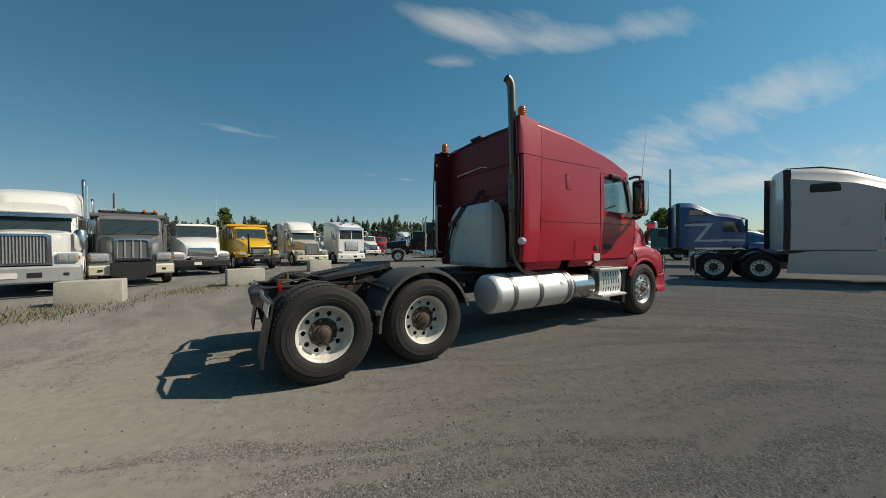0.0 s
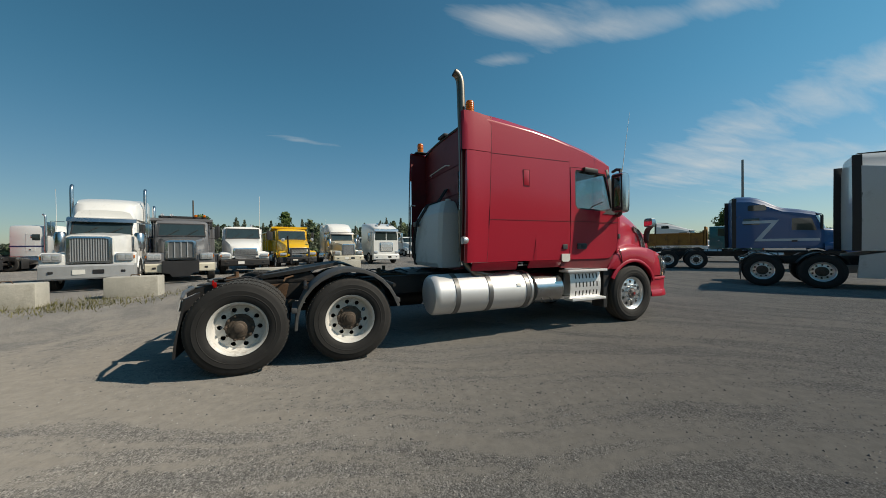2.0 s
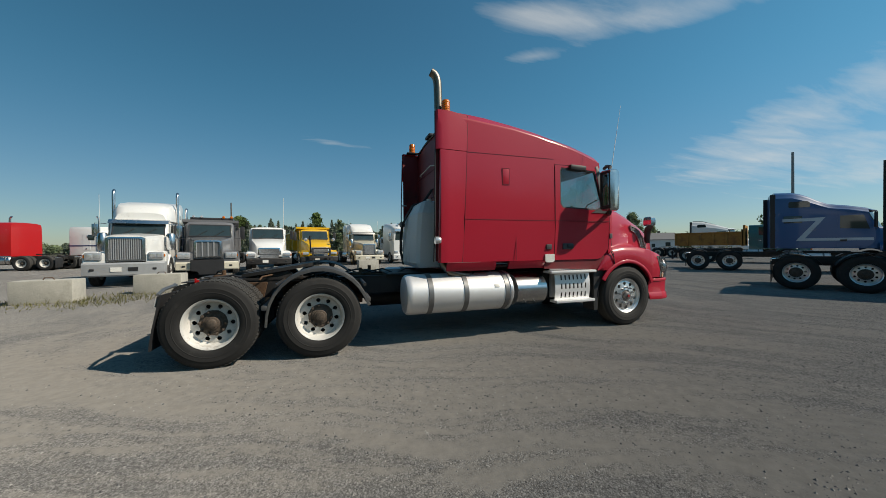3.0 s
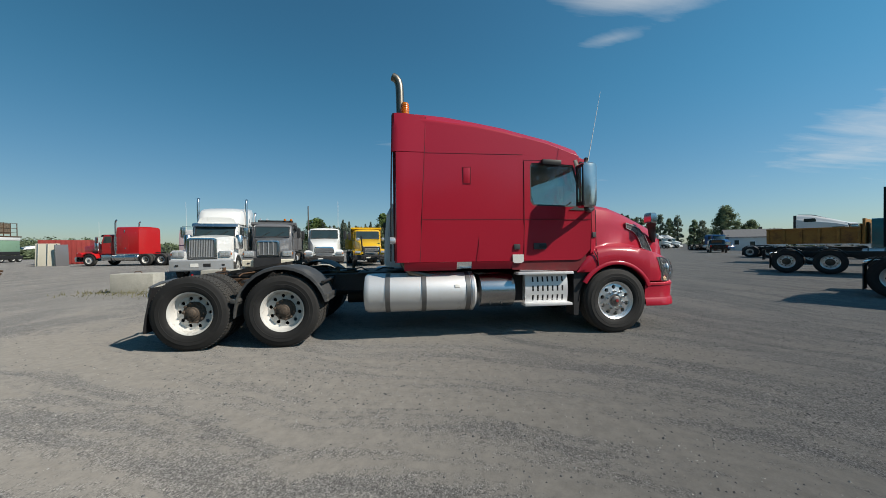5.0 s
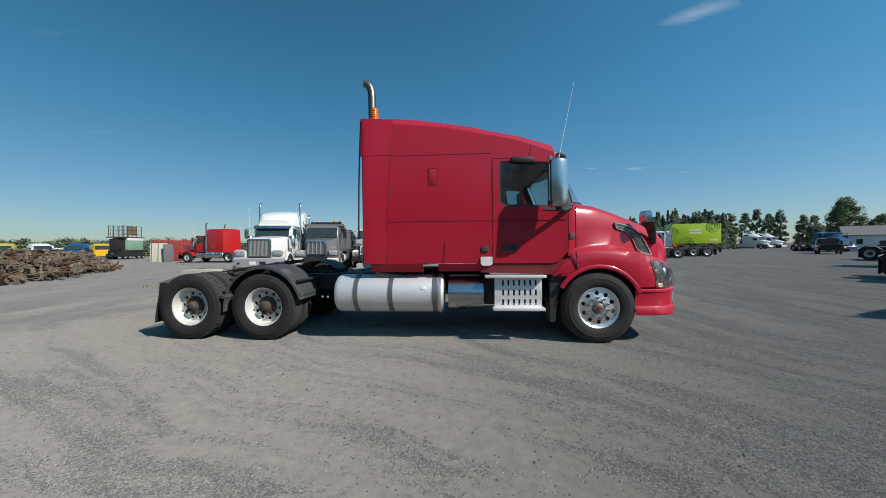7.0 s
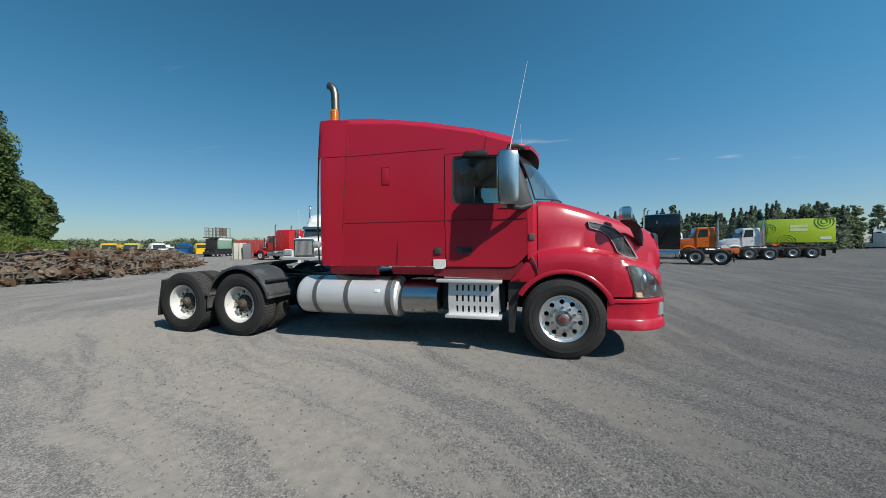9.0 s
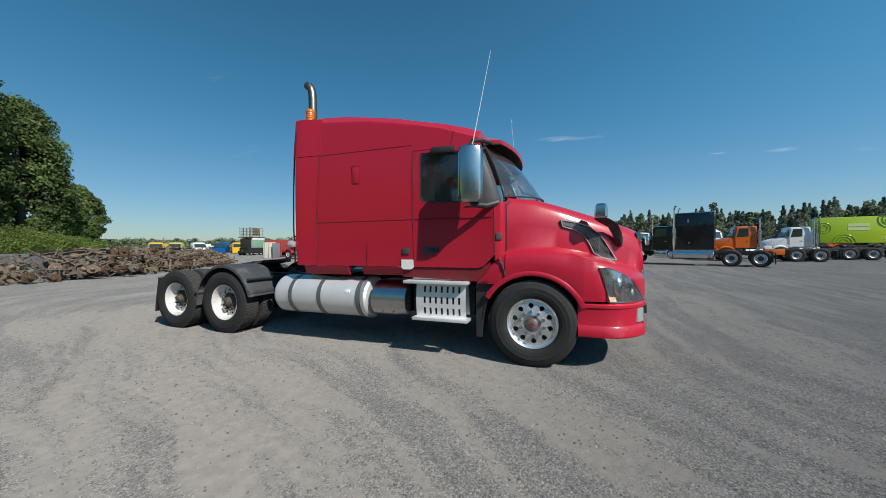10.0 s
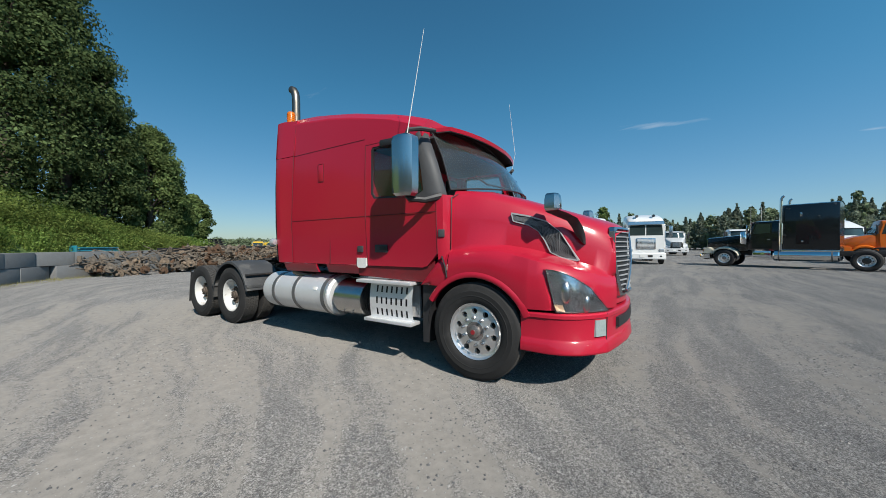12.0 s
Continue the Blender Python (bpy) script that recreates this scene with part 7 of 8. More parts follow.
for x, y, h in ((68.4, 78.5, -60), (75.4, 83.1, -60)):
    aero_tractor(at(x, y, h), "semi_truck", "white high-roof semi-truck far down the drive", M["white"], roof=[(-3.55, 4.0), (-2.0, 3.8), (-0.62, 2.95)], zs=[(-3.55, 3.4), (-0.6, 2.7)], rims="white", group="trucks at the end of the drive")
day_truck(at(41, 66, 182), "semi_truck", "orange day-cab tractor far down the drive", M["orange_truck"], group="trucks at the end of the drive")
aero_tractor(at(53, 47.5, -100), "semi_truck", "blue semi-truck far down the drive", M["blue_truck"], skirts=False, rims="white", day=True, fairing=False, sleeper_x=-2.4, group="trucks at the end of the drive")

# ---------------------------------------------------------------- yard: blocks, wall, bank, pile, house


def leaf_material(name, a, b, trans=0.35):
    m = bpy.data.materials.new(name)
    m.use_nodes = True
    n, l = m.node_tree.nodes, m.node_tree.links
    n.clear()
    out = n.new("ShaderNodeOutputMaterial")
    geo = n.new("ShaderNodeNewGeometry")
    mix = n.new("ShaderNodeMix")
    mix.data_type = "RGBA"
    mix.inputs[6].default_value, mix.inputs[7].default_value = (*a, 1), (*b, 1)
    l.new(geo.outputs["Random Per Island"], mix.inputs[0])
    d, t, ms = n.new("ShaderNodeBsdfDiffuse"), n.new("ShaderNodeBsdfTranslucent"), n.new("ShaderNodeMixShader")
    ms.inputs[0].default_value = trans
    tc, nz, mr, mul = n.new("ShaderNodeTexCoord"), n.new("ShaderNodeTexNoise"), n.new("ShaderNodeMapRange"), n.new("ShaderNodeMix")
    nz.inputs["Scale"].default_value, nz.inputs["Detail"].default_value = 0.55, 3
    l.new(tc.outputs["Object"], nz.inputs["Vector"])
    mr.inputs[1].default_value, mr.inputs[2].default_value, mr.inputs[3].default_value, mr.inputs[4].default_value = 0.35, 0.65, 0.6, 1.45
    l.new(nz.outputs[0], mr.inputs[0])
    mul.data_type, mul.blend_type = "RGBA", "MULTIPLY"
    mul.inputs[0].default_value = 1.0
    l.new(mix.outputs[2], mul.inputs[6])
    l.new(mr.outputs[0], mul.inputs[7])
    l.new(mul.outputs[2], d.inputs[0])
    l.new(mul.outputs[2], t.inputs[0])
    l.new(d.outputs[0], ms.inputs[1])
    l.new(t.outputs[0], ms.inputs[2])
    l.new(ms.outputs[0], out.inputs[0])
    return m


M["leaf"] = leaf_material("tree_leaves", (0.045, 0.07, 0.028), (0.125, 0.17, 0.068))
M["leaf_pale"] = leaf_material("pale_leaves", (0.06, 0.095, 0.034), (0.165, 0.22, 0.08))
# distant foliage: air haze is painted into these two paler, greyer greens
M["hazy_needle"] = leaf_material("hazy_conifer_needles", (0.135, 0.168, 0.125), (0.225, 0.26, 0.195), 0.4)
M["hazy_leaf"] = leaf_material("hazy_far_leaves", (0.125, 0.16, 0.095), (0.215, 0.26, 0.15), 0.35)
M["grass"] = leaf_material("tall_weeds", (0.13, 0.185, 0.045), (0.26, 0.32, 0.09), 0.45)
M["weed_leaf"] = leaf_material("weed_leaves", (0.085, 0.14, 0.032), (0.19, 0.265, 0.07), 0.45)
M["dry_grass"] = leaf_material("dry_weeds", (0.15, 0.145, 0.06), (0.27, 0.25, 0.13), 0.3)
M["bark"] = surface("bark", (0.085, 0.065, 0.05), 0.95, 0, 0.35, 6, 50, bump=0.5)
M["soil"] = surface("weedy_soil", (0.09, 0.14, 0.035), 0.95, 0, 0.4, 1.5, 20, bump=0.3)


def cards(centres, sizes, rnd, out=None):
    """Small leaf quads with random turns, as vertices and faces."""
    n = len(centres)
    c = np.asarray(centres, float)
    s = np.asarray(sizes, float)[:, None]
    a = rnd.normal(size=(n, 3))
    a /= np.linalg.norm(a, axis=1)[:, None]
    m = rnd.normal(size=(n, 3))
    if out is not None:                               # leaves face outwards from their clump
        m = 0.75 * m / np.linalg.norm(m, axis=1)[:, None] + out
        a = np.cross(a, m)
        a /= np.linalg.norm(a, axis=1)[:, None]
    b = np.cross(a, m)
    b /= np.linalg.norm(b, axis=1)[:, None]
    a, b = a * s * 0.62, b * s * 0.42
    v = np.stack([c - a, c + b * 0.9 - a * 0.1, c + a, c - b * 0.9 + a * 0.1], 1).reshape(-1, 3)
    f = np.arange(4 * n).reshape(-1, 4)
    return v, f


def raw_mesh(name, v, f, mats):
    me = bpy.data.meshes.new(name)
    me.from_pydata([tuple(p) for p in np.asarray(v).tolist()], [], [tuple(q) for q in np.asarray(f).tolist()])
    for m in mats:
        me.materials.append(m)
    return me


def crown_points(rnd, h, r, base, clumps, per, spread):
    """Leaf places in clumps over an uneven crown between base and h."""
    pts, dirs = [], []
    for _ in range(clumps):
        u = rnd.random() ** 0.8
        z = base + (h - base) * u
        prof = math.sin(math.pi * min(1.0, 0.12 + 0.88 * u) ** 0.85) ** 0.7
        rr = r * max(0.2, prof) * (0.35 + 0.55 * rnd.random() ** 0.5)
        a = rnd.random() * 2 * math.pi
        c = np.array([rr * math.cos(a), rr * math.sin(a), z])
        d = rnd.normal(size=(per, 3))
        d *= (0.35 + 0.75 * rnd.random((per, 1)) ** 0.5) / np.linalg.norm(d, axis=1)[:, None]
        pts.append(c + d * spread * (0.6 + 0.7 * rnd.random()) * np.array([1, 1, 0.8]))
        o = d / np.linalg.norm(d, axis=1)[:, None] + 0.5 * np.array([math.cos(a), math.sin(a), 0.6])
        dirs.append(o / np.linalg.norm(o, axis=1)[:, None])
    return np.concatenate(pts), np.concatenate(dirs)


def leaf_tree(x, y, h, r, seed, label, z0=0.0, clumps=90, per=75, size=0.30, mat="leaf", base=None, lean=0.0, name="tree", spread=0.3):
    rnd = np.random.RandomState(seed)
    t = thing(name, Matrix.Translation((x, y, z0)), label, "tree")
    base = h * 0.12 if base is None else base
    s = Shape()
    s.tube([(0, 0, -0.3), (0.1 * lean, 0.05, h * 0.3), (0.3 * lean, 0.0, h * 0.6), (0.35 * lean, 0.1, h * 0.9)], [0.035 * h * 0.6, 0.028 * h * 0.6, 0.016 * h * 0.6, 0.03], 8)
    for k in range(9):
        a, zz = rnd.random() * 6.28, h * (0.2 + 0.6 * rnd.random())
        L = r * (0.35 + 0.3 * rnd.random())
        s.tube([(0.1 * lean, 0, zz), (0.5 * L * math.cos(a), 0.5 * L * math.sin(a), zz + 0.12 * h), (L * math.cos(a), L * math.sin(a), zz + 0.2 * h)], [0.09, 0.05, 0.015], 5)
    part("trunk", s, M["bark"], t)
    p, o = crown_points(rnd, h, r, base, clumps, per, r * spread)
    v, f = cards(p, size * (0.6 + 0.8 * rnd.random(len(p))), rnd, o)
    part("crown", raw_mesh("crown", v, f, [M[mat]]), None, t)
    return t


def wall_line(s):
    """Plan of the retaining wall's face by length along it."""
    pts = [(-6.0, -13.2), (-15.4, -5.4), (-20.4, -1.6), (-24.2, 5.0), (-28.2, 12.5), (-37.0, 19.0), (-50.0, 27.0)]
    for a, b in zip(pts, pts[1:]):
        d = math.dist(a, b)
        if s <= d:
            t = s / d
            return Vector((a[0] + (b[0] - a[0]) * t, a[1] + (b[1] - a[1]) * t, 0)), Vector((b[0] - a[0], b[1] - a[1], 0)).normalized()
        s -= d
    return Vector((*pts[-1], 0)), Vector((b[0] - a[0], b[1] - a[1], 0)).normalized()


# retaining wall of cast blocks
wall = thing("retaining_wall", Matrix(), "grey cast concrete block retaining wall below the grassy bank", "wall", kind="structure")
M["wall_concrete"] = surface("grey_wall_concrete", (0.19, 0.195, 0.195), 0.9, 0, 0.2, 1.6, 30, bump=0.35, dirt=(0.17, 0.17, 0.16), dirt_amt=0.4, dirt_scale=1.3)
block_me = Shape().box((0, 0, 0.3), (1.49, 0.6, 0.59), 0.02).mesh("wall_block", M["wall_concrete"])
for course in range(2):
    for k in range(21):
        p, d = wall_line(1.5 * k + 0.75 * course + 0.4)
        n_in = Vector((-d.y, d.x, 0)) * 1.0
        if n_in.x > 0:
            n_in = -n_in
        jit = 0.02 * math.sin(k * 7.1 + course * 3.3)
        ob = part("wall_block", block_me, None, wall)
        ob.matrix_local = Matrix.Translation(p + n_in * (0.3 + jit) + Vector((0, 0, 0.6 * course))) @ Matrix.Rotation(math.atan2(d.y, d.x), 4, "Z")

# grassy bank behind the wall
def bank_height(s, off):
    top = wave([(0, 7.0), (17, 6.3), (22, 5.0), (25, 3.3), (28, 1.7), (45, 1.2)], s)
    return 1.15 + (top - 1.15) * min(1.0, max(0.0, off / 7.5)) ** 0.75


rows = []
for k in range(41):
    sl = k * 1.45
    p, d = wall_line(sl)
    n_in = Vector((-d.y, d.x, 0))
    if n_in.x > 0:
        n_in = -n_in
    rows.append([p + n_in * (0.55 + o) + Vector((0, 0, (bank_height(sl, o) if o >= 0 else 0.0) + 0.1 * noise.noise((sl, o, 0)))) for o in (0.0, 1.2, 2.5, 4, 5.5, 7.5, 12, 22)])
bank = part("grass_bank", Shape().grid(rows), M["soil"], angle=60)
tagged(bank, "earth bank overgrown with tall green weeds", "bank", kind="structure")

rnd = np.random.RandomState(11)


def bank_spot(sl, o):
    p, d = wall_line(sl)
    n_in = Vector((-d.y, d.x, 0))
    if n_in.x > 0:
        n_in = -n_in
    return p + n_in * (0.6 + o)


bv, bf, gv, gf, dv, df = [], [], [], [], [], []
bushes = {"weeds": [], "pale_weeds": []}
for k in range(2300):                                 # leafy clumps in drifts of two tints
    sl, o = 8 + rnd.random() * 21, 7.8 * rnd.random() ** 1.1
    c = bank_spot(sl, o)
    drift = noise.noise((c.x * 0.35, c.y * 0.35, 7))
    hgt = 0.35 + 0.5 * rnd.random() + 0.3 * max(0, drift)
    pts = rnd.normal(size=(90, 3)) * np.array([0.2, 0.2, 0.0]) + np.array([c.x, c.y, bank_height(sl, o)])
    pts[:, 2] += hgt * rnd.random(90) ** 0.8
    bushes["pale_weeds" if drift + 0.5 * (rnd.random() - 0.5) > 0.08 else "weeds"].append(pts)
for key, lab in (("weeds", "bushy green weeds covering the bank"), ("pale_weeds", "yellow-green flowering weeds covering the bank")):
    p = np.concatenate(bushes[key])
    v, f = cards(p, 0.04 + 0.06 * rnd.random(len(p)), rnd)
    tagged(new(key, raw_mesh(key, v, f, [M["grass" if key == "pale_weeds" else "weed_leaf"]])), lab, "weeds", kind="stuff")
for k in range(60000):
    sl, o = 8 + rnd.random() * 21, 7.8 * rnd.random() ** 1.2
    c = bank_spot(sl, o)
    z = bank_height(sl, o)
    hgt = (0.25 + 0.4 * rnd.random()) * (0.8 + 0.6 * noise.noise((c.x * 0.5, c.y * 0.5, 3)))
    a = rnd.random() * 6.28
    w = 0.008 + 0.010 * rnd.random()
    lx, ly = 0.45 * hgt * rnd.normal(), 0.45 * hgt * rnd.normal()
    i = len(gv)
    gv += [(c.x - w * math.cos(a), c.y - w * math.sin(a), z - 0.05), (c.x + w * math.cos(a), c.y + w * math.sin(a), z - 0.05), (c.x + 0.6 * lx + w, c.y + 0.6 * ly, z + hgt * 0.65), (c.x + lx, c.y + ly, z + hgt)]
    gf.append((i, i + 1, i + 2, i + 3))
tagged(new("tall_grass", raw_mesh("tall_grass", gv, gf, [M["grass"]])), "tall grass stems among the weeds on the bank", "grass", kind="stuff")
for k in range(4600):                                 # dry weeds at the foot of the wall and round the blocks
    if k % 2:
        sl = 6 + rnd.random() * 16
        p, d = wall_line(sl)
        n_in = Vector((-d.y, d.x, 0))
        if n_in.x > 0:
            n_in = -n_in
        c = p - n_in * (0.05 + 0.9 * rnd.random() ** 2)
    else:
        q = [(-13.0, 6.0), (-12.0, 5.9), (-10.9, 6.9), (-10.0, 7.3), (-8.4, 8.6), (-6.9, 10.0), (-8.0, 9.4), (-10.4, 6.0), (-11.0, 5.2), (-5.4, 12.6)][rnd.randint(10)]
        c = Vector((q[0] + rnd.normal() * 0.55, q[1] + rnd.normal() * 0.45, 0))
    hgt = 0.03 + 0.11 * rnd.random() ** 2
    a = rnd.random() * 6.28
    i = len(dv)
    dv += [(c.x - 0.012 * math.cos(a), c.y - 0.012 * math.sin(a), -0.02), (c.x + 0.012 * math.cos(a), c.y + 0.012 * math.sin(a), -0.02), (c.x + 0.4 * hgt * rnd.normal(), c.y + 0.4 * hgt * rnd.normal(), hgt)]
    df.append((i, i + 1, i + 2))
tagged(new("dry_weeds", raw_mesh("dry_weeds", dv, df, [M["dry_grass"]])), "sparse dry yellow-green weeds on the gravel", "weeds", kind="stuff")

# trees above the bank
TREES = [(-26.4, -7.5, 16.5, 4.0), (-26.4, -4.0, 16.5, 3.9), (-26.6, -1.8, 16.2, 3.6), (-27.2, 0.3, 14.4, 3.2), (-28.0, 2.0, 11.4, 2.3), (-28.9, 4.6, 8.3, 2.4), (-30.4, 6.0, 6.4, 1.9), (-33.0, 8.9, 4.4, 1.5), (-30.5, -5.0, 17.0, 3.8), (-31.5, -0.5, 14.5, 3.4), (-33.0, 3.6, 9.4, 2.6)]
for k, (x, y, h, r) in enumerate(TREES):
    leaf_tree(x, y, h, r, 100 + k, "tall leafy green tree standing above the grassy bank", z0=2.4 if k < 4 else 1.4, clumps=int(70 + 20 * r), per=210, size=0.145, base=0.4, mat="leaf_pale" if k in (5, 6, 7) else "leaf", spread=0.26)

# loose barrier blocks
def barrier(x, y, head, l=1.25, w=0.62, h=0.62, label="weathered pale concrete barrier block on the gravel"):
    b = part("concrete_block", Shape().box((0, 0, h / 2 - 0.02), (l, w, h), 0.035), M["concrete"])
    b.matrix_world = pose(x, y, 0, 0, 0, head)
    tagged(b, label, "concrete block", "barrier blocks")
    part("lifting_eye", Shape().tube([(-0.12, 0, h - 0.03), (-0.08, 0, h + 0.035), (0.08, 0, h + 0.035), (0.12, 0, h - 0.03)], 0.012, 6), M["rust"], b)
    return b


barrier(-12.2, 6.2, 4)
barrier(-10.2, 7.5, 2)
barrier(-6.7, 10.2, 8)
barrier(-2.8, 15.9, 8)

# pile of scrap axles along the wall
def axle_meshes(kind):
    L = (1.9, 1.7, 2.1)[kind]
    h = Shape()
    h.cyl((-L / 2, 0, 0), (L / 2, 0, 0), 0.062, seg=10)
    h.lathe([(0.0, -0.13), (0.1, -0.12), (0.18, -0.05), (0.185, 0.03), (0.12, 0.09), (0.0, 0.1)], (0.1, 0, 0), 14, "y")
    h.tube([(-L * 0.42, -0.2, 0.02), (0, -0.24, 0.0), (L * 0.42, -0.2, 0.03)], 0.022, 6)
    for sx in (-1, 1):
        for q in range(3):
            h.box((sx * L * 0.33, 0.02, -0.07 - 0.022 * q), (0.075, 0.75 - 0.2 * q, 0.018), 0, pose(0, 0, 0, 4 * sx, 0, 6 * sx))
    h.cyl((0.1, 0, 0), (0.1, 0.38, 0.04), 0.13, 0.07, 10)
    for sx in (-1, 1):
        h.cyl((sx * L * 0.3, -0.16, 0.1), (sx * L * 0.3, -0.34, 0.12), 0.085, seg=10)
        h.box((sx * L * 0.27, 0, 0.09), (0.16, 0.2, 0.06), 0.01)
    d = Shape()
    d.lathe([(0.03, -0.09), (0.165, -0.09), (0.17, -0.07), (0.17, 0.03), (0.205, 0.032), (0.205, 0.05), (0.1, 0.055), (0.09, 0.07), (0.065, 0.075), (0.06, 0.2), (0.03, 0.21), (0.0, 0.21)], (0, 0, 0), 16, "x")
    for k in range(8):
        a = 2 * math.pi * k / 8
        d.cyl((0.05, 0.14 * math.cos(a), 0.14 * math.sin(a)), (0.10, 0.14 * math.cos(a), 0.14 * math.sin(a)), 0.012, seg=5)
    return h.mesh("axle_housing", M[("rust2", "old_iron", "rust")[kind]], 28), d.mesh("brake_drum", M[("rust2", "rust", "old_iron")[kind]], 22), L


M["rust2"] = surface("pale_rust", (0.20, 0.15, 0.105), 0.9, 0.05, 0.5, 7, 60, bump=0.5, dirt=(0.06, 0.045, 0.035), dirt_amt=0.5, dirt_scale=5)
M["old_iron"] = surface("dusty_old_iron", (0.16, 0.13, 0.10), 0.9, 0.05, 0.5, 7, 60, bump=0.4, dirt=(0.045, 0.04, 0.035), dirt_amt=0.45, dirt_scale=5)
AXLES = [axle_meshes(k) for k in range(3)]
r = random.Random(5)
FRONT = [(-20.3, -0.2), (-19.9, 1.6), (-20.1, 3.4), (-20.4, 5.4), (-21.6, 8.0), (-23.3, 11.0), (-25.8, 14.2), (-29.0, 17.6)]
count = 0
for seg, ((ax0, ay0), (ax1, ay1)) in enumerate(zip(FRONT, FRONT[1:])):
    d = Vector((ax1 - ax0, ay1 - ay0, 0))
    u = d.normalized()
    nrm = Vector((-u.y, u.x, 0))
    if nrm.x > 0:
        nrm = -nrm
    n = int(d.length / 0.62)
    for i in range(n):
        for tier in range(4):
            if (tier == 3 and r.random() < 0.3) or (tier >= 2 and seg < 3 and r.random() < 0.8):
                continue
            back = 0.5 + (0.95 * tier) + r.uniform(-0.25, 0.25)
            z = (0.22, 0.28, 0.62, 0.98)[tier] + r.uniform(-0.04, 0.14) + (0.25 if tier > 0 and r.random() < 0.4 else 0)
            back = back if tier < 2 else back - 0.75
            p = Vector((ax0, ay0, 0)) + u * (d.length * (i + r.random() * 0.8) / n) + nrm * back + Vector((0, 0, z))
            k = r.randrange(3)
            hm, dm, L = AXLES[k]
            yaw = math.degrees(math.atan2(nrm.y, nrm.x)) + r.uniform(-35, 35)
            t = thing("scrap_axle", Matrix.Translation(p) @ pose(0, 0, 0, r.uniform(0, 360), r.uniform(-9, 9), yaw), "rusty brown scrap truck axle lying in the pile", "axle", "axles in the scrap pile")
            part("axle_housing", hm, None, t)
            part("brake_drum", dm, None, t, at=Matrix.Translation((L / 2, 0, 0)))
            if r.random() < 0.8:
                part("brake_drum", dm, None, t, at=pose(-L / 2, 0, 0, 0, 0, 180))
            count += 1
# rods, plates and brackets wedged between the axles
s = Shape()
for k in range(420):
    i = r.randrange(len(FRONT) - 1)
    (ax0, ay0), (ax1, ay1) = FRONT[i], FRONT[i + 1]
    t = r.random()
    back = r.uniform(0.2, 2.6)
    q = Vector((ax0 + (ax1 - ax0) * t - back * 0.85, ay0 + (ay1 - ay0) * t - back * 0.35, 0.1 + r.uniform(0, 0.55) + 0.28 * min(back, 2.0)))
    if k % 3:
        u = Vector((r.uniform(-1, 1), r.uniform(-1, 1), r.uniform(-0.4, 0.4))).normalized() * r.uniform(0.2, 0.6)
        s.cyl(q - u, q + u, r.uniform(0.012, 0.035), seg=6)
    else:
        s.box(q, (r.uniform(0.1, 0.4), r.uniform(0.08, 0.25), r.uniform(0.02, 0.07)), 0, pose(0, 0, 0, r.uniform(0, 180), r.uniform(0, 180), r.uniform(0, 180)))
tagged(part("scrap_bits", s, M["old_iron"], angle=30), "dark rusty rods and brackets wedged in the axle pile", "scrap", kind="stuff")
# long rails laid over the back of the pile
for k in range(7):
    p, d = wall_line(26 + 2.4 * k)
    n_in = Vector((-d.y, d.x, 0))
    n_in = -n_in if n_in.x > 0 else n_in
    c = p - n_in * (0.35 + 0.2 * (k % 3)) + Vector((0, 0, 1.22 + 0.07 * (k % 2)))
    o = part("steel_rail", Shape().box((0, 0, 0), (4.6, 0.09, 0.24), 0.01).box((0, 0.04, 0.11), (4.6, 0.12, 0.02)).box((0, 0.04, -0.11), (4.6, 0.12, 0.02)), M["chassis"])
    o.matrix_world = Matrix.Translation(c) @ Matrix.Rotation(math.atan2(d.y, d.x) + r.uniform(-0.05, 0.05), 4, "Z")
    tagged(o, "dark scrap chassis rail lying on the axle pile", "rail", "rails on the scrap pile")
# turquoise beam on the wall
p, d = wall_line(21.2)
beam = part("steel_beam", Shape().box((0, 0, 0.16), (2.0, 0.3, 0.05), 0.01).box((0, 0, 0.02), (2.0, 0.3, 0.05), 0.01).box((0, 0, 0.09), (2.0, 0.06, 0.14)).box((-0.97, 0, 0.12), (0.06, 0.34, 0.3), 0.01), prep((0.02, 0.20, 0.26), "turquoise_paint", 0.2))
beam.matrix_world = Matrix.Translation(p + Vector((-0.35, -0.25, 1.22))) @ Matrix.Rotation(math.atan2(d.y, d.x), 4, "Z")
tagged(beam, "turquoise painted steel beam lying on the wall", "beam")

# red sheet wall and white panel beside the red truck
part_red = part("container", Shape().box((0, 0, 1.2), (3.4, 2.3, 2.35), 0.02), surface("faded_red_sheet", (0.30, 0.035, 0.03), 0.7, 0, 0.2, 1.5, 30, dirt=(0.2, 0.06, 0.04), dirt_amt=0.3))
part_red.matrix_world = pose(-36.4, 31.0, 0, 0, 0, 30)
tagged(part_red, "faded red steel container standing in the yard", "container")
for k in range(10):
    for sg in (-1, 1):
        part("corrugation", Shape().box((-1.5 + 0.335 * k, sg * 1.165, 1.2), (0.16, 0.05, 2.2), 0.01), part_red.data.materials[0], part_red)
panel = part("leaning_panel", Shape().box((0, 0, 1.0), (1.5, 0.12, 2.0), 0.02), M["cream"])
panel.matrix_world = pose(-34.6, 27.1, 0, -4, 0, 20)
tagged(panel, "cream sheet panel standing on the gravel", "panel")
for k in range(3):
    part("panel_rib", Shape().box((-0.6 + 0.6 * k, -0.08, 1.0), (0.06, 0.05, 1.9)), M["chrome_dull"], panel)
panel2 = part("leaning_panel", Shape().box((0, 0, 0.95), (0.9, 0.1, 1.9), 0.02), M["dark_grey"])
panel2.matrix_world = pose(-33.6, 27.3, 0, -3, 0, 70)
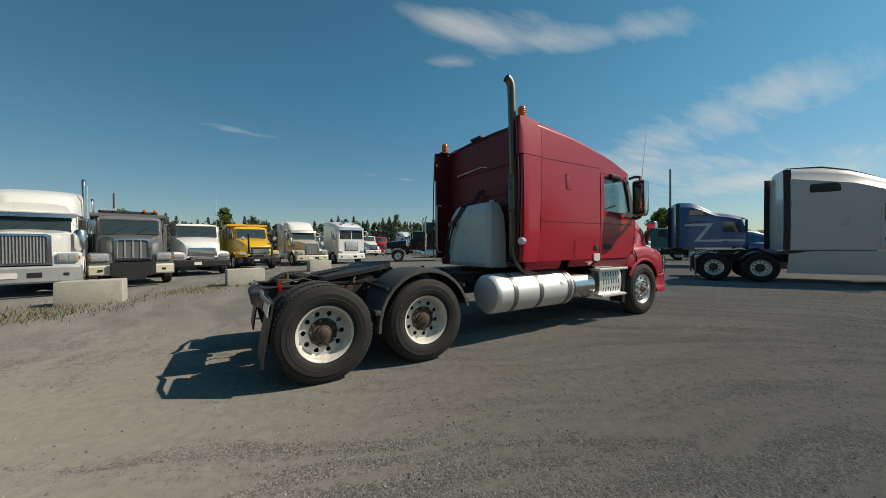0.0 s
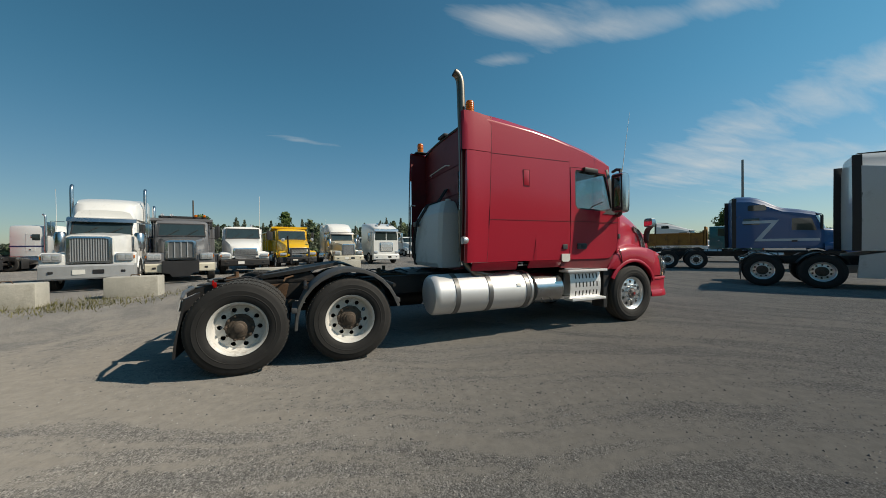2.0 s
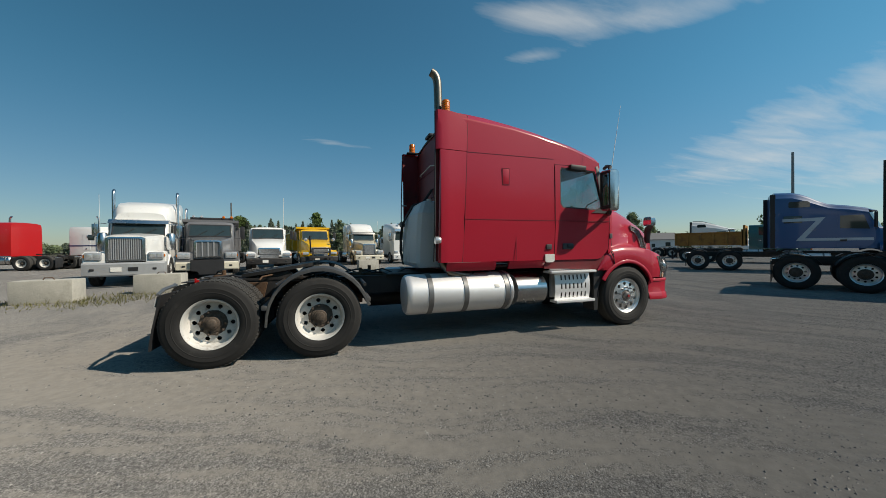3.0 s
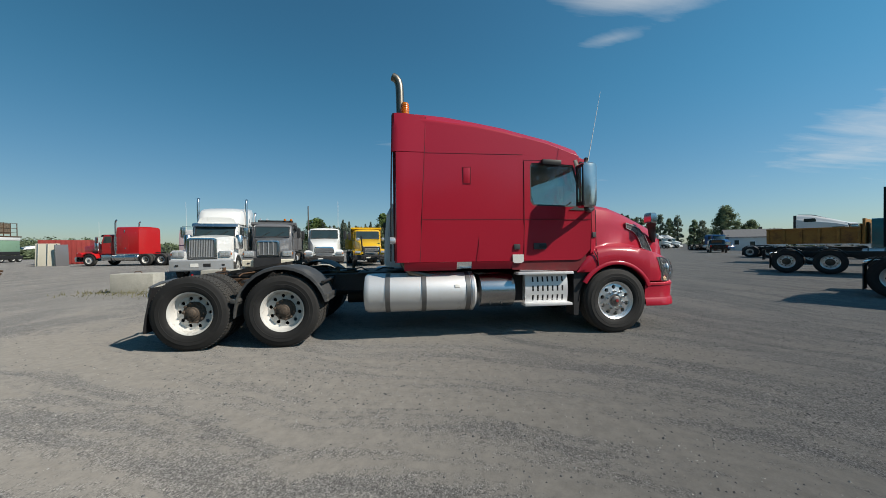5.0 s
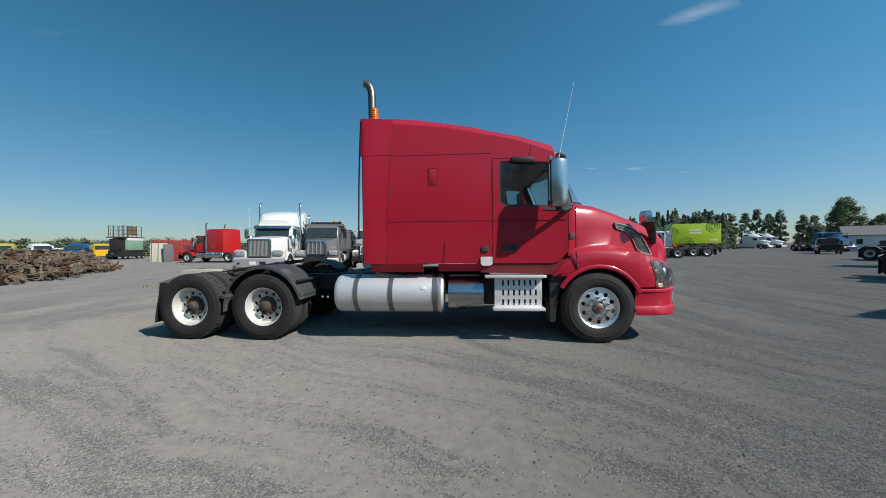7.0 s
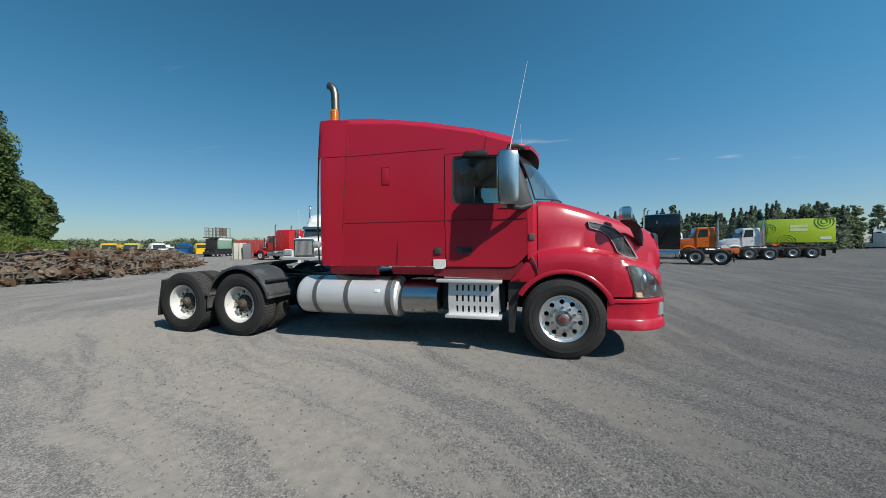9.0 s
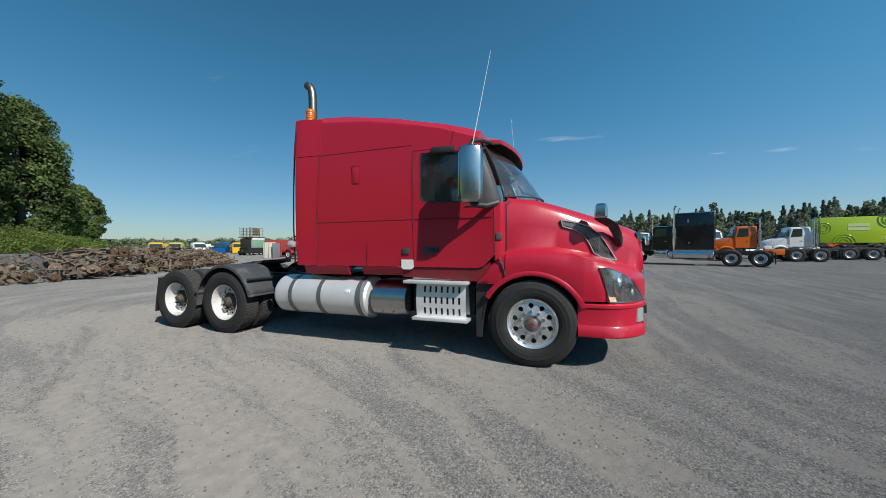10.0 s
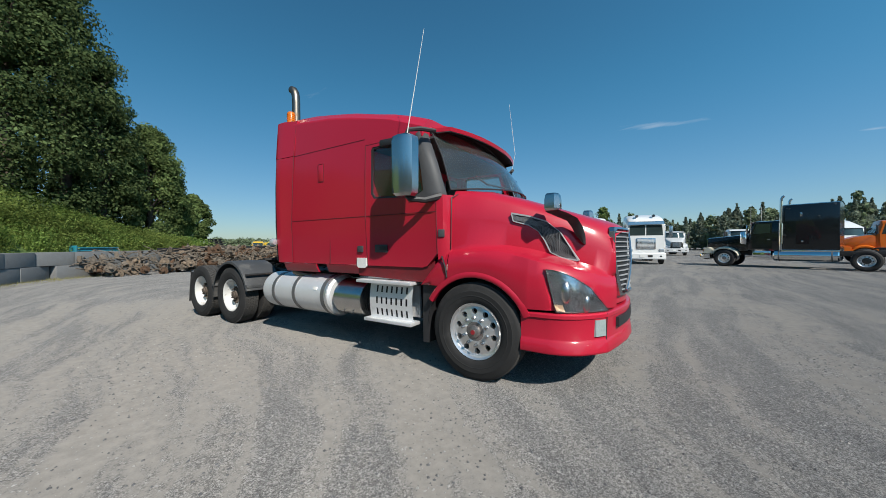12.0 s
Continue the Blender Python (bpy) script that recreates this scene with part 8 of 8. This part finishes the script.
tagged(panel2, "dark sheet panel standing on the gravel", "panel")

# stacked machine with a green cabin and a cage on top
mc = thing("drilling_rig", pose(-50.5, 38.3, 0, 0, 0, 104) @ Matrix.Scale(0.85, 4), "old stacked machine with pale green housing and rusty cage", "machine")
part("undercarriage", Shape().box((0, 0, 0.7), (5.2, 2.4, 0.5), 0.05).box((0, 0, 1.25), (4.6, 2.2, 0.5), 0.05), M["chassis"], mc)
for x in (-2.0, -0.9, 1.0, 2.1):
    for sg in (-1, 1):
        add_wheel(mc, x, sg * 1.05, "dish", "white", "rib", False, nuts=False)
part("housing", Shape().box((0.5, 0, 2.3), (3.6, 2.2, 1.6), 0.06), surface("pale_green_paint", (0.22, 0.36, 0.25), 0.6, 0, 0.1, 1.5, 30, dirt=(0.12, 0.10, 0.07), dirt_amt=0.25), mc)
part("housing_top", Shape().box((0.5, 0, 3.3), (3.7, 2.25, 0.42), 0.03), M["white"], mc)
part("boom_base", Shape().box((-1.9, 0, 2.4), (1.0, 1.6, 1.9), 0.05), M["chassis"], mc)
part("platform", Shape().box((0.0, 0, 3.62), (5.2, 2.3, 0.16), 0.02), M["rust"], mc)
s = Shape()
for x in (-2.2, -1.2, -0.2, 0.9, 2.0):
    for y in (-1, 1):
        s.box((x, y, 4.6), (0.07, 0.07, 1.9))
for z in (4.2, 4.8, 5.5):
    for y in (-1, 1):
        s.box((-0.1, y, z), (4.3, 0.05, 0.05))
for k in range(12):
    s.box((-2.2 + 0.38 * k, 1, 4.6), (0.03, 0.03, 1.85))
part("cage", s, M["rust"], mc)
part("cage_sheet", Shape().box((-0.1, -0.96, 4.7), (2.2, 0.04, 1.5)), M["rust2"], mc)

# cut-off cabs and covers in the far west of the yard
def cab_shell(x, y, head, mat, label, s=1.0):
    v = thing("cab_shell", pose(x, y, 0, 0, 0, head), label, "truck cab", "cabs in the far yard")
    part("shell", Shape().rings([section(px, [(1.1, 0.3), (1.15, 1.4), (1.1, z - 0.4), (0.9, z - 0.06), (0, z)]) for px, z in ((-2.0, 3.0 * s), (-1.0, 3.0 * s), (0.0, 2.6 * s), (0.7, 1.7 * s), (1.4, 1.4 * s))]), mat, v, angle=40)
    for sg in (-1, 1):
        part("side_window", Shape().prism([(-0.7, 1.6), (0.2, 1.6), (0.0, 2.2 * s), (-0.7, 2.2 * s)], sg * 1.1, sg * 1.16), M["dark_glass"], v)
    part("windscreen", Shape().grid([[(0.72, -0.9, 1.75 * s), (0.72, 0.9, 1.75 * s)], [(0.06, -0.85, 2.52 * s), (0.06, 0.85, 2.52 * s)]], (0.03, 0, 0.03)), M["dark_glass"], v)


M["tan_cover"] = surface("yellow_tarp", (0.42, 0.36, 0.08), 0.7, 0, 0.15, 1.5, 20)
for x, y, h, mt, lb in ((-51.9, 24, -30, "yellow", "yellow truck cab shell"), (-51, 25.8, -40, "tan_cover", "olive yellow covered truck cab"), (-50.2, 28.6, -25, "white", "white truck cab shell"), (-49.1, 31.0, -50, "blue_truck", "blue truck cab shell"), (-48.2, 33.2, -35, "yellow", "yellow and white truck cab shell"), (-58, 41, -30, "tan_cover", "olive yellow covered truck cab"), (-72, 36, 190, "yellow", "yellow truck cab shell"), (-64, 55, 250, "white", "white truck cab shell"), (-58, 58, 255, "orange_truck", "orange truck cab shell"), (-54, 60, 260, "white", "white truck cab shell"), (-70, 52, 250, "grey_truck", "grey truck cab shell"), (-49, 57, 255, "red_truck", "red truck cab shell"), (-75, 46, 240, "white", "white truck cab shell")):
    cab_shell(-2 + 1.3 * (x + 2), -6 + 1.3 * (y + 6), h, M[mt], lb + " standing in the far yard", 0.8)

# pale storage shelters beyond the far yard
for x, y, h in ((-92, 66, 40), (-80, 78, 35)):
    sh = thing("storage_shelter", pose(x, y, 0, 0, 0, h) @ Matrix.Scale(0.5, 4), "low white fabric storage shelter on a steel frame", "shelter", "shelters beyond the yard")
    arc = [(-5 + 10 * k / 12, 1.4 + 2.2 * math.sin(math.pi * k / 12)) for k in range(13)]
    part("roof_sheet", Shape().grid([[(px, y2, z) for y2, z in arc] for px in (-9, -4.5, 0, 4.5, 9)], (0, 0, 0.08)), M["white"], sh, angle=50)
    for px in (-8.6, -2.9, 2.9, 8.6):
        for y2 in (-4.9, 4.9):
            part("post", Shape().box((px, y2, 0.75), (0.12, 0.12, 1.5)), M["strap"], sh)
# stacked dark frames at the end of the bank
s = Shape()
for k in range(5):
    s.box((0, 0, 0.25 + 0.5 * k), (5.5 - 0.5 * k, 1.2, 0.12), 0.01)
    for x in (-2, -0.7, 0.7, 2):
        s.box((x * (1 - 0.1 * k), 0, 0.02 + 0.5 * k), (0.12, 1.1, 0.4))
fs = part("stacked_frames", s, M["chassis"])
fs.matrix_world = pose(-46.9, 16.4, 1.0, 0, 0, 40) @ Matrix.Scale(0.6, 4)
tagged(fs, "stack of dark scrap vehicle frames beyond the wall", "scrap frames")

# small house, pickup, mast
hs = thing("house", pose(59, 47.5, 0, 0, 0, -38) @ Matrix.Scale(0.85, 4), "small white clapboard bungalow with grey roof", "house")
M["siding"] = surface("white_siding", (0.70, 0.71, 0.70), 0.7, 0, 0.08, 1.5, 20)
M["roof"] = surface("grey_shingle", (0.16, 0.16, 0.165), 0.9, 0, 0.2, 3, 30)
wl_ = part("wall", Shape().box((0, 0, 1.45), (9.0, 6.0, 2.9)), M["siding"], hs)
for sg in (-1, 1):
    part("gable", Shape().prism([(-3.0, 2.9), (3.0, 2.9), (0, 4.3)], sg * 4.5, sg * 4.44, "x"), M["siding"], hs)
    part("roof_slope", Shape().grid([[(-4.8, sg * 3.4, 2.75), (4.8, sg * 3.4, 2.75)], [(-4.8, 0, 4.4), (4.8, 0, 4.4)]], (0, 0, 0.1)), M["roof"], hs)
    for k in range(13):
        part("siding_board", Shape().box((0, sg * 3.01, 0.25 + 0.2 * k), (9.0, 0.03, 0.03)), M["siding"], wl_)
for x, w, z, h in ((-2.9, 0.9, 1.7, 1.1), (2.6, 1.2, 1.7, 1.1), (-0.4, 0.95, 1.05, 2.05)):
    for sg in (-1, 1):
        wdw = part("window" if h < 2 else "door", Shape().box((x, sg * 3.02, z), (w, 0.08, h), 0.01), M["white"], hs)
        part("window_pane", Shape().box((x, sg * 3.06, z + (0.0 if h < 2 else 0.35)), (w - 0.18, 0.03, (h - 0.18) if h < 2 else 0.9)), M["dark_glass"], wdw)
for y in (-1.4, 1.3):
    wdw = part("window", Shape().box((-4.52, y, 1.7), (0.08, 1.0, 1.1), 0.01), M["white"], hs)
    part("window_pane", Shape().box((-4.57, y, 1.7), (0.03, 0.82, 0.92)), M["dark_glass"], wdw)
part("chimney", Shape().box((1.5, 0.3, 4.5), (0.5, 0.5, 0.9), 0.02), M["rust2"], hs)

pk = thing("pickup_truck", pose(42.5, 38.5, 0, 0, 0, 50), "dark pickup truck parked beside the drive", "pickup truck")
part("body", Shape().rings([section(x, [(0.95, 0.45), (1.0, 0.8), (0.95, z - 0.12), (0.8, z), (0, z + 0.03)]) for x, z in ((-3.9, 1.15), (-3.8, 1.2), (-0.2, 1.2), (0.7, 1.15), (0.95, 0.95))]), M["black_truck"], pk, angle=40)
part("cab", Shape().rings([section(x, [(0.95, 1.1), (0.85, z - 0.1), (0.7, z), (0, z + 0.03)]) for x, z in ((-2.0, 1.25), (-1.8, 1.85), (-0.9, 1.9), (-0.1, 1.25))]), M["black_truck"], pk, angle=40)
part("rear_window", Shape().box((-1.93, 0, 1.6), (0.05, 1.2, 0.35)), M["dark_glass"], pk)
for sg in (-1, 1):
    part("side_window", Shape().prism([(-1.8, 1.32), (-0.4, 1.32), (-0.9, 1.78), (-1.75, 1.75)], sg * 0.87, sg * 0.93), M["dark_glass"], pk)
    for x in (0, -3.1):
        w = part("wheel", MESH["steer_alu"], None, pk, at=pose(x, sg * 0.85, 0.39, 0, 0, 180 if sg < 0 else 0) @ Matrix.Scale(0.76, 4))
        part("tyre", MESH["rib"], None, w)
    part("tail_lamp", Shape().box((-3.9, sg * 0.85, 0.95), (0.04, 0.16, 0.3)), M["red_lens"], pk)

mast = part("mast", Shape().cyl((0, 0, -0.2), (0, 0, 12.6), 0.17, 0.13, 10), M["strap"])
mast.matrix_world = Matrix.Translation((49, 20.0, 0))
tagged(mast, "tall plain grey steel mast behind the trucks", "mast")
pole2 = part("utility_pole", Shape().cyl((0, 0, -0.2), (0, 0, 9.5), 0.14, 0.1, 8), M["bark"])
pole2.matrix_world = Matrix.Translation((-22, 62, 0))
tagged(pole2, "thin wooden utility pole behind the front row", "pole")

# ---------------------------------------------------------------- distant trees


def far_trees(name, spots, label, seed, mat, conifer):
    """Woods far off, as one object."""
    rnd = np.random.RandomState(seed)
    V, F, n0 = [], [], 0
    for x, y, h, r in spots:
        if conifer:
            n = 520
            u = rnd.random(n) ** 0.7
            rr = r * (1 - u) ** 0.8 * (0.3 + 0.7 * rnd.random(n)) * (0.75 + 0.5 * (np.sin(u * 38) > 0))
            a = rnd.random(n) * 6.283
            p = np.stack([x + rr * np.cos(a), y + rr * np.sin(a), 0.4 + (h - 0.4) * u], 1)
            size = 0.26 + 0.24 * rnd.random(n)
        else:
            p, o = crown_points(rnd, h, r, h * 0.03, 30, 36, r * 0.32)
            p = p + np.array([x, y, 0])
            size = 0.30 + 0.26 * rnd.random(len(p))
        v, f = cards(p, size, rnd, None if conifer else o)
        V.append(v)
        F.append(f + n0)
        n0 += len(v)
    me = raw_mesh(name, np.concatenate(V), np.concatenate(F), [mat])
    return tagged(new(name, me), label, "trees", kind="stuff")


rnd = np.random.RandomState(21)
con, dec = [], []
for k in range(640):                                   # belt behind the rows
    b = radians(-62 + 112 * (k / 640) + rnd.uniform(-0.6, 0.6))
    d = 92 + rnd.uniform(-8, 14)
    x, y = -2.5 + d * math.sin(b), -6 + d * math.cos(b)
    bear = math.degrees(b)
    hh = 5.6 + 1.3 * rnd.random() + 0.5 * math.sin(k * 0.11)
    if bear < 4:
        hh *= 1.05 if bear > -14 else 0.6 if bear > -30 else 0.34 if bear > -38 else 0.2
    if bear > 10:
        hh *= 1.2
    if bear > 37:
        continue
    (con if rnd.random() < (0.85 if -16 < bear < 34 else 0.6) else dec).append((x, y, hh * (1.12 if rnd.random() < 0.2 else 1.0), 1.2 + rnd.random() * 0.9))
for k in range(80):                                    # low belt far to the west
    b = radians(-66 + 26 * k / 80 + rnd.uniform(-0.2, 0.2))
    d = 150 + rnd.uniform(-10, 20)
    dec.append((-2.5 + d * math.sin(b), -6 + d * math.cos(b), 2.4 + 2.0 * rnd.random(), 2.4 + rnd.random() * 2))
for k in range(60):                                    # behind the right-hand rows
    b = radians(44 + 70 * k / 60 + rnd.uniform(-0.5, 0.5))
    d = 150 + rnd.uniform(-10, 20)
    dec.append((-2.5 + d * math.sin(b), -6 + d * math.cos(b), 4 + 3 * rnd.random(), 3.0 + rnd.random() * 2))
for k in range(64):                                    # belt along the south side of the yard
    x = -36 + 96 * k / 64 + rnd.uniform(-1, 1)
    dec.append((x, -44 - rnd.uniform(0, 9) - 0.12 * max(0, x), 10.5 + 4 * rnd.random() + 2.5 * math.sin(k * 0.7), 3.2 + 1.4 * rnd.random()))
far_trees("conifer_belt", con, "dark belt of conifers behind the yard", 31, M["hazy_needle"], True)
far_trees("tree_belt", dec, "belt of leafy trees behind the yard", 32, M["hazy_leaf"], False)
leaf_tree(64, 57, 8.6, 2.5, 301, "tall round leafy tree beside the bungalow", clumps=110, per=90, size=0.24, mat="hazy_leaf")
leaf_tree(68, 55.5, 5.6, 2.2, 302, "small leafy tree beside the bungalow", clumps=70, per=60, size=0.26, mat="hazy_leaf")
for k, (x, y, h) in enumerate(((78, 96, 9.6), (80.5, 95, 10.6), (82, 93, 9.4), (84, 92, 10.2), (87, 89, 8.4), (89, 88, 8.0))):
    leaf_tree(x, y, h, 1.7, 310 + k, "slender tree at the end of the drive", clumps=70, per=70, size=0.26, base=0.4, mat="hazy_needle" if k % 2 else "hazy_leaf")
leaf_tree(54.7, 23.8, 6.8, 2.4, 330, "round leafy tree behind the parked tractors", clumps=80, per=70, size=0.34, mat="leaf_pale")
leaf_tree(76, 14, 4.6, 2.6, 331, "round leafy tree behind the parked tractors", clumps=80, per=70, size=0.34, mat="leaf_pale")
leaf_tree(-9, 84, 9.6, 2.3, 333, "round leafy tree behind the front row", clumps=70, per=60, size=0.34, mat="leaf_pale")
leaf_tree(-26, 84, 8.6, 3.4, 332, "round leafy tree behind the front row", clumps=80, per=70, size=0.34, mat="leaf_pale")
